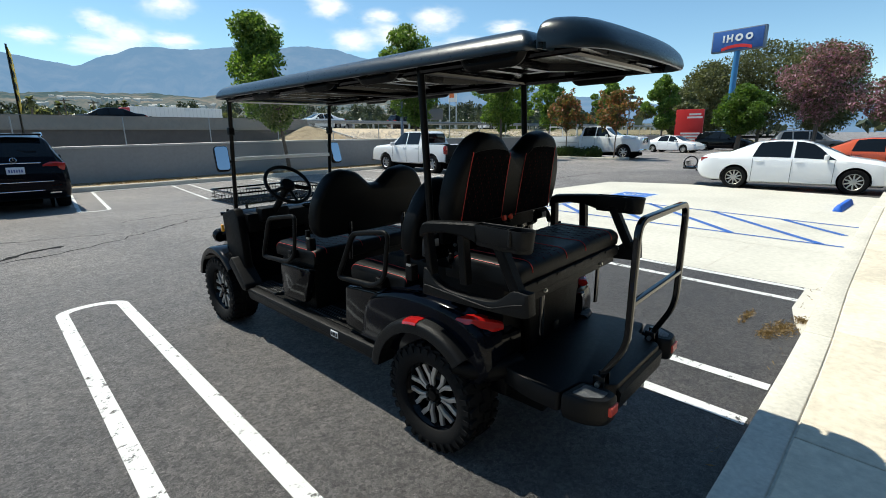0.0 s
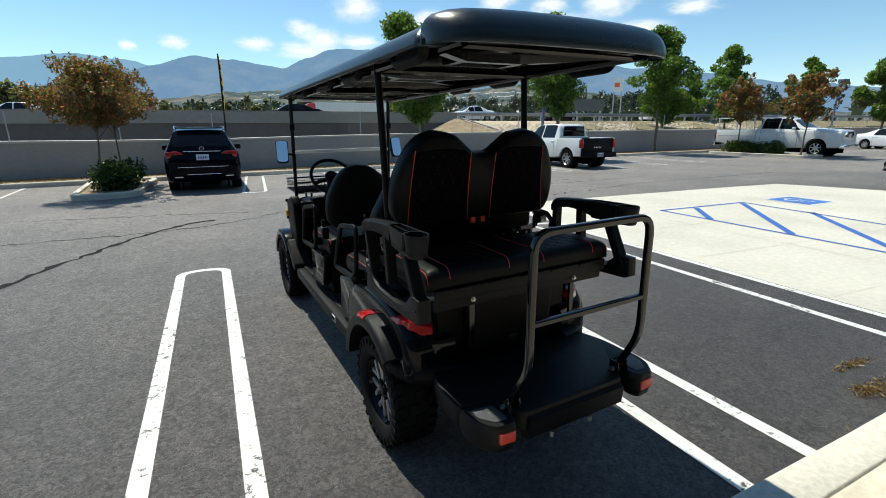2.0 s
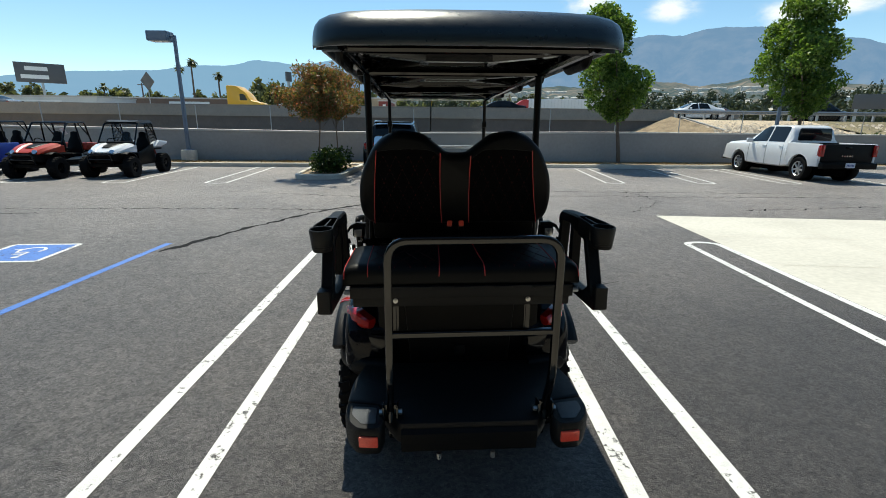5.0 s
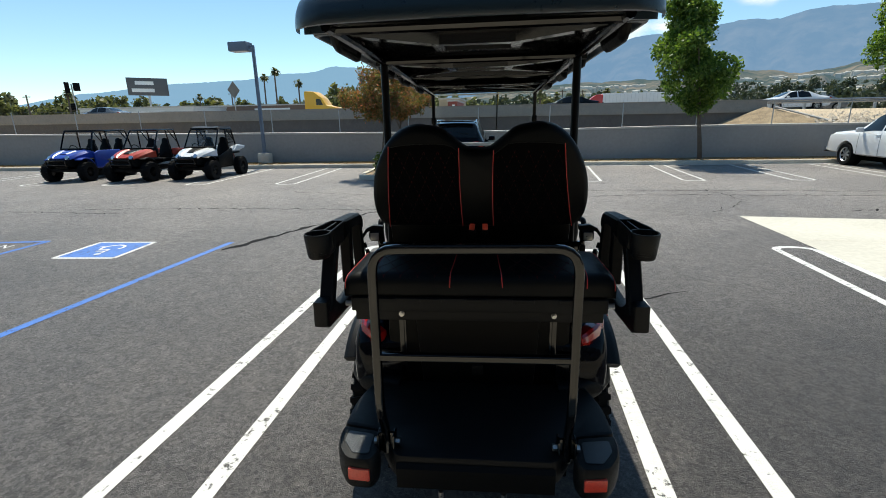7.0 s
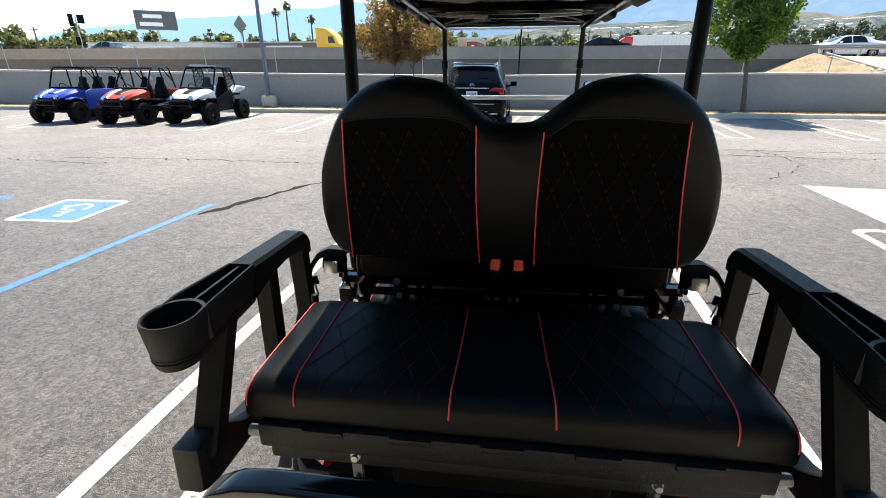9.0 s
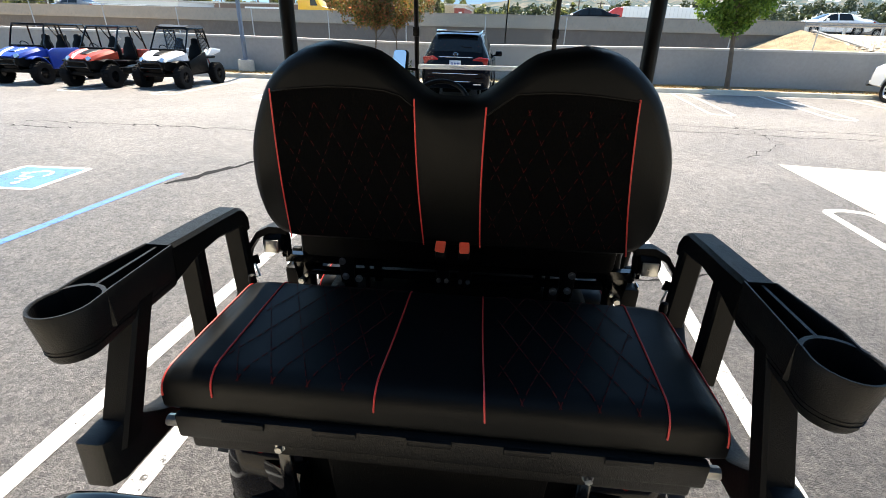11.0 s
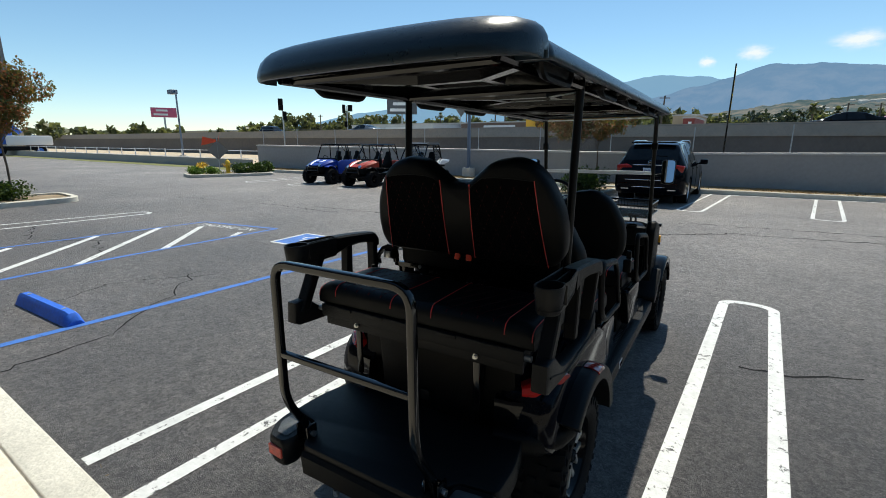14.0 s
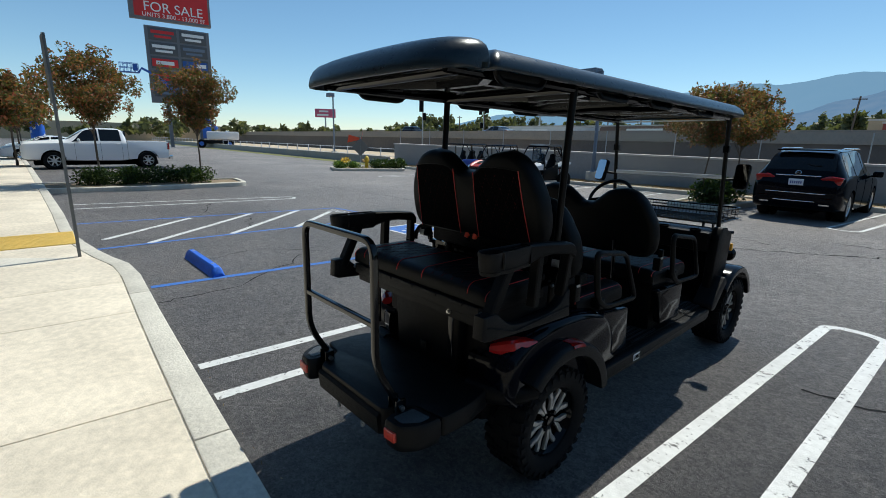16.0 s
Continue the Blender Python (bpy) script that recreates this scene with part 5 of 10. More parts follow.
# footrest platform: a centre box and two end blocks, with slots for the grab bar
bm = B()
ol = [(-0.455, -0.36), (0.455, -0.36), (0.500, -0.52), (0.503, -0.675), (0.355, -0.700), (0.302, -0.80), (0.27, -0.835), (-0.27, -0.835), (-0.302, -0.80), (-0.355, -0.700), (-0.503, -0.675), (-0.500, -0.52)]
prism(bm, rounded(ol, [0.02, 0.02, 0.05, 0.02, 0.02, 0.02, 0.02, 0.02, 0.02, 0.02, 0.02, 0.05], 3)[::-1], 0.462, 0.558, "xy", 0.013)
step = part("footrest", bm, M["plastic_grey"], cart, "black moulded footrest platform")
bm = B()
loft(bm, [[(x, -0.838, 0.535), (x, -0.852, 0.520), (x, -0.846, 0.440), (x, -0.80, 0.420), (x, -0.79, 0.46)] for x in (-0.27, 0.27)])
part("kick_plate", bm, M["plastic"], step)
for x in (-0.12, 0.10):
    bm = B()
    cyl(bm, (x, -0.82, 0.41), (x, -0.82, 0.385), 0.010, seg=8)
    part("stud_bolt", bm, M["bolt"], step)
for sx in (1, -1):
    ol = [(sx * x, y) for x, y in ((0.360, -0.708), (0.503, -0.684), (0.503, -0.74), (0.490, -0.80), (0.440, -0.868), (0.350, -0.872), (0.332, -0.82))]
    ol = rounded(ol, [0.015, 0.012, 0.02, 0.03, 0.03, 0.02, 0.015], 4)
    bm = B()

    def ring(k, z):
        cx = sx * 0.415
        return [(cx + (x - cx) * k, -0.78 + (y + 0.78) * k, z) for x, y in ol]
    loft(bm, [ring(0.80, 0.440), ring(0.93, 0.450), ring(1.0, 0.480), ring(1.0, 0.535), ring(0.97, 0.552), ring(0.90, 0.561)])
    block = part("step_end_block", bm, M["plastic_grey"], step, "black end block of the footrest", angle=50)
    bm = B()
    prism(bm, rounded([(sx * 0.358, 0.484), (sx * 0.432, 0.490), (sx * 0.432, 0.534), (sx * 0.358, 0.530)], 0.006), -0.862, -0.877, "xz", 0.003)
    part("reflector", bm, M["reflector"], step, "red rear reflector")
    bm = B()
    prism(bm, rounded([(sx * 0.372, -0.735), (sx * 0.470, -0.720), (sx * 0.470, -0.775), (sx * 0.425, -0.835), (sx * 0.368, -0.835)], 0.012)[::sx], 0.5605, 0.5635, "xy", 0.001)
    part("grip_pad", bm, M["grip"], block, "grey ribbed grip patch")
    bm = B()
    box(bm, (sx * 0.30, -0.50, 0.450), (0.05, 0.5, 0.04), 0.006)
    part("step_arm", bm, M["tube"], cart)

# rear body: centre panel, corners, tail lights
bm = B()
prism(bm, rounded([(-0.235, 0.50), (0.235, 0.50), (0.27, 0.93), (-0.27, 0.93)], 0.02), -0.375, -0.305, "xz", 0.010)
panel = part("rear_panel", bm, M["plastic"], cart, "matt black rear access panel")
bm = B()
for x in (-0.12, 0.12):
    box(bm, (x, -0.38, 0.87), (0.11, 0.012, 0.014), 0.003)
pieces("panel_slot", bm, M["cloth"], panel)
bm = B()
prism(bm, rounded([(-0.024, -0.024), (0.024, -0.024), (0.024, 0.024), (-0.024, 0.024)], 0.012), -0.376, -0.39, "xz", 0.004)
bmesh.ops.translate(bm, vec=(0, 0, 0.628), verts=bm.verts)
part("charging_port", bm, M["plastic_grey"], panel, "small square charging port cover")
bm = B()
box(bm, (0, 0.10, 0.70), (0.80, 0.84, 0.50), 0.03)
box(bm, (0, -0.315, 0.45), (0.86, 0.10, 0.16), 0.02)
part("rear_housing", bm, M["plastic"], cart)
bm = B()
for x in (-0.30, -0.24, 0.24, 0.30, -0.36):
    cyl(bm, (x, -0.365, 0.50), (x, -0.386, 0.50), 0.009, seg=8)
pieces("chassis_bolt", bm, M["bolt"], cart, "bright zinc bolt")


def fender_strip(bm, sx, y0, z0, r0, r1, a0, a1, x_in, x_out, n=14, drop=0.02):
    """A band bowed over a wheel, from angle a0 to a1 (0: ahead, 90: top)."""
    rings = []
    for i in range(n + 1):
        a = radians(a0 + (a1 - a0) * i / n)
        c, s = math.cos(a), math.sin(a)
        rings.append([(sx * x_in, y0 + r1 * c, z0 + r1 * s), (sx * (x_out - 0.03), y0 + r1 * c, z0 + r1 * s), (sx * (x_out - 0.006), y0 + (r1 - drop * 0.4) * c, z0 + (r1 - drop * 0.4) * s),
                      (sx * x_out, y0 + (r1 - drop) * c, z0 + (r1 - drop) * s), (sx * (x_out - 0.004), y0 + r0 * c, z0 + r0 * s), (sx * x_in, y0 + r0 * c, z0 + r0 * s)])
    return loft(bm, rings)


for sx in (1, -1):
    # glossy rear quarter
    bm = B()
    side = smooth_line([(0.62, 0.50), (0.60, 0.63), (0.50, 0.75), (0.30, 0.815), (0.05, 0.83), (-0.18, 0.805), (-0.30, 0.74), (-0.345, 0.65), (-0.35, 0.52)], 4)
    rings = []
    cyq, czq = 0.12, 0.50
    for x, k in ((0.34, 1.0), (0.50, 0.995), (0.545, 0.96), (0.565, 0.90), (0.57, 0.84)):
        rings.append([(sx * x, cyq + (y - cyq) * k, czq + (z - czq) * k) for y, z in side] + [(sx * x, -0.30 * k + cyq * (1 - k), 0.46), (sx * x, 0.60, 0.46)])
    loft(bm, rings)
    quarter = part("rear_quarter", bm, M["gloss_navy"], cart, "gloss midnight rear body quarter", angle=45)
    # plastic flare
    bm = B()
    fender_strip(bm, sx, 0.035, 0.325, 0.325, 0.392, 8, 136, 0.50, 0.645)
    flare = part("rear_flare", bm, M["plastic_grey"], cart, "black plastic wheel arch flare", angle=50)
    bm = B()
    fender_strip(bm, sx, 0.035, 0.325, 0.37, 0.3955, 74, 89, 0.575, 0.648, 5)
    part("flare_reflector", bm, M["lens_red"], flare, "red marker on the wheel arch")
    # tail light, gloss corner and matt bumper roll, bent round the rear corner
    def wrap(rows, bulge, deep=0.04):
        pts = [Vector((x, y)) for x, y, _, _ in rows]
        rings = []
        for k, (x, y, lo, hi) in enumerate(rows):
            d = (pts[min(k + 1, len(pts) - 1)] - pts[max(k - 1, 0)]).normalized()
            nrm = Vector((-d.y, d.x))
            if nrm.dot(Vector((1, -0.6))) < 0:
                nrm = -nrm
            ins, mid, out = Vector((x, y)) - nrm * deep, Vector((x, y)) + nrm * bulge * 0.6, Vector((x, y)) + nrm * bulge
            zz = lo + (hi - lo) * 0.45
            rings.append([(sx * p.x, p.y, z) for p, z in ((ins, lo), (Vector((x, y)), lo), (mid, lo + (hi - lo) * 0.15), (out, zz), (mid, lo + (hi - lo) * 0.85), (Vector((x, y)), hi), (ins, hi))])
        return loft(B(), rings)
    lamp = part("tail_light", wrap([(0.555, -0.158, 0.762, 0.776), (0.546, -0.202, 0.732, 0.790), (0.513, -0.268, 0.710, 0.790), (0.470, -0.312, 0.712, 0.778), (0.432, -0.334, 0.722, 0.762)], 0.020), M["lens_red"], cart, "glossy red tail light", angle=25)
    part("rear_corner", wrap([(0.566, -0.10, 0.60, 0.69), (0.556, -0.19, 0.585, 0.690), (0.518, -0.27, 0.58, 0.688), (0.455, -0.325, 0.58, 0.69), (0.385, -0.355, 0.582, 0.695), (0.33, -0.368, 0.585, 0.70)], 0.010), M["gloss_black"], cart, "gloss black rear corner moulding", angle=25)
    part("bumper_roll", wrap([(0.595, -0.17, 0.49, 0.565), (0.575, -0.25, 0.485, 0.57), (0.52, -0.325, 0.48, 0.572), (0.44, -0.375, 0.48, 0.575), (0.34, -0.395, 0.485, 0.575)], 0.022, 0.06), M["plastic"], cart, "matt black rounded bumper corner", angle=60)
    # door-like side panels of both seat boxes, and the sill
    for (ya, yb, yc_, yd) in ((0.55, 1.02, 1.00, 0.62), (1.27, 1.66, 1.70, 1.30)):
        bm = B()
        if ya < 1:
            poly = [(0.50, 0.445), (0.765, 0.465), (0.745, 0.735), (0.44, 0.76), (0.46, 0.6)]
        else:
            poly = [(1.222, 0.495), (1.526, 0.478), (1.53, 0.735), (1.13, 0.755)]
        prism(bm, rounded(poly, 0.035), sx * 0.50, sx * 0.557, "yz", 0.016)
        part("seat_box_panel", bm, M["gloss_black"], cart, "gloss black side panel below the seat")
    bm = B()
    prism(bm, rounded([(0.42, 0.345), (2.02, 0.345), (2.06, 0.42), (2.0, 0.430), (0.45, 0.430)], 0.02), sx * 0.50, sx * 0.592, "yz", 0.012)
    sill = part("sill", bm, M["plastic_grey"], cart, "charcoal sill along the footwell")
    bm = B()
    box(bm, (sx * 0.5935, 0.84, 0.395), (0.004, 0.075, 0.044), 0.0015)
    lab = part("sill_badge", bm, M["white_plastic"], sill, "small white badge with dark marks")
    bm = B()
    for i in range(4):
        box(bm, (sx * 0.5965, 0.815 + 0.0165 * i, 0.395), (0.002, 0.010, 0.026))
    tagged(part("badge_print", bm, M["cloth"], lab), kind="stuff")
    # hip restraints
    for yb, loop in ((0.47, [(0.622, 1.077), (0.312, 1.125), (0.36, 0.86), (0.45, 0.797), (0.794, 0.780)]), (1.42, [(1.607, 1.048), (1.245, 1.107), (1.30, 0.83), (1.40, 0.762), (1.755, 0.744)])):
        bm = B()
        loop = rounded(loop, 0.05, 5)
        tube(bm, [(sx * 0.562, y, z) for y, z in loop], 0.0135, 10, closed=True, flat=1.3)
        box(bm, (sx * 0.53, yb - 0.05, 0.82), (0.06, 0.05, 0.06), 0.008)
        part("hip_restraint", bm, M["plastic"], cart, "black looped hip restraint", angle=60)
        bm = B()
        box(bm, (sx * 0.535, yb - 0.30, 0.93), (0.05, 0.05, 0.085), 0.010)
        box(bm, (sx * 0.535, yb - 0.27, 0.99), (0.03, 0.02, 0.06), 0.004)
        reel = part("belt_reel", bm, M["plastic"], cart)
        bm = B()
        box(bm, (sx * 0.556, yb - 0.30, 0.965), (0.006, 0.032, 0.028), 0.003)
        part("reel_plate", bm, M["bolt"], reel, "bright steel belt plate")

# floor, frame and seat boxes
bm = B()
box(bm, (0, 1.28, 0.42), (1.06, 1.90, 0.035), 0.006)
floor_part = part("floor", bm, M["plastic"], cart, "black ribbed floor mat")
bm = B()
for i in range(40):
    for j in range(5):
        for sx in (1, -1):
            for yb in (1.72, 0.93):
                x, y = sx * (0.51 - 0.034 * j), yb + 0.0125 * (i if i < 28 else 0)
                if (i + j) % 2 == 0:
                    box(bm, (x, y, 0.4385), (0.028, 0.007, 0.003), rot=(0, 0, 40 if j % 2 else -40))
tagged(part("tread_pattern", bm, M["grip"], floor_part, smooth=False), kind="stuff")
bm = B()
box(bm, (0, 1.1, 0.34), (0.62, 3.2, 0.10), 0.012)
box(bm, (0, 0.0, 0.30), (0.96, 0.10, 0.10), 0.02)
box(bm, (0, 2.55, 0.30), (0.96, 0.08, 0.08), 0.02)
part("chassis", bm, M["plastic"], cart)
for yb in (0.52, 1.44):
    bm = B()
    box(bm, (0, yb - 0.04, 0.60), (0.98, 0.42, 0.34), 0.03)
    part("seat_box", bm, M["plastic"], cart)
bench_cushion("middle_cushion", 0.25, 0.745, 0.775, 0.878, 0.505, cart, "black quilted middle seat cushion with red piping", 1)
bench_cushion("front_cushion", 1.14, 1.66, 0.770, 0.872, 0.505, cart, "black quilted front seat cushion with red piping", 1)
bench_back("middle_backrest", pose(0, 0.250, 0.965, 8, 0, 0), 1.02, 0.435, 0.11, ((-0.40, -0.42), (-0.08, -0.08), (0.08, 0.08), (0.40, 0.42)), cart, "black double backrest of the middle bench")
bench_back("front_backrest", pose(0, 1.150, 0.955, 8, 0, 0), 1.02, 0.445, 0.11, ((-0.40, -0.42), (-0.08, -0.08), (0.08, 0.08), (0.40, 0.42)), cart, "black double backrest of the front bench")
bm = B()
for yb in (0.16, 1.08):
    for sx in (1, -1):
        tube(bm, [(sx * 0.25, yb, 0.78), (sx * 0.25, yb - 0.02, 1.05)], 0.014, 8)
pieces("backrest_stay", bm, M["tube"], cart)

# front cowl, dash, fenders, basket
bm = B()
rings = []
for y, hw, zt, zb in ((2.20, 0.49, 1.00, 0.40), (2.30, 0.495, 1.03, 0.38), (2.44, 0.48, 1.01, 0.36), (2.62, 0.43, 0.94, 0.36), (2.86, 0.39, 0.82, 0.38), (3.02, 0.34, 0.66, 0.40), (3.06, 0.30, 0.56, 0.42)):
    rings.append([(x, y, z) for x, z in rounded([(-hw, zb), (hw, zb), (hw * 1.0, zt - 0.04), (hw * 0.86, zt), (-hw * 0.86, zt), (-hw, zt - 0.04)], 0.06, 4)])
loft(bm, rings)
part("front_cowl", bm, M["gloss_black"], cart, "gloss black front cowl", angle=40)
bm = B()
box(bm, (0, 2.18, 0.93), (0.96, 0.10, 0.16), 0.03)
box(bm, (-0.255, 2.13, 0.99), (0.26, 0.12, 0.12), 0.03)
dash = part("dashboard", bm, M["plastic"], cart)
bm = B()
for x in (0.10, 0.36):
    lathe(bm, [(0.0, 0), (0.042, 0.0), (0.046, 0.01), (0.040, 0.012), (0.036, -0.02), (0.0, -0.02)], pose(x, 2.16, 1.012), 16)
part("dash_cup_well", bm, M["cloth"], dash)
for sx in (1, -1):
    bm = B()
    prism(bm, rounded([(2.13, 0.415), (2.24, 0.40), (2.44, 0.72), (2.47, 0.98), (2.40, 1.01), (2.23, 1.055), (2.17, 0.98), (2.15, 0.78)], 0.03), sx * 0.47, sx * 0.545, "yz", 0.014)
    cheek = part("cowl_cheek", bm, M["plastic"], cart, "black scuff panel beside the footwell")
    bm = B()
    box(bm, (sx * 0.550, 2.475, 0.862), (0.02, 0.03, 0.06), 0.006)
    part("side_marker", bm, M["amber"], cheek, "amber side marker")
    bm = B()
    fender_strip(bm, sx, 2.57, 0.30, 0.335, 0.39, 15, 140, 0.36, 0.625)
    ff = part("front_fender", bm, M["gloss_black"], cart, "black front wheel arch", angle=50)
    bm = B()
    prism(bm, rounded([(2.30, 0.60), (2.24, 0.66), (2.03, 0.46), (2.03, 0.41), (2.10, 0.41)], 0.02), sx * 0.46, sx * 0.612, "yz", 0.010)
    part("fender_lip", bm, M["plastic_grey"], ff)
    bm = B()
    lathe(bm, [(0.0, 0.0), (0.055, 0.0), (0.065, 0.02), (0.06, 0.06), (0.0, 0.075)], pose(sx * 0.40, 2.90, 0.70, -75, 0, 0), 20)
    part("headlight", bm, M["gloss_black"], cart, "round headlight")
    # roll hoops that carry the basket and front posts
    bm = B()
    tube(bm, [(sx * 0.50, 2.44, 1.02), (sx * 0.505, 2.455, 0.82), (sx * 0.515, 2.50, 0.64)], 0.013, 8)
    for z, yy in ((0.985, 2.448), (0.82, 2.457)):
        cyl(bm, (sx * 0.50, yy, z), (sx * 0.555, yy + 0.02, z), 0.014, seg=8)
    part("post_stay", bm, M["tube"], cart)
bm = B()
bx, by0, by1, bz = 0.458, 2.37, 2.86, 1.055
for z in (bz, bz + 0.098):
    tube(bm, [(-bx, by0, z), (bx, by0, z), (bx, by1, z), (-bx, by1, z), (-bx, by0, z)], 0.008, 6)
for sx in (1, -1):
    tube(bm, [(sx * 0.28, 2.55, 0.98), (sx * 0.28, 2.55, bz)], 0.012, 6)
    tube(bm, [(sx * 0.28, 2.80, 0.84), (sx * 0.28, 2.80, bz)], 0.012, 6)
basket = part("front_basket", bm, M["tube"], cart, "black wire cargo basket")
bm = B()
for i in range(1, 30):
    x = -bx + 2 * bx * i / 30
    tube(bm, [(x, by0, bz + 0.095), (x, by0, bz), (x, by1, bz), (x, by1, bz + 0.095)], 0.0022, 4)
for i in range(1, 16):
    y = by0 + (by1 - by0) * i / 16
    tube(bm, [(-bx, y, bz + 0.095), (-bx, y, bz), (bx, y, bz), (bx, y, bz + 0.095)], 0.0022, 4)
for z in (0.033, 0.066):
    tube(bm, [(-bx, by0, bz + z), (bx, by0, bz + z), (bx, by1, bz + z), (-bx, by1, bz + z), (-bx, by0, bz + z)], 0.0022, 4)
pieces("basket_wire", bm, M["tube"], basket, smooth=False)
bm = B()
box(bm, (-0.16, 2.62, bz + 0.098), (0.12, 0.06, 0.012), 0.004)
part("basket_plate", bm, M["plastic_grey"], basket)

# steering
bm = B()
sw = pose(-0.252, 1.84, 1.250, 46, 0, 0)
tube(bm, [sw @ Vector((0.178 * math.cos(a), 0.178 * math.sin(a), 0)) for a in (2 * math.pi * i / 40 for i in range(40))], 0.0145, 10, closed=True)
wheel = part("steering_wheel", bm, M["plastic"], cart, "black three-spoke steering wheel", angle=60)
bm = B()
lathe(bm, [(0.0, 0.012), (0.05, 0.010), (0.062, -0.005), (0.05, -0.04), (0.0, -0.05)], sw, 20)
for a in (200, 340, 90 + 180):
    q = radians(a)
    tube(bm, [sw @ Vector((0.05 * math.cos(q), 0.05 * math.sin(q), -0.012)), sw @ Vector((0.172 * math.cos(q), 0.172 * math.sin(q), 0))], 0.013, 8, flat=1.6)
part("hub", bm, M["plastic"], wheel)
bm = B()
tube(bm, [sw @ Vector((0, 0, -0.03)), (-0.252, 2.12, 0.99)], 0.028, 10)
tube(bm, [(-0.245, 1.96, 1.14), (-0.36, 1.93, 1.16)], 0.008, 6)
tube(bm, [(-0.245, 1.96, 1.14), (-0.13, 1.93, 1.16)], 0.008, 6)
part("column", bm, M["plastic"], wheel)


def cart_wheel(x, y, sx, r=0.292, w=0.235, steer=0.0):
    """An off-road tyre on a black and machined star rim."""
    wm = pose(x, y, r, 0, sx * 90, steer * 0)
    bm = B()
    h = w / 2
    prof = [(0.185, -h * 0.80), (0.20, -h * 0.92), (0.235, -h), (r - 0.035, -h * 0.98), (r - 0.014, -h * 0.86), (r - 0.010, -h * 0.5), (r - 0.009, 0), (r - 0.010, h * 0.5), (r - 0.014, h * 0.86), (r - 0.035, h * 0.98), (0.235, h), (0.20, h * 0.92), (0.185, h * 0.80), (0.175, h * 0.2), (0.175, -h * 0.2)]
    lathe(bm, prof, Matrix(), 48, closed=True)
    bmesh.ops.transform(bm, matrix=wm, verts=bm.verts)
    tyre_holder = thing("wheel", None)
    tyre_holder.parent = cart
    t = part("tyre", bm, M["rubber"], tyre_holder, "chunky off-road tyre")
    bm = B()
    n = 30
    for i in range(n):
        a = 360 * i / n
        for s in (1, -1):
            aa = a + (180 / n if s < 0 else 0)
            box(bm, (r - 0.006, 0, s * h * 0.72), (0.016, 0.034, h * 0.42), rot=(s * 14, 0, 0))
            bmesh.ops.rotate(bm, verts=bm.verts[-8:], cent=(0, 0, 0), matrix=Matrix.Rotation(radians(aa), 3, "Z"))
            bm.verts.ensure_lookup_table()
            box(bm, (r - 0.030, 0, s * h * 0.985), (0.034, 0.026, 0.007))
            bm.verts.ensure_lookup_table()
            bmesh.ops.rotate(bm, verts=bm.verts[-8:], cent=(0, 0, 0), matrix=Matrix.Rotation(radians(aa), 3, "Z"))
            bm.verts.ensure_lookup_table()
            if s > 0:
                box(bm, (r - 0.006, 0, 0.018 * (1 if i % 2 else -1)), (0.014, 0.040, 0.040), rot=(0, 0, 0))
                bm.verts.ensure_lookup_table()
                bmesh.ops.rotate(bm, verts=bm.verts[-8:], cent=(0, 0, 0), matrix=Matrix.Rotation(radians(a), 3, "Z"))
                bm.verts.ensure_lookup_table()
    bmesh.ops.transform(bm, matrix=wm, verts=bm.verts)
    pieces("tread_block", bm, M["rubber"], tyre_holder, smooth=False)
    bm = B()
    lathe(bm, [(0.186, h * 0.78), (0.180, h * 0.62), (0.168, h * 0.5), (0.160, -h * 0.15), (0.002, -h * 0.15), (0.002, -h * 0.3), (0.182, -h * 0.4), (0.186, -h * 0.78)], Matrix(), 40, open_ends=True)
    bmesh.ops.transform(bm, matrix=wm, verts=bm.verts)
    rim = part("rim", bm, M["gloss_black"], tyre_holder, "gloss black rim")
    bm = B()
    for i in range(7):
        a = radians(360 / 7 * i + 10)
        c, s = math.cos(a), math.sin(a)
        for b in (-1, 1):
            p = [(0.050, b * 0.013), (0.095, b * 0.020), (0.135, b * 0.044), (0.158, b * 0.052), (0.165, b * 0.030), (0.140, b * 0.020), (0.115, b * 0.004), (0.06, b * 0.001)]
            prism(bm, [(q * c - e * s, q * s + e * c) for q, e in (p if b > 0 else p[::-1])], h * 0.42, h * 0.58, "xy", 0.002)
    bmesh.ops.transform(bm, matrix=wm, verts=bm.verts)
    pieces("spoke", bm, M["machined"], tyre_holder, "bright machined spoke", angle=25)
    bm = B()
    lathe(bm, [(0.0, h * 0.70), (0.028, h * 0.68), (0.034, h * 0.5), (0.05, h * 0.45), (0.055, h * 0.2), (0.0, h * 0.2)], Matrix(), 20)
    for i in range(4):
        a = radians(90 * i + 45)
        cyl(bm, (0.05 * math.cos(a), 0.05 * math.sin(a), h * 0.4), (0.05 * math.cos(a), 0.05 * math.sin(a), h * 0.66), 0.010, seg=6)
    bmesh.ops.transform(bm, matrix=wm, verts=bm.verts)
    part("hub_cap", bm, M["gloss_black"], tyre_holder)
    return tyre_holder


for sx in (1, -1):
    cart_wheel(sx * 0.495, 0.0, sx)
    cart_wheel(sx * 0.495, 2.57, sx)


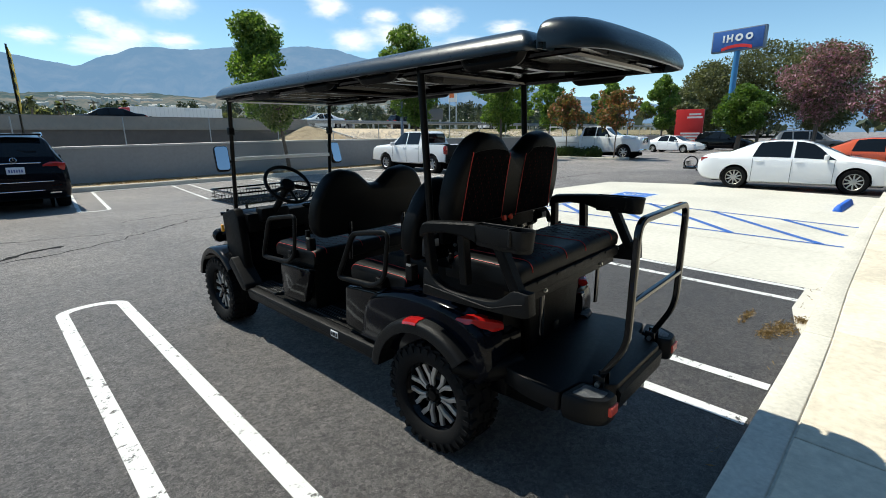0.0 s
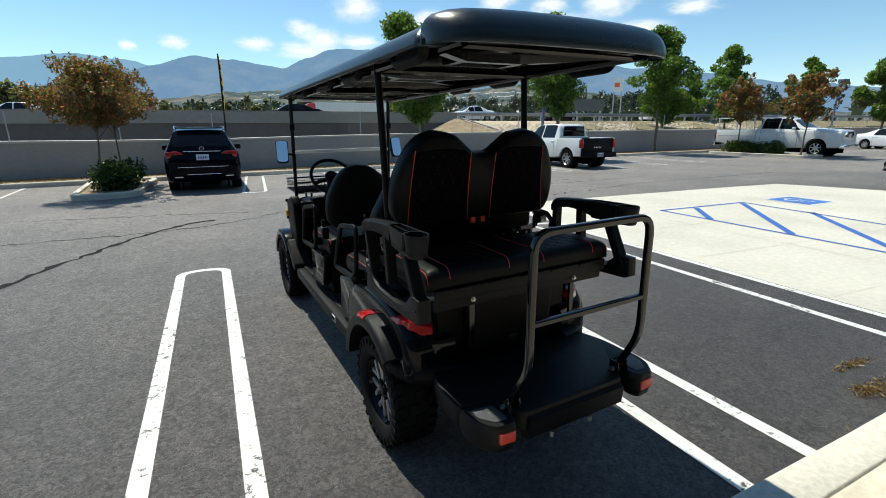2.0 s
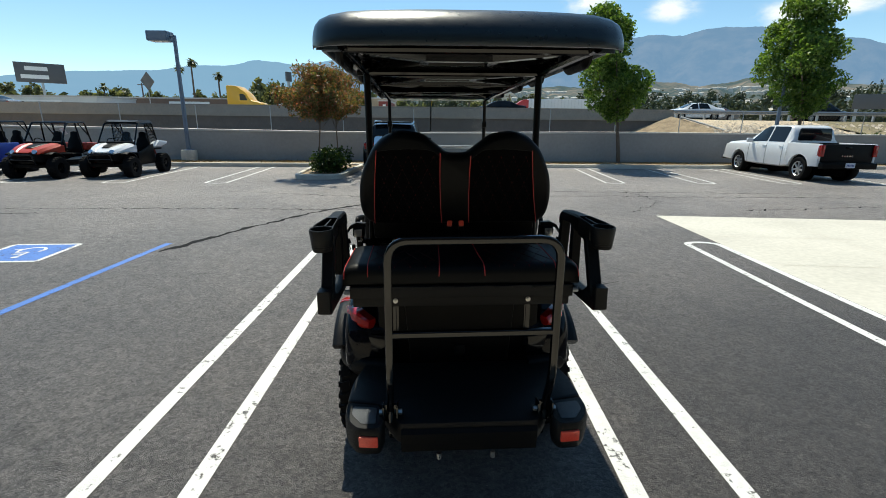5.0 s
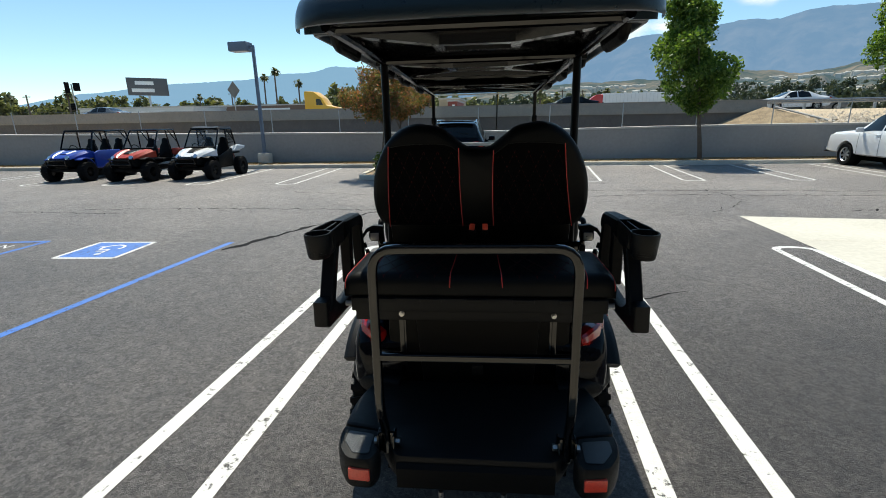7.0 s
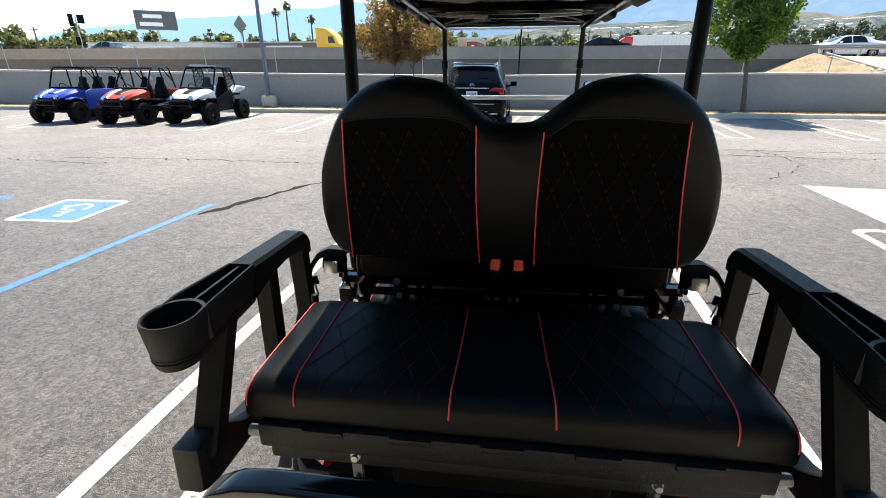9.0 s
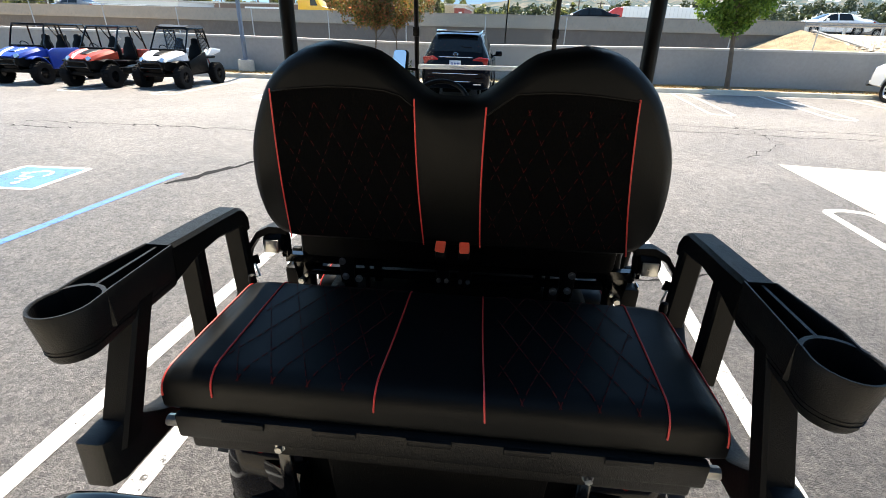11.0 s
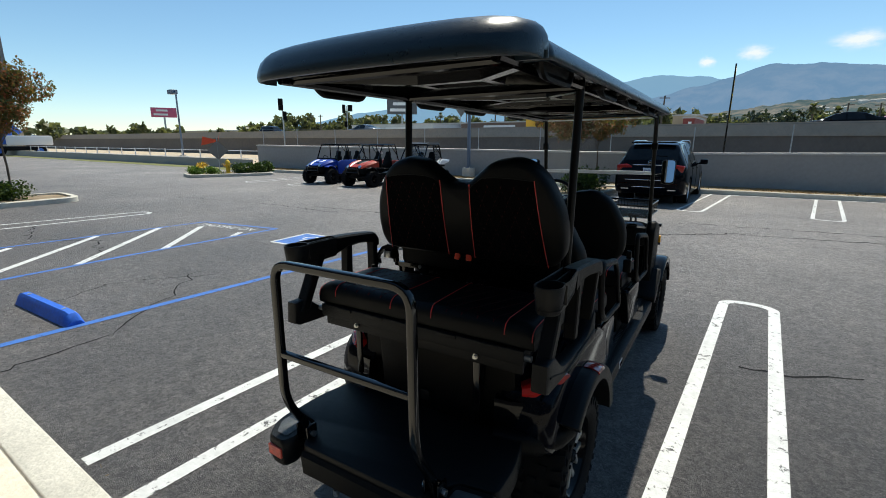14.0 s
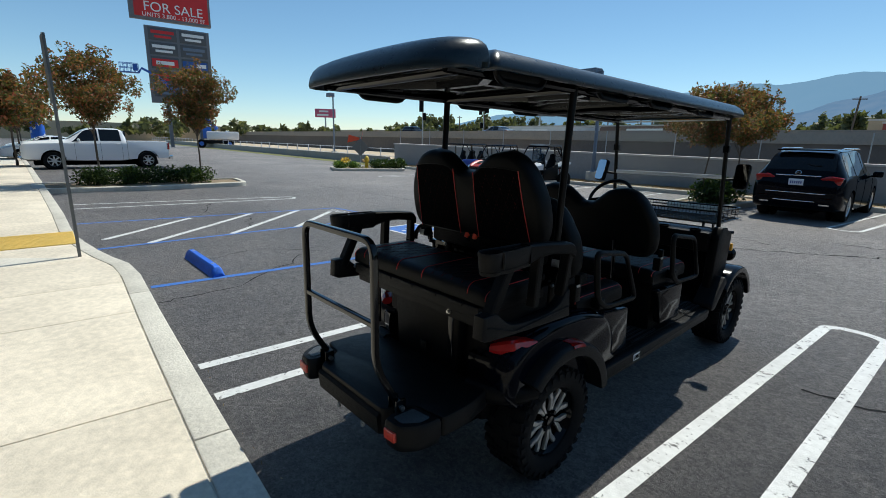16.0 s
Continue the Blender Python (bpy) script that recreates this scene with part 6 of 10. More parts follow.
# the whole cart to its true proportions
LEAN = Matrix.Translation((0, 0, 1.0)) @ Matrix.Rotation(radians(-0.5), 4, "Y") @ Matrix.Translation((0, 0, -1.0))
for o in cart.children_recursive:
    if o.type == "MESH":
        o.data.transform(Matrix.Diagonal((1.010, 1.045, 1.035, 1)))
        if not (o.parent.name.startswith("wheel") or o.parent.parent and o.parent.parent.name.startswith("wheel")):
            o.data.transform(LEAN)      # the body leans a little on its springs


# ---- vehicles ----
def interp(table, y):
    """Values of a table of rows (y, ...) at y, eased between the rows."""
    for a, b in zip(table, table[1:]):
        if a[0] <= y <= b[0]:
            t = (y - a[0]) / (b[0] - a[0])
            return [p + (q - p) * t for p, q in zip(a[1:], b[1:])]
    return list(table[0][1:] if y < table[0][0] else table[-1][1:])


def body_grid(table, n=56, crease=0.05):
    """A car body as a grid of points: rows from rear to front, across from the left sill over the roof to the right sill."""
    y0, y1 = table[0][0], table[-1][0]
    grid = []
    for i in range(n + 1):
        y = y0 + (y1 - y0) * i / n
        dims = [interp(table, y + d) for d in (-0.05, 0.0, 0.05)]
        zl, zb, zt, wl, wb, wt = [sum(c) / 3 for c in zip(*dims)]
        zm = zl + 0.55 * (zb - zl)
        h = zt - zb
        half = [(wl * 0.90, zl), (wl, zl + 0.05), (wb * 0.992, zl + 0.25 * (zb - zl)), (wb, zm), (wb * 0.985, zb - 0.07), (wb * 0.965, zb),
                (wb * 0.955 + (wt - wb * 0.955) * 0.33, zb + h * 0.36), (wb * 0.95 + (wt - wb * 0.95) * 0.72, zb + h * 0.75), (wt + 0.03, zb + h * 0.92), (wt - 0.03, zb + h * 0.985), (wt * 0.55, zt + 0.004), (0.0, zt + 0.012)]
        grid.append([Vector((-x, y, z)) for x, z in half] + [Vector((x, y, z)) for x, z in reversed(half[:-1])])
    return grid


def grid_normals(g):
    out = []
    for i in range(len(g)):
        row = []
        for j in range(len(g[0])):
            du = g[min(i + 1, len(g) - 1)][j] - g[max(i - 1, 0)][j]
            dv = g[i][min(j + 1, len(g[0]) - 1)] - g[i][max(j - 1, 0)]
            n = dv.cross(du)
            row.append(n.normalized() if n.length > 1e-9 else Vector((0, 0, 1)))
        out.append(row)
    return out


def patch(g, nr, rows, cols, off=0.006):
    """A pane laid on the body between rows and columns (floats), lifted off it, with a thickness."""
    def at(gg, u, v):
        i, j = min(int(u), len(gg) - 2), min(int(v), len(gg[0]) - 2)
        a, b = u - i, v - j
        return (gg[i][j] * (1 - a) + gg[i + 1][j] * a) * (1 - b) + (gg[i][j + 1] * (1 - a) + gg[i + 1][j + 1] * a) * b
    bm = B()
    (r00, r01), (r10, r11) = rows       # at the first column, at the last column
    c0, c1 = cols
    nu, nv = 8, 6
    top = []
    for v in range(nv + 1):
        s = v / nv
        ra, rb = r00 + (r10 - r00) * s, r01 + (r11 - r01) * s
        top.append([at(g, ra + (rb - ra) * u / nu, c0 + (c1 - c0) * s) + at(nr, ra + (rb - ra) * u / nu, c0 + (c1 - c0) * s) * off for u in range(nu + 1)])
    vs = [[bm.verts.new(p) for p in r] for r in top]
    for a, b in zip(vs, vs[1:]):
        for i in range(nu):
            bm.faces.new((a[i], a[i + 1], b[i + 1], b[i]))
    return bm


def cut_arches(ob, ys, r, w, z):
    """Cuts the wheel arches out of a body."""
    bm = B()
    for y in ys:
        for sx in (1, -1):
            cyl(bm, (sx * w * 0.62, y, z), (sx * (w + 0.3), y, z), r, seg=28)
    bmesh.ops.recalc_face_normals(bm, faces=bm.faces)
    me = bpy.data.meshes.new("cutter")
    bm.to_mesh(me)
    cutter = new("cutter", me)
    cutter.parent = ob.parent
    mod = ob.modifiers.new("arches", "BOOLEAN")
    mod.operation, mod.object, mod.solver = "DIFFERENCE", cutter, "EXACT"
    bpy.context.view_layer.update()
    out = bpy.data.meshes.new_from_object(ob.evaluated_get(bpy.context.evaluated_depsgraph_get()))
    ob.modifiers.clear()
    ob.data = out
    out.polygons.foreach_set("use_smooth", [True] * len(out.polygons))
    out.set_sharp_from_angle(angle=radians(38))
    bpy.data.objects.remove(cutter)


def road_wheel(parent, x, y, r, w, sx, rim_mat, spokes=10, rim=0.66, tyre_mat=None, chunky=False):
    holder = thing("wheel", None)
    holder.parent = parent
    m = pose(x, y, r, 0, sx * 90, 0)
    h = w / 2
    bm = B()
    lathe(bm, [(r * rim, -h * 0.8), (r * 0.80, -h), (r * 0.95, -h * 0.95), (r, -h * 0.6), (r, h * 0.6), (r * 0.95, h * 0.95), (r * 0.80, h), (r * rim, h * 0.8)], Matrix(), 32, closed=True)
    if chunky:
        for i in range(22):
            for s in (1, -1):
                k = len(bm.verts)
                box(bm, (r + 0.004, 0, s * h * 0.55), (0.022, r * 0.16, h * 0.75), rot=(s * 16, 0, 0))
                bm.verts.ensure_lookup_table()
                bmesh.ops.rotate(bm, verts=bm.verts[k:], cent=(0, 0, 0), matrix=Matrix.Rotation(radians(360 / 22 * (i + (0.5 if s < 0 else 0))), 3, "Z"))
                bm.verts.ensure_lookup_table()
    bmesh.ops.transform(bm, matrix=m, verts=bm.verts)
    part("tyre", bm, M["rubber"], holder)
    bm = B()
    q = r * rim
    lathe(bm, [(q * 1.02, h * 0.80), (q * 0.97, h * 0.70), (q * 0.93, h * 0.40), (q * 0.90, -h * 0.3), (0.01, -h * 0.3)], Matrix(), 32, open_ends=True)
    bmesh.ops.transform(bm, matrix=m, verts=bm.verts)
    hub = part("rim", bm, M["gloss_black"], holder)
    bm = B()
    for i in range(spokes):
        a = 2 * math.pi * i / spokes
        c, s = math.cos(a), math.sin(a)
        wd = 0.5 * q * 2 * math.pi / spokes * 0.30
        prism(bm, [(u * c - v * s, u * s + v * c) for u, v in ((q * 0.12, -wd), (q * 0.95, -wd * 0.8), (q * 0.95, wd * 0.8), (q * 0.12, wd))], h * 0.30, h * 0.66, "xy", 0.004)
    lathe(bm, [(0.0, h * 0.74), (q * 0.20, h * 0.70), (q * 0.24, h * 0.4), (0.0, h * 0.4)], Matrix(), 14)
    lathe(bm, [(q * 0.92, h * 0.62), (q * 1.0, h * 0.82), (q * 1.03, h * 0.78), (q * 0.96, h * 0.50)], Matrix(), 32, closed=True)
    bmesh.ops.transform(bm, matrix=m, verts=bm.verts)
    pieces("spoke", bm, rim_mat, holder)
    return holder


def number_plate(parent, m):
    bm = B()
    box(bm, (0, 0, 0), (0.31, 0.012, 0.155), 0.004)
    bmesh.ops.transform(bm, matrix=m, verts=bm.verts)
    p = part("number_plate", bm, M["plate"], parent, "pale number plate with dark bars")
    bm = B()
    for i in range(6):
        box(bm, (-0.105 + 0.042 * i, -0.0075, -0.005), (0.026, 0.003, 0.062))
    bmesh.ops.transform(bm, matrix=m, verts=bm.verts)
    pieces("plate_bar", bm, M["plate_bar"], p, smooth=False)


def tidy_car(car, g, nr, paint, L, axles, wheel, W, seams, sills=True):
    """Door seams, handles, sills, mirrors and dark underside shared by all cars."""
    y0 = g[0][0].y
    n = len(g) - 1
    row = lambda y: (y - y0) / (g[-1][0].y - y0) * n
    for sx, cols in ((-1, (1, 5)), (1, (len(g[0]) - 6, len(g[0]) - 2))):
        for y in seams:
            i = round(row(y))
            js = range(cols[0], cols[1] + 1)
            bm = B()
            tube(bm, [g[i][j] + nr[i][j] * 0.001 for j in js], 0.005, 5)
            part("door_seam", bm, M["rubber"], car)
        for y in seams[1:]:
            i = round(row(y)) + 2
            j = 4 if sx < 0 else len(g[0]) - 5
            p = g[i][j] + nr[i][j] * 0.004
            bm = B()
            box(bm, p, (0.03, 0.20, 0.03), 0.012)
            part("door_handle", bm, paint, car)
        i = round(row(seams[0])) - 2
        j = 5 if sx < 0 else len(g[0]) - 6
        p = g[i][j]
        bm = B()
        box(bm, (p.x + sx * 0.13, p.y - 0.02, p.z + 0.10), (0.22, 0.12, 0.16), 0.05, 3)
        box(bm, (p.x + sx * 0.03, p.y, p.z + 0.05), (0.10, 0.05, 0.05), 0.01)
        part("wing_mirror", bm, paint, car)
    bm = B()
    box(bm, (0, 0, 0.28), (W * 0.80, L * 0.86, 0.22), 0.05)
    part("underbody", bm, M["cloth"], car)


SUV = [(-2.41, 0.50, 0.86, 0.94, 0.74, 0.80, 0.70), (-2.36, 0.36, 0.98, 1.08, 0.86, 0.90, 0.72), (-2.24, 0.29, 1.06, 1.34, 0.91, 0.945, 0.68), (-2.02, 0.26, 1.08, 1.66, 0.93, 0.96, 0.62), (-1.6, 0.24, 1.08, 1.73, 0.94, 0.965, 0.61),
       (-0.6, 0.22, 1.06, 1.765, 0.945, 0.965, 0.62), (0.2, 0.22, 1.04, 1.745, 0.945, 0.965, 0.62), (0.62, 0.22, 1.03, 1.63, 0.945, 0.965, 0.60), (1.38, 0.24, 1.02, 1.10, 0.94, 0.955, 0.66), (1.9, 0.26, 0.95, 1.04, 0.93, 0.94, 0.62), (2.25, 0.28, 0.82, 0.93, 0.90, 0.90, 0.58), (2.40, 0.36, 0.70, 0.76, 0.80, 0.80, 0.5)]
SEDAN = [(-2.44, 0.46, 0.74, 0.80, 0.66, 0.72, 0.56), (-2.36, 0.32, 0.84, 0.95, 0.80, 0.84, 0.64), (-2.1, 0.24, 0.90, 1.045, 0.86, 0.895, 0.66), (-1.62, 0.22, 0.92, 1.09, 0.88, 0.905, 0.66), (-0.95, 0.20, 0.92, 1.385, 0.885, 0.91, 0.56), (-0.4, 0.20, 0.91, 1.45, 0.89, 0.91, 0.56), (0.15, 0.20, 0.90, 1.44, 0.89, 0.91, 0.56),
         (0.5, 0.20, 0.89, 1.36, 0.885, 0.91, 0.56), (1.28, 0.21, 0.88, 0.99, 0.88, 0.90, 0.64), (1.9, 0.22, 0.80, 0.90, 0.86, 0.88, 0.60), (2.28, 0.25, 0.66, 0.78, 0.80, 0.82, 0.54), (2.44, 0.32, 0.52, 0.58, 0.66, 0.68, 0.44)]


def estate_car(name, m, table, paint, label, category, wheel, spokes, suv=True, rim=None, side=(), win_rows=(), screen=(), rear=(), lights=True, group=""):
    car = thing(name, m, label, category, group)
    g = body_grid(table)
    nr = grid_normals(g)
    L = table[-1][0] - table[0][0]
    W = max(r[5] for r in table)
    bm = B()
    loft(bm, g, cap=True, close=True)
    body = part("body", bm, paint, car, angle=38)
    r, w, ax = wheel
    cut_arches(body, ax, r * 1.13, W, r + 0.01)
    for y in ax:
        for sx in (1, -1):
            road_wheel(car, sx * (W - w / 2 - 0.012), y, r, w, sx, rim or M["alloy"], spokes)
            bm = B()
            cyl(bm, (sx * W * 0.62, y, r + 0.01), (sx * W * 0.64, y, r + 0.01), r * 1.12, seg=24)
            part("wheel_well", bm, M["cloth"], car)
    row = lambda y: (y - table[0][0]) / L * (len(g) - 1)
    last = len(g[0]) - 1
    for (a0, a1, b0, b1) in win_rows:
        for flip in (0, 1):
            cols = (5.25, 8.1) if not flip else (last - 5.25, last - 8.1)
            bm = patch(g, nr, ((row(a0), row(a1)), (row(b0), row(b1))), cols)
            part("side_window", bm, M["car_glass"], car, "dark side window")
    for nm, (y0, y1) in (("windshield", screen), ("rear_window", rear)):
        bm = patch(g, nr, ((row(y0), row(y1)), (row(y0), row(y1))), (8.3, last - 8.3))
        part(nm, bm, M["car_glass"], car, "dark glass")
    tidy_car(car, g, nr, paint, L, ax, wheel, W, side)
    return car, g, nr, row, last


# dark estate parked against the far kerb
car, g, nr, row, last = estate_car("parked_suv", pose(0.78, 16.62, 0, 0, 0, 1.5), SUV, M["gloss_navy"], "dark blue SUV parked against the far kerb", "car", (0.37, 0.26, (-1.42, 1.48)), 10,
                                   side=(0.95, -0.10, -1.15), win_rows=((-0.05, 0.95, -0.05, 0.40), (-1.10, -0.15, -1.10, -0.15), (-1.95, -1.2, -1.75, -1.2)), screen=(0.55, 1.36), rear=(-2.28, -2.03))
for sx in (1, -1):
    bm = B()
    prism(bm, rounded([(sx * 0.46, 0.96), (sx * 0.86, 0.93), (sx * 0.90, 1.10), (sx * 0.62, 1.14), (sx * 0.47, 1.07)], 0.03), -2.385, -2.20, "xz", 0.012)
    part("tail_light", bm, M["lens_red"], car, "red tail light")
    bm = B()
    tube(bm, [(sx * 0.62, -1.75, 1.70), (sx * 0.63, -1.6, 1.775), (sx * 0.63, 0.2, 1.79), (sx * 0.62, 0.45, 1.70)], 0.017, 8, bend=0.08)
    part("roof_rail", bm, M["chrome"], car, "bright roof rail")
    bm = B()
    box(bm, (sx * 0.62, -2.38, 0.45), (0.22, 0.06, 0.07), 0.03, 3)
    part("exhaust_tip", bm, M["chrome"], car)
    bm = B()
    box(bm, (sx * 0.66, -2.40, 0.60), (0.22, 0.02, 0.04), 0.01)
    part("reflector", bm, M["lens_red"], car)
bm = B()
tube(bm, [(-0.46, -2.345, 1.115), (0.46, -2.345, 1.115)], 0.011, 6)
part("tailgate_trim", bm, M["chrome"], car, "chrome strip on the tailgate")
bm = B()
tube(bm, [(-0.62, -2.415, 0.70), (0.62, -2.415, 0.70)], 0.008, 6)
tube(bm, [(-0.84, -2.375, 0.52), (-0.3, -2.41, 0.50), (0.3, -2.41, 0.50), (0.84, -2.375, 0.52)], 0.010, 6)
part("bumper_trim", bm, M["chrome"], car)
number_plate(car, pose(0, -2.425, 0.96, 0))
bm = B()
lathe(bm, [(0.055, -0.006), (0.06, 0.006), (0.05, 0.008), (0.046, -0.006)], pose(0, -2.34, 1.185, 78), 18, closed=True)
for a in (90, 210, 330):
    box(bm, (0.028 * math.cos(radians(a)), -2.35, 1.185 + 0.028 * math.sin(radians(a))), (0.05, 0.008, 0.008), rot=(0, -a, 0))
part("badge", bm, M["chrome"], car, "small round chrome badge")
bm = B()
tube(bm, [(0.03, -2.18, 1.42), (0.24, -2.235, 1.36), (0.42, -2.24, 1.365)], 0.010, 6)
part("rear_wiper", bm, M["rubber"], car)
bm = B()
box(bm, (0, -2.02, 1.735), (1.16, 0.30, 0.035), 0.014)
part("roof_spoiler", bm, M["gloss_navy"], car)

# white saloon at the edge of the concrete pad
sedan, g, nr, row, last = estate_car("white_sedan", pose(18.05, 3.25, 0, 0, 0, 187), SEDAN, M["white_car"], "pearl white saloon parked beside the concrete pad", "car", (0.335, 0.225, (-1.40, 1.42)), 10, rim=M["machined"],
                                     side=(0.98, -0.02, -0.95), win_rows=((0.03, 1.00, 0.03, 0.42), (-0.98, -0.05, -0.80, -0.05)), screen=(0.42, 1.26), rear=(-1.62, -1.0))
for sx in (1, -1):
    bm = B()
    prism(bm, rounded([(sx * 0.42, 0.80), (sx * 0.80, 0.78), (sx * 0.84, 0.92), (sx * 0.44, 0.93)], 0.03), -2.36, -2.18, "xz", 0.012)
    part("tail_light", bm, M["lens_red"], sedan, "red tail light")
    bm = B()
    prism(bm, rounded([(sx * 0.48, 0.60), (sx * 0.78, 0.62), (sx * 0.82, 0.74), (sx * 0.52, 0.72)], 0.04), 2.08, 2.33, "xz", 0.012)
    part("headlight", bm, M["chrome"], sedan, "clear headlight")
bm = B()
box(bm, (0, -2.72, 0.55), (1.10, 0.40, 0.05), 0.01)
for i in range(7):
    tube(bm, [(-0.52 + 0.173 * i, -2.55, 0.52), (-0.52 + 0.173 * i, -2.90, 0.52), (-0.52 + 0.173 * i, -2.92, 0.72)], 0.012, 6)
tube(bm, [(-0.55, -2.92, 0.72), (0.55, -2.92, 0.72)], 0.012, 6)
box(bm, (0, -2.48, 0.45), (0.08, 0.3, 0.06), 0.01)
lathe(bm, [(0.20, -0.02), (0.22, 0.0), (0.20, 0.02), (0.18, 0.0)], pose(0.3, -2.75, 0.72, 0, 70, 0), 20, closed=True)
part("hitch_rack", bm, M["tube"], sedan, "black hitch rack on the tail")


# pickups: cab and hood as one shell, an open bed behind
def pickup(name, m, label, paint, scale=1.0, cab_top=1.82, bed=(-2.65, -0.95), nose=2.65, axles=(-1.75, 1.55), r=0.39, W=0.93, rim="alloy", dark_gate=False, utility=False, group="", belt=1.16, hood=1.20, bt=1.24):
    truck = thing(name, m, label, "pickup truck", group)
    b0, b1 = bed
    t = [(b1 - 0.02, 0.42, belt, belt + 0.2, W * 0.97, W, 0.66), (b1 + 0.08, 0.40, belt + 0.01, cab_top - 0.08, W * 0.97, W, 0.66), (b1 + 0.30, 0.38, belt + 0.01, cab_top, W * 0.98, W, 0.65), (0.3, 0.38, belt, cab_top, W * 0.98, W, 0.65), (0.60, 0.38, belt, cab_top - 0.12, W * 0.98, W, 0.64),
         (1.22, 0.40, belt - 0.02, hood + 0.05, W * 0.98, W, 0.74), (1.9, 0.42, belt - 0.06, hood, W * 0.98, W, 0.74), (nose - 0.14, 0.44, belt - 0.10, hood - 0.06, W * 0.97, W * 0.98, 0.72), (nose - 0.03, 0.48, belt - 0.16, hood - 0.12, W * 0.94, W * 0.95, 0.68), (nose, 0.52, belt - 0.24, belt - 0.18, W * 0.90, W * 0.90, 0.62)]
    g = body_grid(t)
    nr = grid_normals(g)
    bm = B()
    loft(bm, g, cap=True)
    cab = part("cab", bm, paint, truck, angle=38)
    cut_arches(cab, (axles[1],), r * 1.16, W, r + 0.02)
    row = lambda y: (y - t[0][0]) / (t[-1][0] - t[0][0]) * (len(g) - 1)
    last = len(g[0]) - 1
    mid = (b1 + 1.0) / 2 + 0.05
    for a0, a1, c0, c1 in ((mid + 0.035, 1.10, mid + 0.035, 0.58), (b1 + 0.20, mid - 0.035, b1 + 0.24, mid - 0.035)):
        for flip in (0, 1):
            cols = (5.3, 8.0) if not flip else (last - 5.3, last - 8.0)
            part("side_window", patch(g, nr, ((row(a0), row(a1)), (row(c0), row(c1))), cols), M["car_glass"], truck, "dark side window")
    part("windshield", patch(g, nr, ((row(0.60), row(1.22)), (row(0.60), row(1.22))), (8.3, last - 8.3)), M["car_glass"], truck, "dark glass")
    bm = B()
    prism(bm, rounded([(-0.60, belt + 0.14), (0.60, belt + 0.14), (0.54, cab_top - 0.10), (-0.54, cab_top - 0.10)], 0.06), b1 + 0.02, b1 - 0.045, "xz", 0.01)
    part("rear_window", bm, M["car_glass"], truck, "dark rear glass")
    tidy_car(truck, g, nr, paint, nose - b0, axles, None, W, (1.02, mid, b1 + 0.20))
    # bed
    if not utility:
        for sx in (1, -1):
            bm = B()
            prism(bm, rounded([(b0, 0.52), (b1 - 0.03, 0.46), (b1 - 0.03, bt), (b0, bt)], 0.04), sx * (W - 0.08), sx * W, "yz", 0.02)
            side = part("bed_side", bm, paint, truck)
            cut_arches(side, (axles[0],), r * 1.18, W, r + 0.02)
        bm = B()
        box(bm, (0, (b0 + b1) / 2, 0.62), (2 * W - 0.16, b1 - b0 - 0.06, 0.06))
        box(bm, (0, b1 - 0.05, bt / 2 + 0.3), (2 * W - 0.16, 0.05, bt - 0.62))
        part("bed_floor", bm, M["plastic"], truck)
        bm = B()
        box(bm, (0, b0 + 0.03, (bt + 0.57) / 2), (2 * W - 0.18, 0.07, bt - 0.58), 0.015)
        gate = part("tailgate", bm, M["plastic_grey"] if dark_gate else paint, truck, "dark covered tailgate" if dark_gate else "")
        bm = B()
        box(bm, (0, b0 - 0.01, bt - 0.12), (0.20, 0.02, 0.07), 0.01)
        part("tailgate_handle", bm, M["gloss_black"], gate)
        bm = B()
        for i in range(5):
            box(bm, (-0.16 + 0.08 * i, b0 - 0.012, 0.86), (0.05, 0.01, 0.05))
        pieces("tailgate_mark", bm, M["chrome"], gate)
    else:
        for sx in (1, -1):
            bm = B()
            box(bm, (sx * (W - 0.16), (b0 + b1) / 2, 0.98), (0.34, b1 - b0 - 0.1, 0.72), 0.02)
            part("tool_locker", bm, paint, truck)
            bm = B()
            for y in (b0 + 0.1, (b0 + b1) / 2, b1 - 0.2):
                tube(bm, [(sx * (W - 0.06), y, 1.3), (sx * (W - 0.06), y, 2.0)], 0.025, 6)
            tube(bm, [(sx * (W - 0.06), b0 + 0.05, 2.0), (sx * (W - 0.06), 1.2, 2.0)], 0.03, 6)
            part("ladder_rack", bm, paint, truck)
            bm = B()
            box(bm, (sx * (W + 0.014), (b0 + b1) / 2, 1.0), (0.012, b1 - b0 - 0.3, 0.02))
            part("locker_seam", bm, M["rubber"], truck)
        bm = B()
        box(bm, (0, (b0 + b1) / 2, 0.66), (2 * W - 0.6, b1 - b0 - 0.1, 0.06))
        for y in (b0 + 0.1, (b0 + b1) / 2, b1 - 0.2):
            tube(bm, [(-W + 0.06, y, 2.0), (W - 0.06, y, 2.0)], 0.025, 6)
        part("rack_floor", bm, M["plastic_grey"], truck)
    bm = B()
    box(bm, (0, b0 - 0.10, 0.56), (2 * W - 0.08, 0.18, 0.20), 0.03)
    part("rear_bumper", bm, M["plastic"] if dark_gate else M["chrome"], truck)
    number_plate(truck, pose(0, b0 - 0.20, 0.58))
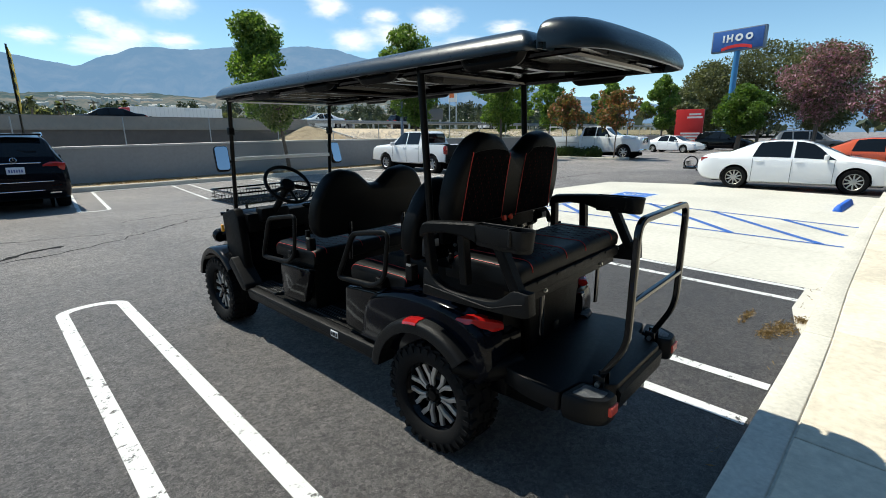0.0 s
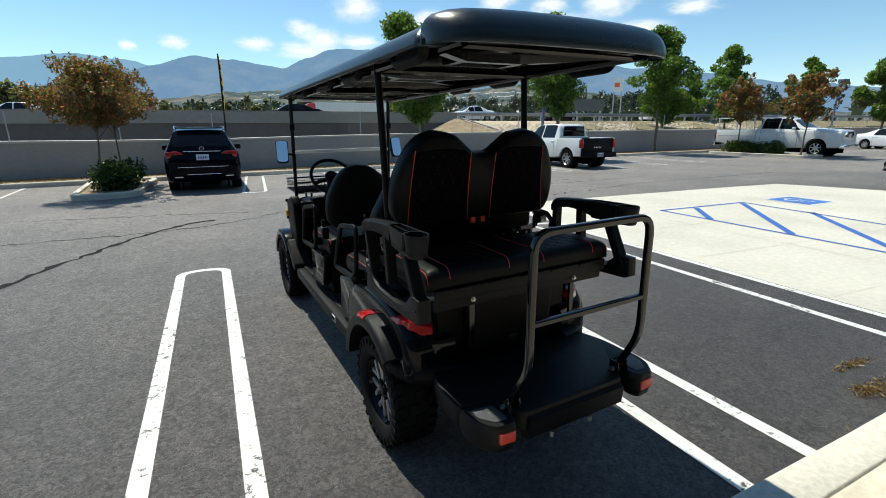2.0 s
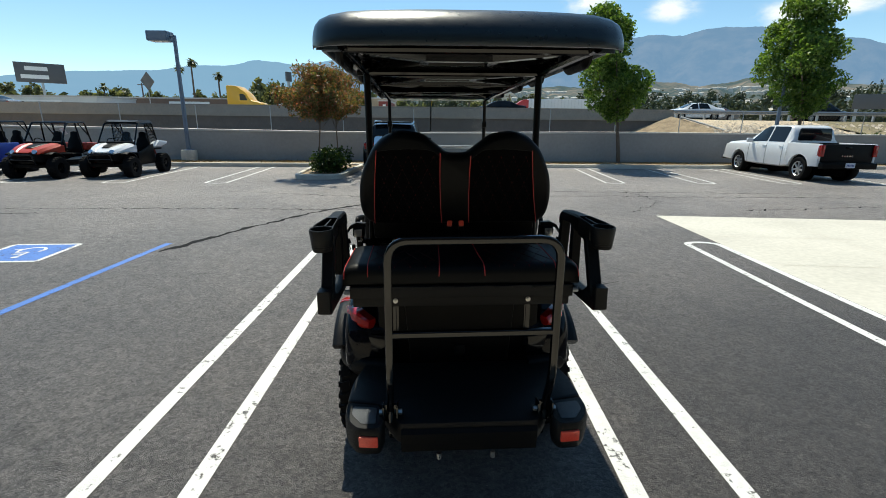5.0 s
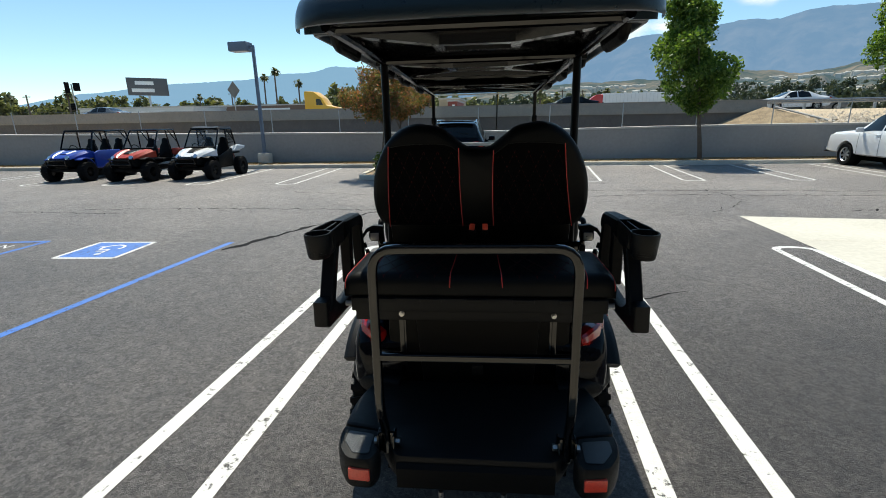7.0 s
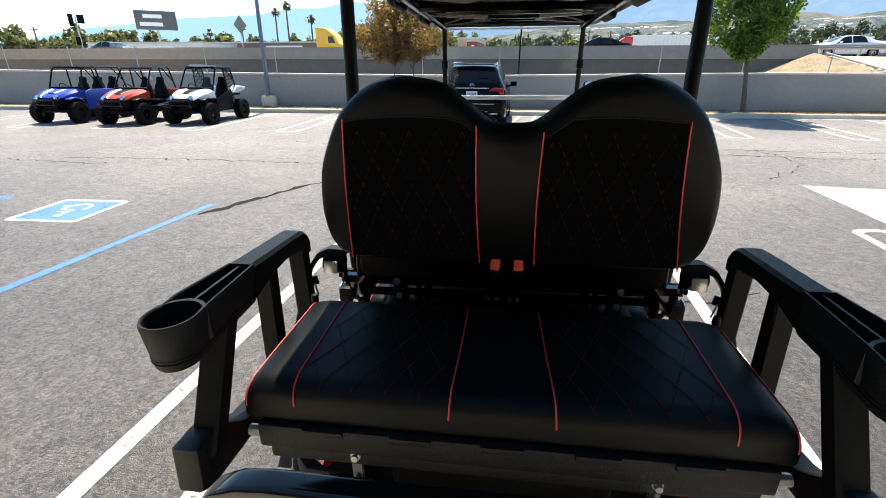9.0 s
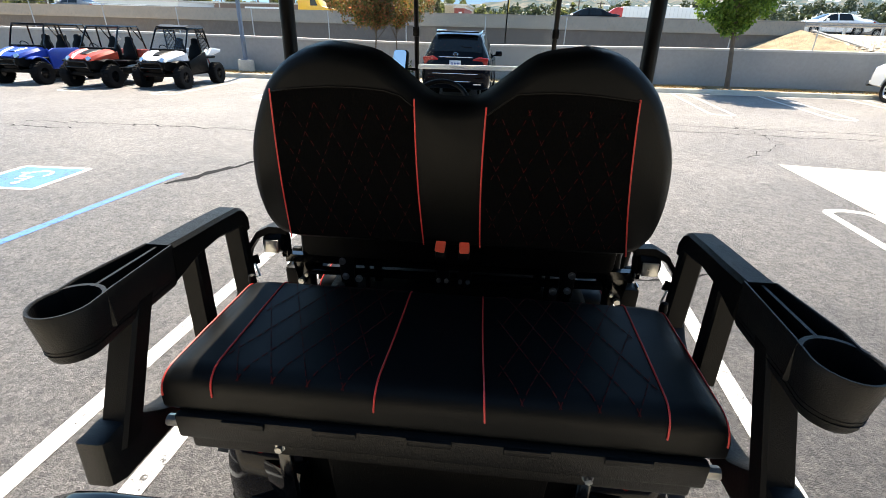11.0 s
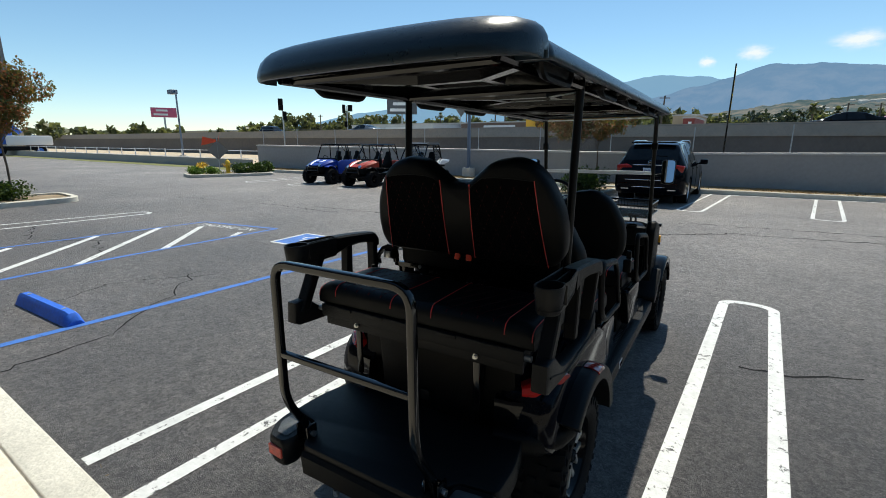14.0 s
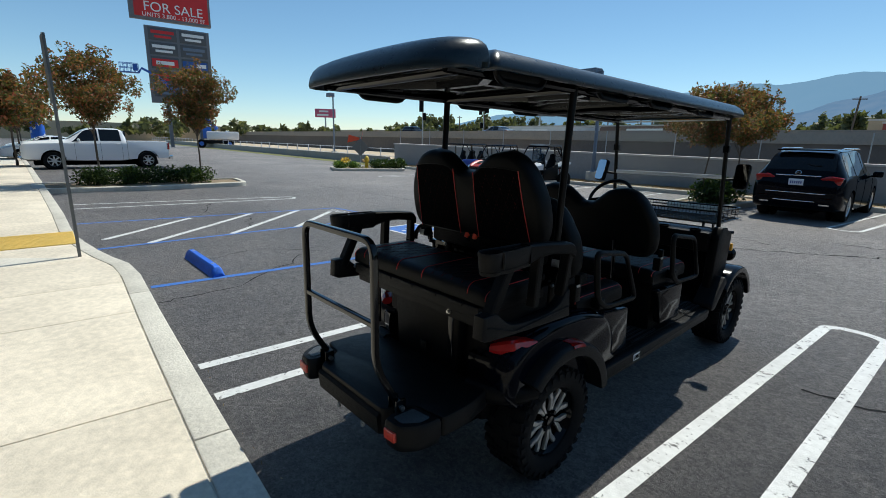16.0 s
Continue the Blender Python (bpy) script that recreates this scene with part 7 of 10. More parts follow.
    for sx in (1, -1):
        bm = B()
        box(bm, (sx * (W - 0.07), b0 + 0.02, bt - 0.22), (0.14, 0.14, 0.36), 0.02)
        part("tail_light", bm, M["lens_red"], truck, "tall red tail light")
        bm = B()
        prism(bm, rounded([(sx * 0.56, belt - 0.30), (sx * 0.88, belt - 0.30), (sx * 0.88, belt - 0.13), (sx * 0.58, belt - 0.13)], 0.03), nose - 0.22, nose - 0.02, "xz", 0.01)
        part("headlight", bm, M["chrome"], truck)
        for y in axles:
            road_wheel(truck, sx * (W - 0.13), y, r, 0.26, sx, M[rim], 7, 0.62)
            bm = B()
            cyl(bm, (sx * W * 0.62, y, r + 0.01), (sx * W * 0.64, y, r + 0.01), r * 1.14, seg=24)
            part("wheel_well", bm, M["cloth"], truck)
    bm = B()
    box(bm, (0, nose - 0.02, belt - 0.26), (1.05, 0.06, 0.40), 0.03)
    part("grille", bm, M["gloss_black"] if not utility else M["chrome"], truck)
    bm = B()
    box(bm, (0, nose + 0.06, 0.52), (2 * W - 0.06, 0.16, 0.20), 0.05)
    part("front_bumper", bm, M["chrome"], truck)
    return truck


pickup("white_pickup", pose(15.40, 17.4, 0, 0, 0, 1), "white crew-cab pickup with a dark tailgate cover", M["white_car"], dark_gate=True, bed=(-2.55, -1.05), axles=(-1.72, 1.55))
pickup("utility_truck", pose(31.9, 17.0, 0, 0, 0, 186) @ Matrix.Scale(1.07, 4), "white crew-cab work truck with a ladder rack", M["white_car"], utility=True, bed=(-3.3, -1.0), axles=(-2.2, 1.9), nose=2.9, cab_top=2.0, r=0.42, W=1.0, belt=1.32, hood=1.40)
pickup("long_white_pickup", pose(-25.1, 1.25, 0, 0, 0, 184), "white full-size crew-cab pickup parked nose to the kerb", M["white_car"], bed=(-2.95, -1.1), axles=(-1.98, 1.82), nose=2.95, cab_top=1.95, r=0.41, W=1.0, belt=1.27, hood=1.34, bt=1.35)

# cars further off share the two bodies
def far_car(src, name, m, label, paint=None):
    c = copy_thing(src, m)
    c.name = name
    c["label"] = label
    c["category"] = "car"
    if paint:
        for o in c.children_recursive:
            if o.type == "MESH" and o.data.materials and o.data.materials[0] in (M["white_car"], M["gloss_navy"]):
                o.data = o.data.copy()
                o.data.materials[0] = paint
    return c


M["grey_car"] = mat("grey_car_paint", (0.16, 0.17, 0.18), 0.25, 0.3, vary=0.05, coat=0.6)
M["red_car"] = mat("orange_red_car_paint", (0.55, 0.09, 0.03), 0.25, vary=0.05, coat=0.6)
far_car(sedan, "white_hatchback", pose(44.2, 16.6, 0, 0, 0, 170), "white saloon parked beyond the work truck", None)
far_car(car, "black_suv", pose(52, 14.8, 0, 0, 0, 175), "black SUV parked far across the lot", M["gloss_black"])
far_car(sedan, "orange_coupe", pose(24.8, 1.7, 0, 0, 0, 189), "orange-red saloon parked behind the white one", M["red_car"])
far_car(sedan, "navy_sedan", pose(28.2, -1.6, 0, 0, 0, 188), "dark blue saloon parked beyond the orange one", M["gloss_navy"])
far_car(car, "blue_suv", pose(47.5, 7.6, 0, 0, 0, 200), "dark SUV parked far across the lot", M["grey_car"])
far_car(sedan, "parked_white_sedan", pose(-33.6, -0.8, 0, 0, 0, 184), "white saloon parked beyond the pickup", None)
far_car(sedan, "parked_dark_sedan", pose(-36.8, -0.9, 0, 0, 0, 184), "dark grey saloon in the row of parked cars", M["grey_car"])
far_car(sedan, "parked_silver_sedan", pose(-40.0, -1.1, 0, 0, 0, 184), "white saloon at the end of the row", None)
for x, y, yaw, src, pt, lb in ((24, 42, 90, sedan, None, "white car on the freeway"), (38, 46, -90, car, M["gloss_black"], "dark SUV on the freeway"), (30, 50, 90, sedan, M["grey_car"], "grey car on the freeway"),
                               (52, 44, 90, sedan, None, "white car on the freeway"), (-38, 42, 90, sedan, M["grey_car"], "grey car on the freeway"), (-62, 46, -90, car, None, "SUV on the freeway"), (-12, 45, 90, sedan, None, "white car on the freeway"), (7, 42, 90, sedan, M["gloss_black"], "dark car on the freeway")):
    far_car(src, "freeway_car", pose(x, y, 2.25, 0, 0, yaw), lb, pt)


# three side-by-side off-road buggies
def buggy(name, m, paint, label, side, style):
    """Style: crew (two rows, doors, long cage), open (bare cage, low nets) or sport (windshield, roof, side nets)."""
    t = thing(name, m, label, "off-road buggy", "buggies by the wall")
    crew, sport = style == "crew", style == "sport"
    back = -1.45 if crew else -0.80           # rear end of the cage's roof
    rear_axle = -1.15 if crew else -1.0
    # hood: raised centre between two shoulders, falling to the nose (+y)
    bm = B()
    loft(bm, [[(x, y, z) for x, z in ((-w, zb), (w, zb), (w, zt - 0.10), (w * 0.86, zt - 0.02), (w * 0.52, zt), (w * 0.42, zt - 0.03), (-w * 0.42, zt - 0.03), (-w * 0.52, zt), (-w * 0.86, zt - 0.02), (-w, zt - 0.10))] for y, w, zb, zt in ((0.50, 0.64, 0.84, 1.16), (0.80, 0.63, 0.84, 1.12), (1.10, 0.56, 0.84, 1.05), (1.34, 0.47, 0.84, 0.97), (1.46, 0.40, 0.83, 0.90))])
    hood = part("hood", bm, paint, t, angle=22)
    bm = B()
    loft(bm, [[(-w, y, z), (w, y, z), (w * 0.8, y, z + 0.02), (-w * 0.8, y, z + 0.02)] for y, w, z in ((0.56, 0.22, 1.118), (0.95, 0.18, 1.062), (1.20, 0.12, 0.998))])
    part("hood_scoop", bm, M["plastic"] if not crew else paint, hood, angle=20)
    # black face with slats, lamps and a tube bumper
    bm = B()
    loft(bm, [[(-w, y, z0), (w, y, z0), (w, y, 0.86), (-w, y, 0.86)] for y, w, z0 in ((0.80, 0.56, 0.52), (1.30, 0.46, 0.54), (1.46, 0.38, 0.60))])
    face = part("face", bm, M["plastic"], t, angle=20)
    for k in range(4):
        bm = B()
        box(bm, (0, 1.475, 0.80 - 0.055 * k), (0.46 - 0.04 * k, 0.03, 0.018), 0.005)
        part("slat", bm, M["plastic_grey"], face)
    bm = B()
    tube(bm, [(-0.34, 1.42, 0.46), (-0.38, 1.58, 0.60), (-0.36, 1.60, 0.80), (0.36, 1.60, 0.80), (0.38, 1.58, 0.60), (0.34, 1.42, 0.46)], 0.026, 8, bend=0.08)
    tube(bm, [(-0.38, 1.59, 0.64), (0.38, 1.59, 0.64)], 0.020, 8)
    part("bumper", bm, M["tube"], t)
    for sx in (1, -1):
        bm = B()
        lathe(bm, [(0.0, 0.03), (0.07, 0.025), (0.082, 0.0), (0.0, -0.02)], pose(sx * 0.34, 1.44, 0.885, -62, 0, sx * -14), 8)
        part("headlight", bm, M["chrome"], t)
        # mudguards flare out over the wheels, clear of the tyres
        bm = B()
        fender_strip(bm, sx, 1.05, 0.38, 0.45, 0.49, 62, 150, 0.46, 0.72, 8)
        part("front_fender", bm, M["plastic"] if not crew else paint, t)
        bm = B()
        if sport:
            prism(bm, [(-0.62, 0.98), (-0.95, 1.20), (-1.50, 1.14), (-1.46, 1.04), (-1.0, 0.96)], sx * 0.46, sx * 0.70, "yz", 0.02)
            part("rear_fender", bm, paint, t, "white swept rear mudguard")
        else:
            fender_strip(bm, sx, rear_axle, 0.38, 0.45, 0.50, 40, 140, 0.44, 0.72, 8)
            part("rear_fender", bm, side, t)
        bm = B()
        if crew:
            prism(bm, rounded([(-0.80, 0.44), (0.56, 0.44), (0.60, 1.00), (0.35, 1.10), (-0.80, 1.08)], 0.06), sx * 0.66, sx * 0.72, "yz", 0.015)
            part("door", bm, side, t)
        elif sport:
            prism(bm, rounded([(-0.55, 0.44), (0.52, 0.44), (0.56, 0.80), (0.10, 0.92), (-0.50, 1.10)], 0.06), sx * 0.64, sx * 0.69, "yz", 0.015)
            part("door", bm, M["plastic"], t)
        else:
            prism(bm, rounded([(-0.40, 0.42), (0.52, 0.42), (0.54, 0.58), (-0.40, 0.54)], 0.03), sx * 0.62, sx * 0.68, "yz", 0.012)
            part("side_sill", bm, M["plastic"], t)
            prism(bm := B(), rounded([(-0.55, 0.86), (-1.40, 0.84), (-1.38, 1.08), (-0.60, 1.12)], 0.05), sx * 0.50, sx * 0.68, "yz", 0.02)
            part("bed_side", bm, paint, t, "red rear body panel")
        # cage
        bm = B()
        tube(bm, [(sx * 0.62, 0.58, 1.08), (sx * 0.56, 0.30 if crew else 0.12, 1.80), (sx * 0.56, back, 1.82), (sx * 0.60, back - 0.20, 1.02)], 0.027, 8, bend=0.11)
        part("cage_hoop", bm, M["tube"], t)
        bm = B()
        tube(bm, [(sx * 0.57, -0.30, 1.81), (sx * 0.64, -0.42, 0.72)], 0.025, 8)
        part("cage_post", bm, M["tube"], t)
        bm = B()
        tube(bm, [(sx * 0.57, back + 0.35, 1.80), (sx * 0.60, back - 0.12, 1.30)], 0.02, 8)
        part("cage_brace", bm, M["tube"], t)
        for y in (rear_axle, 1.05):
            road_wheel(t, sx * 0.70, y, 0.350, 0.28, sx, M["gloss_black"], 6, 0.48, chunky=True)
            bm = B()
            tube(bm, [(sx * 0.20, y + 0.16, 0.44), (sx * 0.60, y, 0.34), (sx * 0.20, y - 0.18, 0.44)], 0.022, 6)
            tube(bm, [(sx * 0.22, y + 0.12, 0.58), (sx * 0.58, y, 0.46), (sx * 0.22, y - 0.14, 0.58)], 0.018, 6)
            part("suspension_arm", bm, M["arm_red"] if sport else M["tube"], t)
            bm = B()
            tube(bm, [(sx * 0.54, y - 0.02, 0.44), (sx * 0.38, y - 0.05, 0.90)], 0.022, 8)
            for q in range(7):
                lathe(bm, [(0.026, -0.012), (0.046, 0.0), (0.026, 0.012)], pose(sx * (0.52 - 0.017 * q), y - 0.022 - 0.003 * q, 0.50 + 0.048 * q), 10, open_ends=True)
            part("shock_absorber", bm, M["arm_red"] if sport else M["plastic_grey"], t)
    rows = [(0.30 if crew else 0.12, 1.80), (-0.30, 1.815), (back, 1.82)]
    for y, z in rows:
        bm = B()
        tube(bm, [(-0.56, y, z), (0.56, y, z)], 0.025, 8)
        part("cage_bar", bm, M["tube"], t)
    bm = B()
    box(bm, (0, 0.52, 1.12), (1.16, 0.16, 0.14), 0.04, 3)
    part("dashboard", bm, M["plastic"], t)
    bm = B()
    box(bm, (0, -0.05, 0.42), (1.16, 2.7, 0.12), 0.03)
    box(bm, (0, 0.95, 0.62), (0.50, 0.9, 0.26), 0.05)
    part("chassis", bm, M["plastic"], t)
    for y in ((-0.30, -1.05) if crew else (-0.30,)):
        for sx in (1, -1):
            st = part("bucket_seat", box(B(), (sx * 0.29, y + 0.06, 0.70), (0.46, 0.48, 0.14), 0.05, 3), M["vinyl"], t)
            bm = B()
            prism(bm, smooth_line([(-0.22, 0.0), (-0.24, 0.22), (-0.20, 0.46), (-0.13, 0.58), (-0.12, 0.74), (0.0, 0.78), (0.12, 0.74), (0.13, 0.58), (0.20, 0.46), (0.24, 0.22), (0.22, 0.0)], 2), -0.06, 0.06, "xz", 0.03)
            bmesh.ops.transform(bm, matrix=pose(sx * 0.29, y - 0.20, 0.74, 10, 0, 0), verts=bm.verts)
            part("seat_back", bm, M["vinyl"], st)
    bm = B()
    box(bm, (0, rear_axle - 0.02, 0.88), (1.06, 0.72, 0.08), 0.03)
    part("rear_bed", bm, side if not sport else M["plastic"], t)
    bm = B()
    tube(bm, [(0.29 + 0.16 * math.cos(a), 0.30 + 0.07 * math.sin(a), 1.14 + 0.15 * math.sin(a)) for a in (2 * math.pi * i / 18 for i in range(18))], 0.015, 6, closed=True)
    part("steering_wheel", bm, M["plastic"], t)
    if crew:
        bm = B()
        prism(bm, rounded([(-0.57, -0.34), (0.57, -0.34), (0.55, 0.34), (-0.55, 0.34)], 0.06), 1.832, 1.856, "xy", 0.008)
        part("roof_panel", bm, M["plastic_grey"], t)
    if style == "open":
        bm = B()
        box(bm, (-0.50, 0.20, 1.52), (0.16, 0.006, 0.24), 0.002, rot=(-28, 12, 0))
        part("price_tag", bm, M["white_plastic"], t, "white paper tag hung on the cage")
    if sport:
        bm = B()
        loft(bm, [[(x, y, z) for x, z in ((-0.57, 1.835), (0.57, 1.835), (0.50, 1.835 + h), (0.12, 1.835 + h * 0.7), (-0.12, 1.835 + h * 0.7), (-0.50, 1.835 + h))] for y, h in ((-0.90, 0.05), (-0.75, 0.09), (-0.10, 0.09), (0.14, 0.03))])
        part("roof_panel", bm, M["plastic_grey"], t, "grey moulded roof", angle=30)
        for sx in (1, -1):
            bm = B()
            for i in range(8):
                tube(bm, [(sx * 0.61, -0.98 + 0.085 * i, 1.14), (sx * 0.57, -0.80 + 0.070 * i, 1.78)], 0.009, 4)
            for k in range(6):
                tube(bm, [(sx * 0.60, -0.97 + 0.03 * k, 1.18 + 0.11 * k), (sx * 0.58, -0.32, 1.18 + 0.11 * k)], 0.009, 4)
            tagged(part("window_net", bm, M["rubber"], t, smooth=False), kind="stuff")
        bm = B()
        loft(bm, [[(-0.54, 0.58 + d, 1.16), (0.54, 0.58 + d, 1.16), (0.50, 0.15 + d, 1.76), (-0.50, 0.15 + d, 1.76)] for d in (-0.003, 0.003)])
        o = part("windshield", bm, M["screen"], t, "clear windshield", smooth=False)
        o.visible_shadow = False
    return t


M["arm_red"] = mat("red_suspension_paint", (0.30, 0.02, 0.012), 0.4, vary=0.15)
M["utv_blue"] = mat("bright_blue_plastic", (0.006, 0.045, 0.34), 0.38, vary=0.06, coat=0.12)
M["utv_red"] = mat("orange_red_plastic", (0.42, 0.035, 0.012), 0.38, vary=0.06, coat=0.12)
buggy("buggy", pose(-12.05, 14.15, 0, 0, 0, 186) @ Matrix.Scale(0.89, 4), M["utv_blue"], "bright blue four-seat off-road buggy parked by the wall", M["utv_blue"], "crew")
buggy("buggy", pose(-9.70, 14.20, 0, 0, 0, 184) @ Matrix.Scale(0.89, 4), M["utv_red"], "red and black off-road buggy with an open cage", M["plastic_grey"], "open")
buggy("buggy", pose(-7.85, 14.75, 0, 0, 0, 184) @ Matrix.Scale(0.89, 4), M["white_car"], "white off-road buggy with side nets and a roof", M["plastic_grey"], "sport")


# lorries on the freeway
M["truck_red"] = mat("red_truck_paint", (0.50, 0.03, 0.02), 0.35, vary=0.06, coat=0.4)
def lorry(name, m, paint, label, trailer):
    t = thing(name, m, label, "lorry")
    if trailer:
        bm = B()
        box(bm, (0, -7.5, 2.55), (2.5, 13.5, 2.8), 0.05)
        tr = part("trailer", bm, M["white_plastic"], t, "white box trailer")
        bm = B()
        for i in range(22):
            box(bm, (1.262, -13.8 + 0.6 * i, 2.55), (0.02, 0.04, 2.6))
            box(bm, (-1.262, -13.8 + 0.6 * i, 2.55), (0.02, 0.04, 2.6))
        pieces("rib", bm, M["alloy"], tr, smooth=False)
    bm = B()
    prism(bm, rounded([(-0.9, 0.9), (3.4, 0.8), (3.45, 1.7), (2.1, 2.0), (1.5, 2.95), (0.4, 3.75), (-0.9, 3.8)], 0.18), -1.2, 1.2, "yz", 0.10)
    part("cab", bm, paint, t)
    bm = B()
    for sx in (1, -1):
        prism(bm, rounded([(0.75, 2.0), (1.7, 2.0), (1.35, 2.75), (0.75, 2.8)], 0.06), sx * 1.19, sx * 1.215, "yz")
    part("side_window", bm, M["car_glass"], t)
    bm = B()
    box(bm, (0, -5.0, 0.9), (0.9, 17, 0.25))
    part("chassis", bm, M["plastic"], t)
    for sx in (1, -1):
        for y in (2.6, -1.2, -2.5) + ((-11.8, -13.1) if trailer else ()):
            road_wheel(t, sx * 1.1, y, 0.5, 0.3, sx, M["alloy"], 8, 0.58)
    return t


M["truck_orange"] = mat("yellow_truck_paint", (0.78, 0.42, 0.02), 0.35, vary=0.06, coat=0.4)
lorry("yellow_lorry", pose(-24.6, 62, 2.25, 0, 0, -90), M["truck_orange"], "yellow lorry cab on the freeway", False)
lorry("white_lorry", pose(16.2, 88, 2.25, 0, 0, 90), M["truck_red"], "lorry with a white box trailer on the freeway", True)

# ---- planting ----
def leaf_material(name, cols, rough=0.45, through=0.42):
    """Leaves of mixed colour, each leaf its own, that let light through."""
    m = bpy.data.materials.new(name)
    m.use_nodes = True
    nt, b, out = m.node_tree, m.node_tree.nodes["Principled BSDF"], m.node_tree.nodes["Material Output"]
    N, L = nt.nodes.new, nt.links.new
    geo, ramp, tl, mix = N("ShaderNodeNewGeometry"), N("ShaderNodeValToRGB"), N("ShaderNodeBsdfTranslucent"), N("ShaderNodeMixShader")
    while len(ramp.color_ramp.elements) < len(cols):
        ramp.color_ramp.elements.new(0.5)
    for i, c in enumerate(cols):
        ramp.color_ramp.elements[i].position = i / max(1, len(cols) - 1)
        ramp.color_ramp.elements[i].color = (*c, 1)
    L(geo.outputs["Random Per Island"], ramp.inputs[0])
    L(ramp.outputs[0], b.inputs["Base Color"])
    gain = N("ShaderNodeMix")
    gain.data_type, gain.blend_type = "RGBA", "MULTIPLY"
    gain.inputs["Factor"].default_value = 1
    gain.inputs["B"].default_value = (1.5, 1.5, 0.8, 1)
    L(ramp.outputs[0], gain.inputs["A"]), L(gain.outputs["Result"], tl.inputs[0])
    b.inputs["Roughness"].default_value, b.inputs["Specular IOR Level"].default_value = rough, 0.3
    mix.inputs[0].default_value = through
    L(b.outputs[0], mix.inputs[1]), L(tl.outputs[0], mix.inputs[2]), L(mix.outputs[0], out.inputs[0])
    return m


M["leaf_green"] = leaf_material("fresh_green_leaves", [(0.04, 0.085, 0.016), (0.08, 0.15, 0.026), (0.13, 0.21, 0.04), (0.20, 0.28, 0.07)])
M["leaf_dark"] = leaf_material("dull_green_leaves", [(0.06, 0.07, 0.036), (0.10, 0.11, 0.055), (0.17, 0.175, 0.09)], through=0.4)
M["leaf_bright"] = leaf_material("bright_green_leaves", [(0.04, 0.08, 0.014), (0.075, 0.14, 0.022), (0.12, 0.19, 0.04)])
M["leaf_myrtle"] = leaf_material("turning_crepe_myrtle_leaves", [(0.065, 0.085, 0.03), (0.12, 0.125, 0.045), (0.20, 0.135, 0.05), (0.32, 0.12, 0.06), (0.075, 0.10, 0.035), (0.16, 0.12, 0.05), (0.42, 0.13, 0.10)], through=0.42)
M["leaf_pink"] = leaf_material("pink_crepe_myrtle_flowers", [(0.05, 0.07, 0.025), (0.08, 0.095, 0.035), (0.40, 0.17, 0.28), (0.06, 0.08, 0.03), (0.34, 0.13, 0.22), (0.12, 0.085, 0.05), (0.52, 0.28, 0.40)], through=0.3)
M["leaf_hedge"] = leaf_material("low_hedge_leaves", [(0.018, 0.035, 0.010), (0.035, 0.065, 0.014), (0.075, 0.115, 0.02)], through=0.3)
# greyed greens: the distance haze is put into these leaf colours
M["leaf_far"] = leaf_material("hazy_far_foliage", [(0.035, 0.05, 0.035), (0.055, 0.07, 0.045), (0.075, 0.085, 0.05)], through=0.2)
M["bark"] = mat("grey_brown_bark", (0.13, 0.10, 0.075), 0.9, vary=0.3, big=6, fine=50, bump=0.6, bump_scale=60)
M["petal"] = mat("yellow_petals", (0.80, 0.50, 0.03), 0.6, vary=0.1)


def leaf_cloud(name, clumps, count, size, material, parent, seed, shell=0.55, narrow=0.55, label=""):
    """A mesh of many small leaves scattered through a set of clumps (x, y, z, rx, ry, rz)."""
    r = np.random.default_rng(seed)
    cl = np.array(clumps, float)
    wgt = cl[:, 3] * cl[:, 4] * cl[:, 5]
    pick = r.choice(len(cl), count, p=wgt ** 0.75 / (wgt ** 0.75).sum())
    d = r.normal(size=(count, 3))
    d /= np.linalg.norm(d, axis=1)[:, None]
    rad = shell + (1 - shell) * r.random(count) + r.normal(0, 0.07, count)
    c = cl[pick, :3] + d * rad[:, None] * cl[pick, 3:]
    u = r.normal(size=(count, 3)) + d * 0.5 + np.array((0, 0, -0.35))
    u /= np.linalg.norm(u, axis=1)[:, None]
    v = np.cross(u, r.normal(size=(count, 3)))
    v /= np.linalg.norm(v, axis=1)[:, None]
    s = size * (0.6 + 0.8 * r.random(count))
    u, v = u * s[:, None], v * (s * narrow)[:, None]
    pts = np.stack([c - u, c + v * 0.9, c + u, c - v * 0.9], 1).reshape(-1, 3)
    me = bpy.data.meshes.new(name)
    me.vertices.add(len(pts))
    me.vertices.foreach_set("co", pts.astype(np.float32).ravel())
    me.loops.add(len(pts))
    me.loops.foreach_set("vertex_index", np.arange(len(pts), dtype=np.int32))
    me.polygons.add(count)
    me.polygons.foreach_set("loop_start", np.arange(0, len(pts), 4, dtype=np.int32))
    me.polygons.foreach_set("loop_total", np.full(count, 4, dtype=np.int32))
    me.update()
    me.validate()
    me.materials.append(material)
    ob = new(name, me)
    ob.parent = parent
    if label:
        ob["label"] = label
    return ob


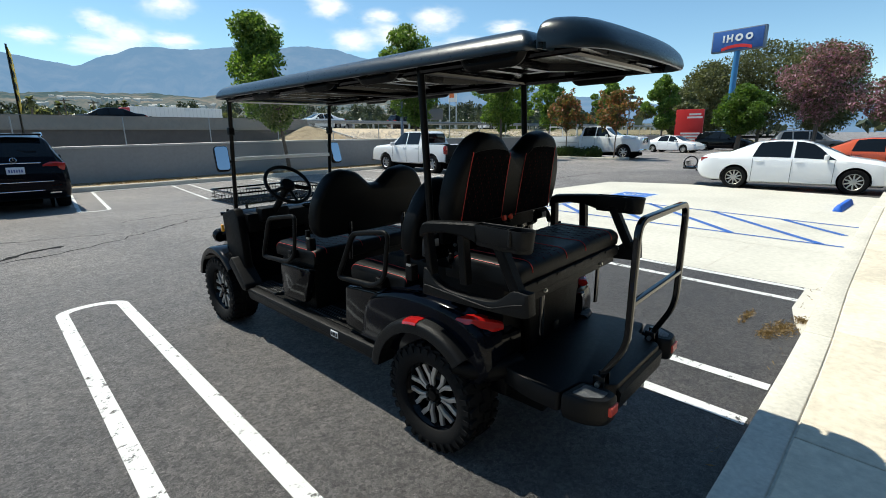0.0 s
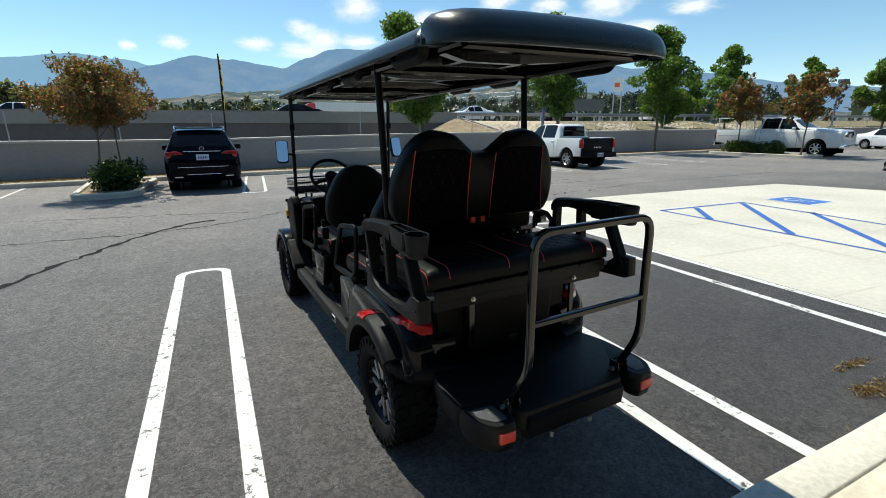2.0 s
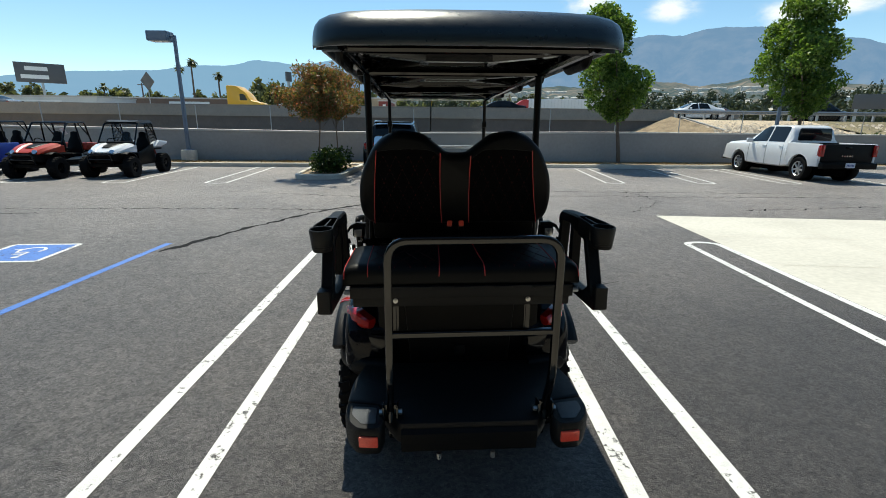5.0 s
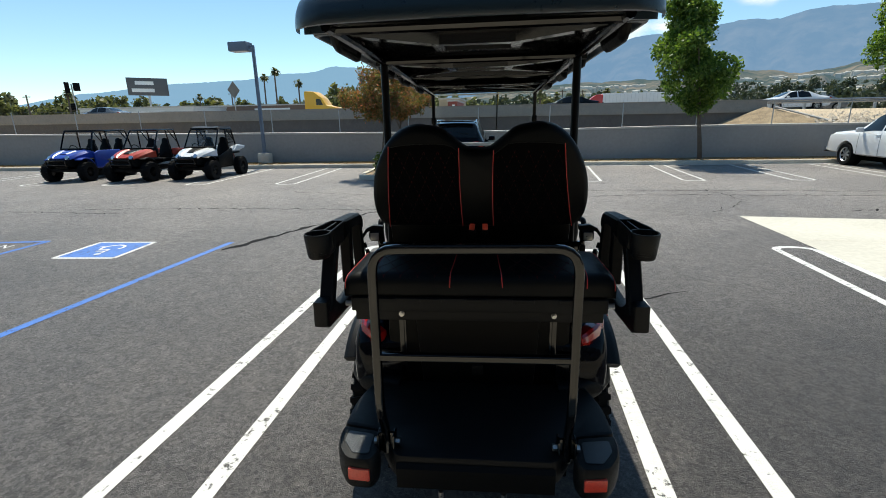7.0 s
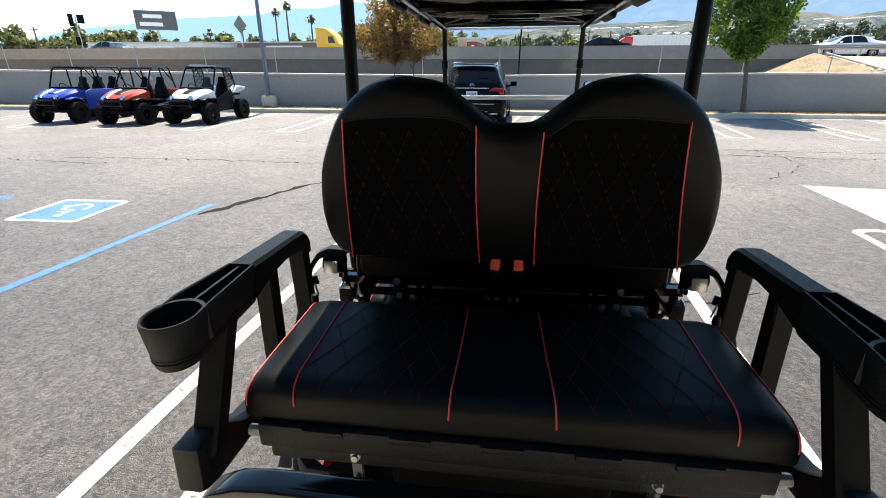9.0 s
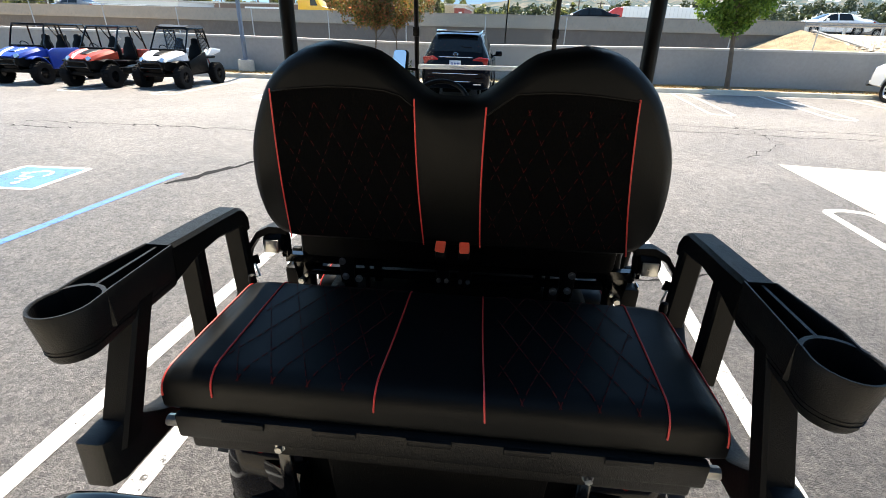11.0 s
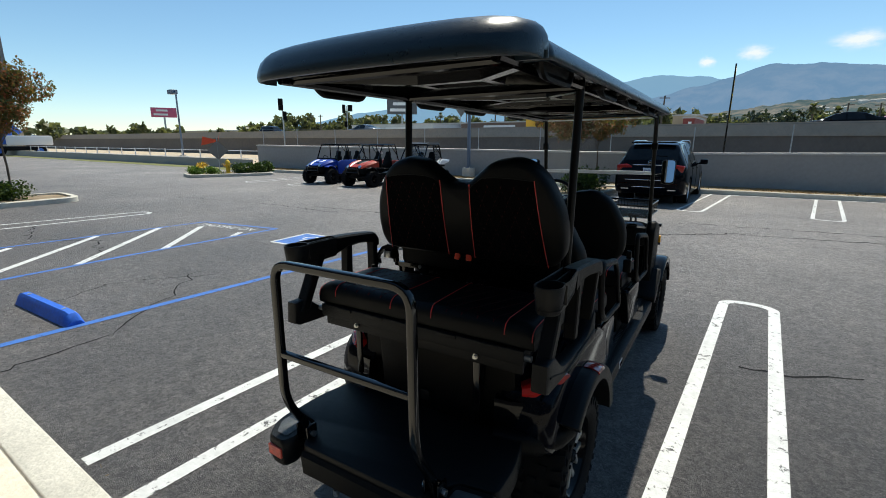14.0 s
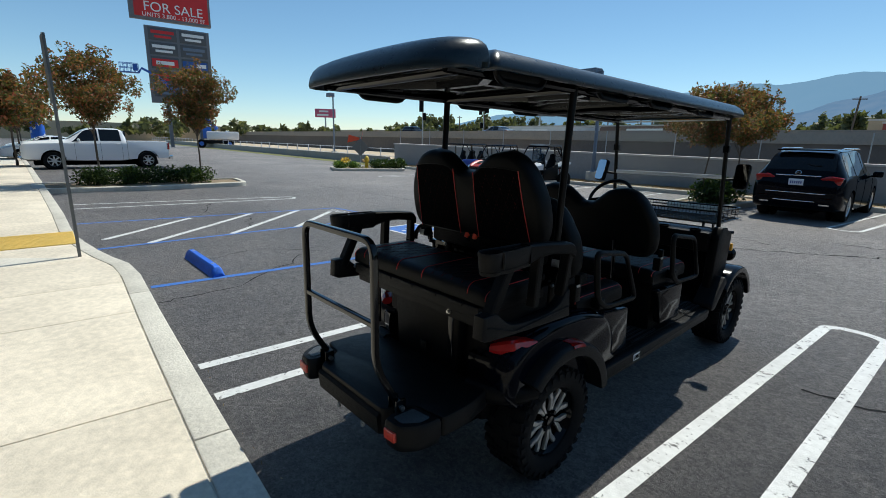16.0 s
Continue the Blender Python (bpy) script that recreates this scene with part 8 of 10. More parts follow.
def tree(name, base, z0, z1, r, material, leaves, leaf, seed, label, stems=((0, 0, 0, 0),), group="", thick=0.07, shape=0.5, clumps=26, category="tree", lean=0.0):
    """A tree: tapered stems that fork into limbs, and a crown of leaves in uneven clumps between z0 and z1; shape: height of its widest part."""
    rg = random.Random(seed)
    r = r * (1.0 if name == "crepe_myrtle" else 1.17)
    t = thing(name, pose(base[0], base[1], base[2] if len(base) > 2 else 0.12), label, category, group)
    g = base[2] if len(base) > 2 else 0.12
    a, b = z0 - g, z1 - g
    puffs = []
    for i in range(clumps):
        f = (i + rg.random()) / clumps
        w = (f / shape) ** 0.55 if f < shape else ((1 - f) / (1 - shape)) ** 0.6
        k = r * w * rg.uniform(0.30, 0.95)
        q = rg.uniform(0, 2 * math.pi) if i % 4 else i * 2.4
        s = r * rg.uniform(0.17, 0.33)
        puffs.append((k * math.cos(q), k * math.sin(q), a + s * 0.5 + (b - a - s) * f, s, s, s * rg.uniform(0.6, 0.9)))
    for i in range(clumps // 7):
        s = r * rg.uniform(0.22, 0.36)
        puffs.append((r * rg.uniform(-0.3, 0.3), r * rg.uniform(-0.3, 0.3), a + (b - a) * rg.uniform(0.3, 0.75), s, s, s))
    if name == "crepe_myrtle":
        # shoots that stand out of the crown
        for i in range(clumps):
            f = rg.uniform(0.08, 1.0)
            w = (f / shape) ** 0.55 if f < shape else ((1 - f) / (1 - shape)) ** 0.6
            k, q, s = r * (0.25 + w * rg.uniform(0.70, 0.98)), rg.uniform(0, 2 * math.pi), r * rg.uniform(0.07, 0.13)
            puffs.append((k * math.cos(q), k * math.sin(q), a + (b - a) * (f * 0.98 + rg.uniform(0, 0.10)), s, s, s * rg.uniform(1.2, 2.4)))
    zm = (a + b) / 2
    puffs = [(p[0] + lean * p[2] / zm, *p[1:]) for p in puffs]
    for sx, sy, tx, ty in stems:
        top = Vector((tx + lean * 0.7, ty, a + 0.45 * (b - a)))
        foot = Vector((sx, sy, -0.05))
        line = [foot.lerp(top, f) + Vector((rg.gauss(0, 0.02), rg.gauss(0, 0.02), 0)) for f in (0.02, 0.15, 0.35, 0.55, 0.78, 1.0)]
        line[0] = foot
        bm = B()
        tube(bm, line, thick, 8, taper=0.4)
        tube(bm, [foot, foot + Vector((0, 0, 0.12))], thick * 1.5, 8, taper=0.62)
        part("trunk", bm, M["bark"], t, angle=60)
        fork = foot.lerp(top, 0.62)
        for p in puffs[::max(1, clumps // 9)]:
            end = Vector(p[:3])
            bm = B()
            tube(bm, [fork.lerp(top, rg.uniform(-0.25, 0.6)), fork.lerp(end, 0.55) + Vector((0, 0, 0.04 * r)), end], thick * 0.42, 5, taper=0.25)
            part("limb", bm, M["bark"], t, angle=60)
    leaf_cloud("crown", puffs, leaves, leaf, material, t, seed)
    return t


def at(az, d, obs=(0.5, 0.24)):
    return obs[0] + d * math.sin(radians(az)), obs[1] + d * math.cos(radians(az))


MY = "young crepe myrtle with turning orange-red leaves"
tree("crepe_myrtle", (-1.62, 15.0, 0.12), 1.78, 3.42, 1.26, M["leaf_myrtle"], 17000, 0.040, 3, "young crepe myrtle with orange-red leaves on the small island", ((0, 0, 0.05, 0.0),), "crepe myrtles", 0.032, 0.50, 46)
tree("crepe_myrtle", (-1.55, 17.2, 0.12), 1.85, 3.55, 1.12, M["leaf_myrtle"], 14000, 0.042, 4, "second young crepe myrtle behind it on the small island", ((0, 0, -0.03, 0.0),), "crepe myrtles", 0.032, 0.52, 40)
tree("crepe_myrtle", (-14.15, 0.80, 0.12), 2.05, 4.12, 1.40, M["leaf_myrtle"], 17000, 0.043, 5, "crepe myrtle turning red above the planted island", ((0, 0, 0.1, 0.0),), "crepe myrtles", 0.04, 0.52, 46)
tree("crepe_myrtle", (-13.9, 3.70, 0.12), 1.95, 3.95, 1.22, M["leaf_myrtle"], 15000, 0.042, 6, "crepe myrtle with orange-tipped leaves above a low hedge", ((0, 0, -0.05, 0.05),), "crepe myrtles", 0.036, 0.50, 42)
for i, (x, y, h) in enumerate(((-25.4, -1.9, 4.3), (-33, -2.2, 4.5), (-45, -2.8, 4.8))):
    tree("crepe_myrtle", (x, y, 0.12), 2.0, h, 1.9, M["leaf_myrtle"], 4500, 0.10, 20 + i, MY + " beside the pavement", ((0, 0, 0.1, 0),), "crepe myrtles", 0.06, 0.45, 24)
GT = "street tree with fresh green leaves in the planting strip"
for i, (x, y, z0, z1, r) in enumerate(((10.0, 20.05, 1.9, 6.45, 1.66), (18.15, 20.75, 2.2, 7.3, 1.70), (26.0, 21.2, 2.6, 7.4, 1.75))):
    tree("street_tree", (x, y, 0.13), z0, z1, r, M["leaf_green"], 21000, 0.078, 31 + i, GT, ((0, 0, 0.05, 0),), "street trees", 0.098, (0.36, 0.40, 0.42)[i], 52, lean=(-0.80, -0.55, -0.3)[i])
for i, (x, y, h, r) in enumerate(((29.9, 14.9, 3.8, 1.5), (29.9, 18.5, 3.7, 1.45))):
    tree("crepe_myrtle", (x, y, 0.13), 1.9, h + 0.6, r, M["leaf_myrtle"], 4200, 0.10, 41 + i, "small reddish crepe myrtle near the work truck", ((0, 0, 0.1, 0),), "crepe myrtles", 0.05, 0.45, 24)
for i, (az, d, el, r) in enumerate(((50.5, 52, 5.9, 2.2), (56.2, 56, 7.5, 2.3), (62.4, 60, 6.0, 1.9), (68.2, 52, 6.0, 1.8), (52.8, 64, 5.0, 2.4))):
    x, y = at(az, d)
    tree("street_tree", (x, y, 0.0), 1.9, 1.7 + d * math.tan(radians(el)), r, M["leaf_green"], 9000, 0.135, 51 + i, "green street tree far across the lot", ((0, 0, 0, 0),), "street trees", 0.11, 0.4, 26)
for i, (az, d, el, r, m) in enumerate(((72.3, 78, 6.9, 5.0, "leaf_dark"), (77.0, 84, 8.6, 7.5, "leaf_dark"), (82.0, 88, 7.8, 7.5, "leaf_dark"), (69.5, 66, 4.2, 3.4, "leaf_dark"), (75.4, 50, 4.5, 2.3, "leaf_bright"), (90.5, 80, 4.0, 6.0, "leaf_dark"))):
    x, y = at(az, d)
    tree("shade_tree", (x, y, 0.0), 1.5, 1.7 + d * math.tan(radians(el)), r, M[m], 26000 if m == "leaf_dark" else 15000, 0.165 if m == "leaf_dark" else 0.12, 61 + i, "large dull green shade tree at the edge of the lot" if m == "leaf_dark" else "bright green round tree beside a red sign", ((0, 0, 0, 0),), "", 0.25, 0.5, 40)
x, y = at(81.6, 36)
tree("flowering_crepe_myrtle", (x, y, 0.0), 2.2, 6.7, 2.35, M["leaf_pink"], 15000, 0.075, 71, "crepe myrtle in full pink flower above the parked cars", ((0, 0, 0.1, 0), (0.3, 0.1, 0.5, 0.2)), "", 0.09, 0.62, 34)
x, y = at(87.0, 44)
tree("flowering_crepe_myrtle", (x, y, 0.0), 2.2, 5.6, 2.4, M["leaf_pink"], 8000, 0.11, 72, "crepe myrtle with pink flowers farther off", ((0, 0, 0.1, 0),), "", 0.08, 0.5, 30)


def shrub(name, c, s, n, leaf, seed, label, material="leaf_hedge", lumps=7):
    rg = random.Random(seed)
    cl = [(c[0] + s[0] * rg.uniform(-0.6, 0.6), c[1] + s[1] * rg.uniform(-0.6, 0.6), c[2] + s[2] * rg.uniform(0.35, 0.6), s[0] * 0.5, s[1] * 0.5, s[2] * 0.5) for _ in range(lumps)]
    cl.append((c[0], c[1], c[2] + s[2] * 0.45, s[0] * 0.8, s[1] * 0.8, s[2] * 0.55))
    ob = leaf_cloud(name, cl, n, leaf, M[material], None, seed, 0.45)
    return tagged(ob, label, "shrub", "low shrubs")


shrub("shrub", (-1.45, 15.3, 0.08), (0.72, 0.95, 0.85), 3400, 0.055, 81, "rounded green shrub at the foot of a young tree", "leaf_hedge")
for i, (x, y) in enumerate(((-14.0, 0.6), (-13.95, 1.6), (-13.9, 2.6), (-13.85, 3.6))):
    shrub("shrub", (x, y, 0.08), (0.62, 0.68, 0.62), 2000, 0.045, 84 + i, "clipped dark green shrub of the low hedge")
for i, (x, y) in enumerate(((-18.95, 14.05), (-18.75, 14.7), (-18.9, 15.2))):
    shrub("shrub", (x, y, 0.08), (0.62, 0.6, 0.58), 1200, 0.06, 90 + i, "low green shrub on the hydrant island")
for i, (x, y) in enumerate(((29.9, 16.4), (29.9, 17.5), (29.9, 18.6))):
    shrub("shrub", (x, y, 0.08), (0.6, 0.85, 0.75), 1400, 0.07, 95 + i, "dark low shrub of the hedge beside the work truck")
rg = random.Random(5)
for i in range(40):
    x = 29 + 1.5 * i + rg.uniform(-1, 1)
    y = 28.5 + rg.uniform(-3.5, 4.5)
    shrub("bank_shrub", (x, y, 0.35), (1.7, 1.3, 1.1), 900, 0.13, 110 + i, "dusty green shrub growing on the bank", "leaf_dark" if i % 3 else "leaf_hedge", 5)
for i, (x, y) in enumerate(((-20.5, 12.35), (-20.0, 12.0), (-19.7, 12.7))):
    shrub("flowering_shrub", (x, y, 0.08), (0.50, 0.50, 0.42), 700, 0.05, 130 + i, "low yellow-green flowering plant on the hydrant island", "leaf_bright", 5)
leaf_cl = [(-20.1 + rg.uniform(-0.6, 0.6), 11.9 + 0.45 * i + rg.uniform(-0.5, 0.5), 0.55, 0.25, 0.25, 0.15) for i in range(4)]
tagged(leaf_cloud("yellow_flowers", leaf_cl, 260, 0.05, M["petal"], None, 12), "small yellow flowers among the shrubs of an island", "flowers", "", "stuff")

island("hedge_island", [(29.1, 14.0), (30.6, 14.0), (30.6, 19.9), (29.1, 19.9)], "kerbed island with a hedge beside the work truck")
# litter: leaves and needles blown against kerbs
M["litter"] = leaf_material("dry_leaf_litter", [(0.22, 0.13, 0.05), (0.30, 0.20, 0.09), (0.12, 0.08, 0.04), (0.36, 0.26, 0.12)], through=0.1)


def litter(name, spots, n, size, seed, label):
    r = np.random.default_rng(seed)
    cl = [(x, y, z + 0.008, rx, ry, 0.006) for x, y, z, rx, ry in spots]
    ob = leaf_cloud(name, cl, n, size, M["litter"], None, seed, 0.0, 0.22)
    return tagged(ob, label, "leaf litter", "", "stuff")


litter("pine_needle_patch", [(5.28, 0.95, 0.004, 0.26, 0.14), (5.05, 1.02, 0.004, 0.16, 0.08), (5.6, 0.85, 0.004, 0.14, 0.10), (5.4, 1.25, 0.004, 0.25, 0.05)], 1200, 0.020, 7, "small patch of dry brown needles on the asphalt")
litter("strip_litter", [(x, yc(x) + 0.75, 0.145, 2.2, 0.6) for x in range(-20, 50, 4)], 12000, 0.055, 8, "dry leaves scattered over the planting strip")
litter("kerb_litter", [(x, kerb_y(x) + 0.10, 0.004, 0.9, 0.05) for x in (1.5, 3.2, 4.8, 6.5)] + [(x, yc(x) - 0.12, 0.004, 1.6, 0.10) for x in range(-20, 40, 6)], 420, 0.018, 9, "a few dry leaves and grit along the kerbs")

# riprap on the bank below the freeway
M["riprap"] = mat("riprap_stone", (0.42, 0.34, 0.25), 0.9, vary=0.4, big=0.8, fine=6, col2=(0.52, 0.45, 0.36))
r = np.random.default_rng(3)
pts, faces = [], []
for i in range(2600):
    u, v = r.random(), r.random()
    x, y = 21 + 34 * u * u ** 0.3, 27.5 + 8.0 * v
    z = 1.9 * (y - 26) / 9.3
    s = 0.10 + 0.13 * r.random()
    k = len(pts)
    for q in ((1, 0, 0.0), (0, 1, 0.1), (-1, 0, 0), (0, -1, -0.1), (0.2, 0.1, 1.0)):
        pts.append((x + s * (q[0] + r.normal(0, 0.2)), y + s * (q[1] + r.normal(0, 0.2)), z + s * (q[2] + 0.12) * 0.8))
    faces += [(k, k + 1, k + 4), (k + 1, k + 2, k + 4), (k + 2, k + 3, k + 4), (k + 3, k, k + 4)]
me = bpy.data.meshes.new("riprap")
me.from_pydata(pts, [], faces)
me.materials.append(M["riprap"])
tagged(new("riprap", me), "loose pale stones covering the bank", "stones", "", "stuff")

# guard rail on the freeway past the barrier
rail = thing("guard_rail", pose(0, 0, 0), "steel guard rail on posts beside the freeway", "guard rail", "", "structure")
bm = B()
loft(bm, [[(x, FY + 1.0 + dy, 2.25 + dz) for dy, dz in ((0, 0.42), (-0.06, 0.50), (0, 0.56), (-0.06, 0.64), (0, 0.72), (0.02, 0.72), (0.02, 0.42))] for x in (19.4, 60, 120, 220)], close=True)
part("rail", bm, M["steel"], rail)
bm = B()
box(bm, (0, 0, 0.36), (0.13, 0.15, 0.74))
po = part("post", bm, M["steel"], rail)
po.location = (20.5, FY + 1.13, 2.25)
for i in range(1, 46):
    o = new("post", po.data)
    o.parent = rail
    o.location = (20.5 + 2.2 * i, FY + 1.13, 2.25)

# wheel stops
M["stop_blue"] = mat("blue_rubber_stop", (0.02, 0.13, 0.60), 0.55, vary=0.25, big=4, fine=30, bump=0.2)
def wheel_stop(x, y, rot, L):
    t = thing("wheel_stop", pose(x, y, 0.0, 0, 0, rot), "bright blue concrete wheel stop on the ground", "wheel stop", "wheel stops")
    bm = B()
    loft(bm, [[(xx, 0.085 * k, 0), (xx, -0.085 * k, 0), (xx, -0.055 * k, 0.10 * h), (xx, -0.03 * k, 0.13 * h), (xx, 0.03 * k, 0.13 * h), (xx, 0.055 * k, 0.10 * h)] for xx, k, h in ((-L / 2, 0.9, 0.35), (-L / 2 + 0.05, 1, 0.9), (-L / 2 + 0.10, 1, 1), (L / 2 - 0.10, 1, 1), (L / 2 - 0.05, 1, 0.9), (L / 2, 0.9, 0.35))])
    part("block", bm, M["stop_blue"], t)
    for sx in (-1, 1):
        bm = B()
        cyl(bm, (sx * L * 0.33, 0, 0.12), (sx * L * 0.33, 0, 0.136), 0.02, seg=10)
        part("pin", bm, M["steel"], t)


wheel_stop(-2.23, 1.41, 4, 1.30)
wheel_stop(14.3, 1.55, -1, 1.7)


# ---- lamps, signs, posts ----
def lettering(body, size, m, material, parent, name="lettering", bold=0.0, label=""):
    cu = bpy.data.curves.new(name, "FONT")
    cu.body, cu.size, cu.align_x, cu.align_y, cu.extrude, cu.offset = body, size, "CENTER", "CENTER", 0.01, bold
    tmp = new(name, cu)
    me = bpy.data.meshes.new_from_object(tmp.evaluated_get(bpy.context.evaluated_depsgraph_get()))
    bpy.data.objects.remove(tmp)
    me.materials.clear()
    me.materials.append(material)
    ob = new(name, me)
    ob.parent = parent
    ob.matrix_local = m
    if label:
        ob["label"] = label
    return ob


def lamp_post(x, y, h, side, label, foot=0.0, s=1.0):
    t = thing("lamp_post", pose(x, y, 0, 0, 0, 0), label, "lamp post", "lamp posts")
    bm = B()
    lathe(bm, [(0.30 * s, 0), (0.30 * s, 0.50), (0.27 * s, 0.56), (0.0, 0.56)], seg=24, open_ends=True)
    part("footing", bm, M["kerb"], t, "round concrete footing")
    bm = B()
    box(bm, (0, 0, 0.575), (0.30, 0.30, 0.03), 0.008)
    part("base_plate", bm, M["lamp_grey"], t)
    bm = B()
    loft(bm, [[(k * a, k * b, z) for a, b in rounded([(-1, -1), (1, -1), (1, 1), (-1, 1)], 0.4, 3)] for k, z in ((0.066, 0.55), (0.060, 2.5), (0.054, h - 0.1), (0.054, h))])
    part("pole", bm, M["lamp_grey"], t)
    bm = B()
    box(bm, (side * 0.10, 0, h - 0.05), (0.25, 0.07, 0.07), 0.01)
    part("arm", bm, M["lamp_grey"], t)
    head = B()
    cx = side * 0.55
    loft(head, [[(cx - 0.40 * k, -0.24 * k, z), (cx + 0.40 * k, -0.24 * k, z), (cx + 0.40 * k, 0.24 * k, z), (cx - 0.40 * k, 0.24 * k, z)] for k, z in ((0.96, h - 0.22), (1.0, h - 0.19), (1.0, h + 0.10), (0.95, h + 0.13))])
    hd = part("head", head, M["lamp_grey"], t, angle=20)
    bm = B()
    box(bm, (cx, 0, h - 0.226), (0.64, 0.38, 0.012), 0.004)
    part("lens", bm, M["white_plastic"], hd)
    return t


lamp_post(-7.95, 18.6, 4.85, -1, "blue-grey lamp post with a box head on a concrete footing")
lamp_post(17.0, 20.75, 5.25, 1, "blue-grey lamp post with a box head in the planting strip")
lamp_post(-38.0, 20.2, 5.8, -1, "tall grey lamp post beside the dry channel")
x, y = at(64.3, 54, (1.0, 0.0))
lamp_post(x, y, 5.35, 1, "grey lamp post far across the lot")

# bare sign post at the edge of the pavement, and its sign turned edge-on
post = thing("sign_post", pose(-3.62, 0.10, 0.02, 0.4, -2.2, 0), "galvanised steel sign post carrying narrow parking signs", "sign post")
bm = B()
prism(bm, [(-0.03, -0.02), (0.03, -0.02), (0.03, 0.02), (0.022, 0.02), (0.022, -0.012), (-0.022, -0.012), (-0.022, 0.02), (-0.03, 0.02)], -0.05, 2.95)
part("post", bm, M["shaded_steel"], post)
for z0, z1, nm in ((2.08, 2.93, "sign_panel"),):
    bm = B()
    prism(bm, [(x, z) for x, z in rounded([(-0.155, z0), (0.155, z0), (0.155, z1), (-0.155, z1)], 0.03, 4)], -0.026, -0.022, "xz")
    p = part(nm, bm, M["shaded_steel"], post, "bare grey back and edge of the sign")
    p.rotation_euler = (0, 0, radians(6))
for z in (0.4, 0.9, 1.4, 1.9):
    bm = B()
    cyl(bm, (0, -0.021, z), (0, -0.023, z), 0.006, seg=8)
    part("bolt_hole", bm, M["tar"], post)

# feather banner by the wall
pole = thing("feather_banner", pose(1.58, 25.9, 0.0, 0, 0.6, 0), "yellow and black feather banner on a thin pole", "banner")
bm = B()
tube(bm, [(0, 0, 0), (0, 0, 3.2), (0, 0, 5.2)], 0.035, 8)
part("pole", bm, M["tube"], pole)
bm = B()
loft(bm, [[(0.03, 0.0, z), (0.03 + w * 0.10, -w, z - 0.12), (0.035 + w * 0.10, -w, z - 0.12), (0.036, 0.0, z)] for z, w in ((2.7, 0.10), (2.95, 0.50), (3.7, 0.62), (4.5, 0.6), (4.9, 0.5), (5.1, 0.2))])
cloth = part("cloth", bm, M["yellow"], pole, "yellow cloth with dark blocks of print")
for z, w in ((3.1, 0.34), (3.55, 0.40), (4.0, 0.40), (4.5, 0.34)):
    bm = B()
    loft(bm, [[(0.024, 0.0 - 0.05, zz), (0.024 + w * 0.10, -w, zz - 0.1), (0.026 + w * 0.10, -w, zz - 0.1), (0.028, -0.05, zz)] for zz in (z, z + 0.24)])
    part("printed_bar", bm, M["plastic"], cloth)
bm = B()
box(bm, (0, 0, 0.03), (0.5, 0.5, 0.05), 0.01)
part("base_plate", bm, M["tube"], pole)

# hydrant and warning sign on the island
hy = thing("fire_hydrant", pose(-19.45, 13.45, 0.1), "yellow fire hydrant on the kerbed island", "hydrant")
bm = B()
lathe(bm, [(0.0, 0), (0.16, 0), (0.16, 0.04), (0.10, 0.06), (0.10, 0.50), (0.13, 0.52), (0.12, 0.60), (0.07, 0.68), (0.03, 0.70), (0.03, 0.75), (0.0, 0.75)], seg=18)
part("barrel", bm, M["yellow"], hy)
for sx in (-1, 1):
    bm = B()
    cyl(bm, (sx * 0.08, 0, 0.40), (sx * 0.17, 0, 0.40), 0.05, seg=12)
    part("outlet", bm, M["yellow"], hy)
ws = thing("warning_sign", pose(-22.6, 14.75, 0.08, 0, 0, 58), "grey diamond warning sign with two orange flags", "road sign")
bm = B()
prism(bm, rounded([(0, 0.60), (0.55, 1.15), (0, 1.70), (-0.55, 1.15)], 0.06, 4), 0.0, 0.012, "xz")
M["sign_back"] = mat("weathered_sign_back", (0.20, 0.19, 0.17), 0.6, 0.2, vary=0.2)
part("panel", bm, M["sign_back"], ws, "bare back of the diamond sign")
bm = B()
tube(bm, [(0, 0.02, 0), (0, 0.02, 1.85)], 0.022, 7)
part("stand", bm, M["steel"], ws)
for foot, tip, drop in (((-0.05, 1.74), (-0.72, 1.92), 0.50), ((0.06, 1.72), (0.20, 2.20), 0.42)):
    bm = B()
    rings = []
    for k in range(6):
        f = k / 5
        x, z = foot[0] + (tip[0] - foot[0]) * f, foot[1] + (tip[1] - foot[1]) * f
        sag = drop * (0.25 + 0.75 * f)
        y = 0.03 + 0.05 * math.sin(6 * f)
        rings.append([(x, y, z), (x - 0.10 * f, y + 0.03 * math.sin(9 * f), z - sag), (x - 0.10 * f, y + 0.006 + 0.03 * math.sin(9 * f), z - sag), (x, y + 0.006, z)])
    loft(bm, rings)
    part("flag", bm, M["orange"], ws, "orange cloth flag")

# channel fence
cf = thing("channel_fence", pose(0, 0, 0), "white post fence along the drainage channel", "fence", "", "structure")
bm = B()
box(bm, (0, 0, 0.55), (0.06, 0.06, 1.15))
fp = part("post", bm, M["white_plastic"], cf)
fp.location = (-24.5, 19.0, 0.02)
for i in range(1, 40):
    o = new("post", fp.data)
    o.parent = cf
    o.location = (-24.5 - 2.6 * i, 19.0 - 0.09 * i, 0.02)
bm = B()
for z in (0.55, 1.08):
    tube(bm, [(-24.5, 19.0, z), (-127.5, 15.4, z)], 0.022, 5)
part("rail", bm, M["white_plastic"], cf)


# ---- large signs ----
def face_to(x, y, obs):
    return math.degrees(math.atan2(obs[0] - x, -(obs[1] - y)))


# pylon sign with tenant panels
OB = (4.52, 0.17)
D = 78.0
px, py = at(-80.1, D, OB)
py_sign = thing("pylon_sign", pose(px, py, 0, 0, 0, face_to(px, py, OB) + 6), "tall grey pylon sign with a red sale board on top", "pylon sign")


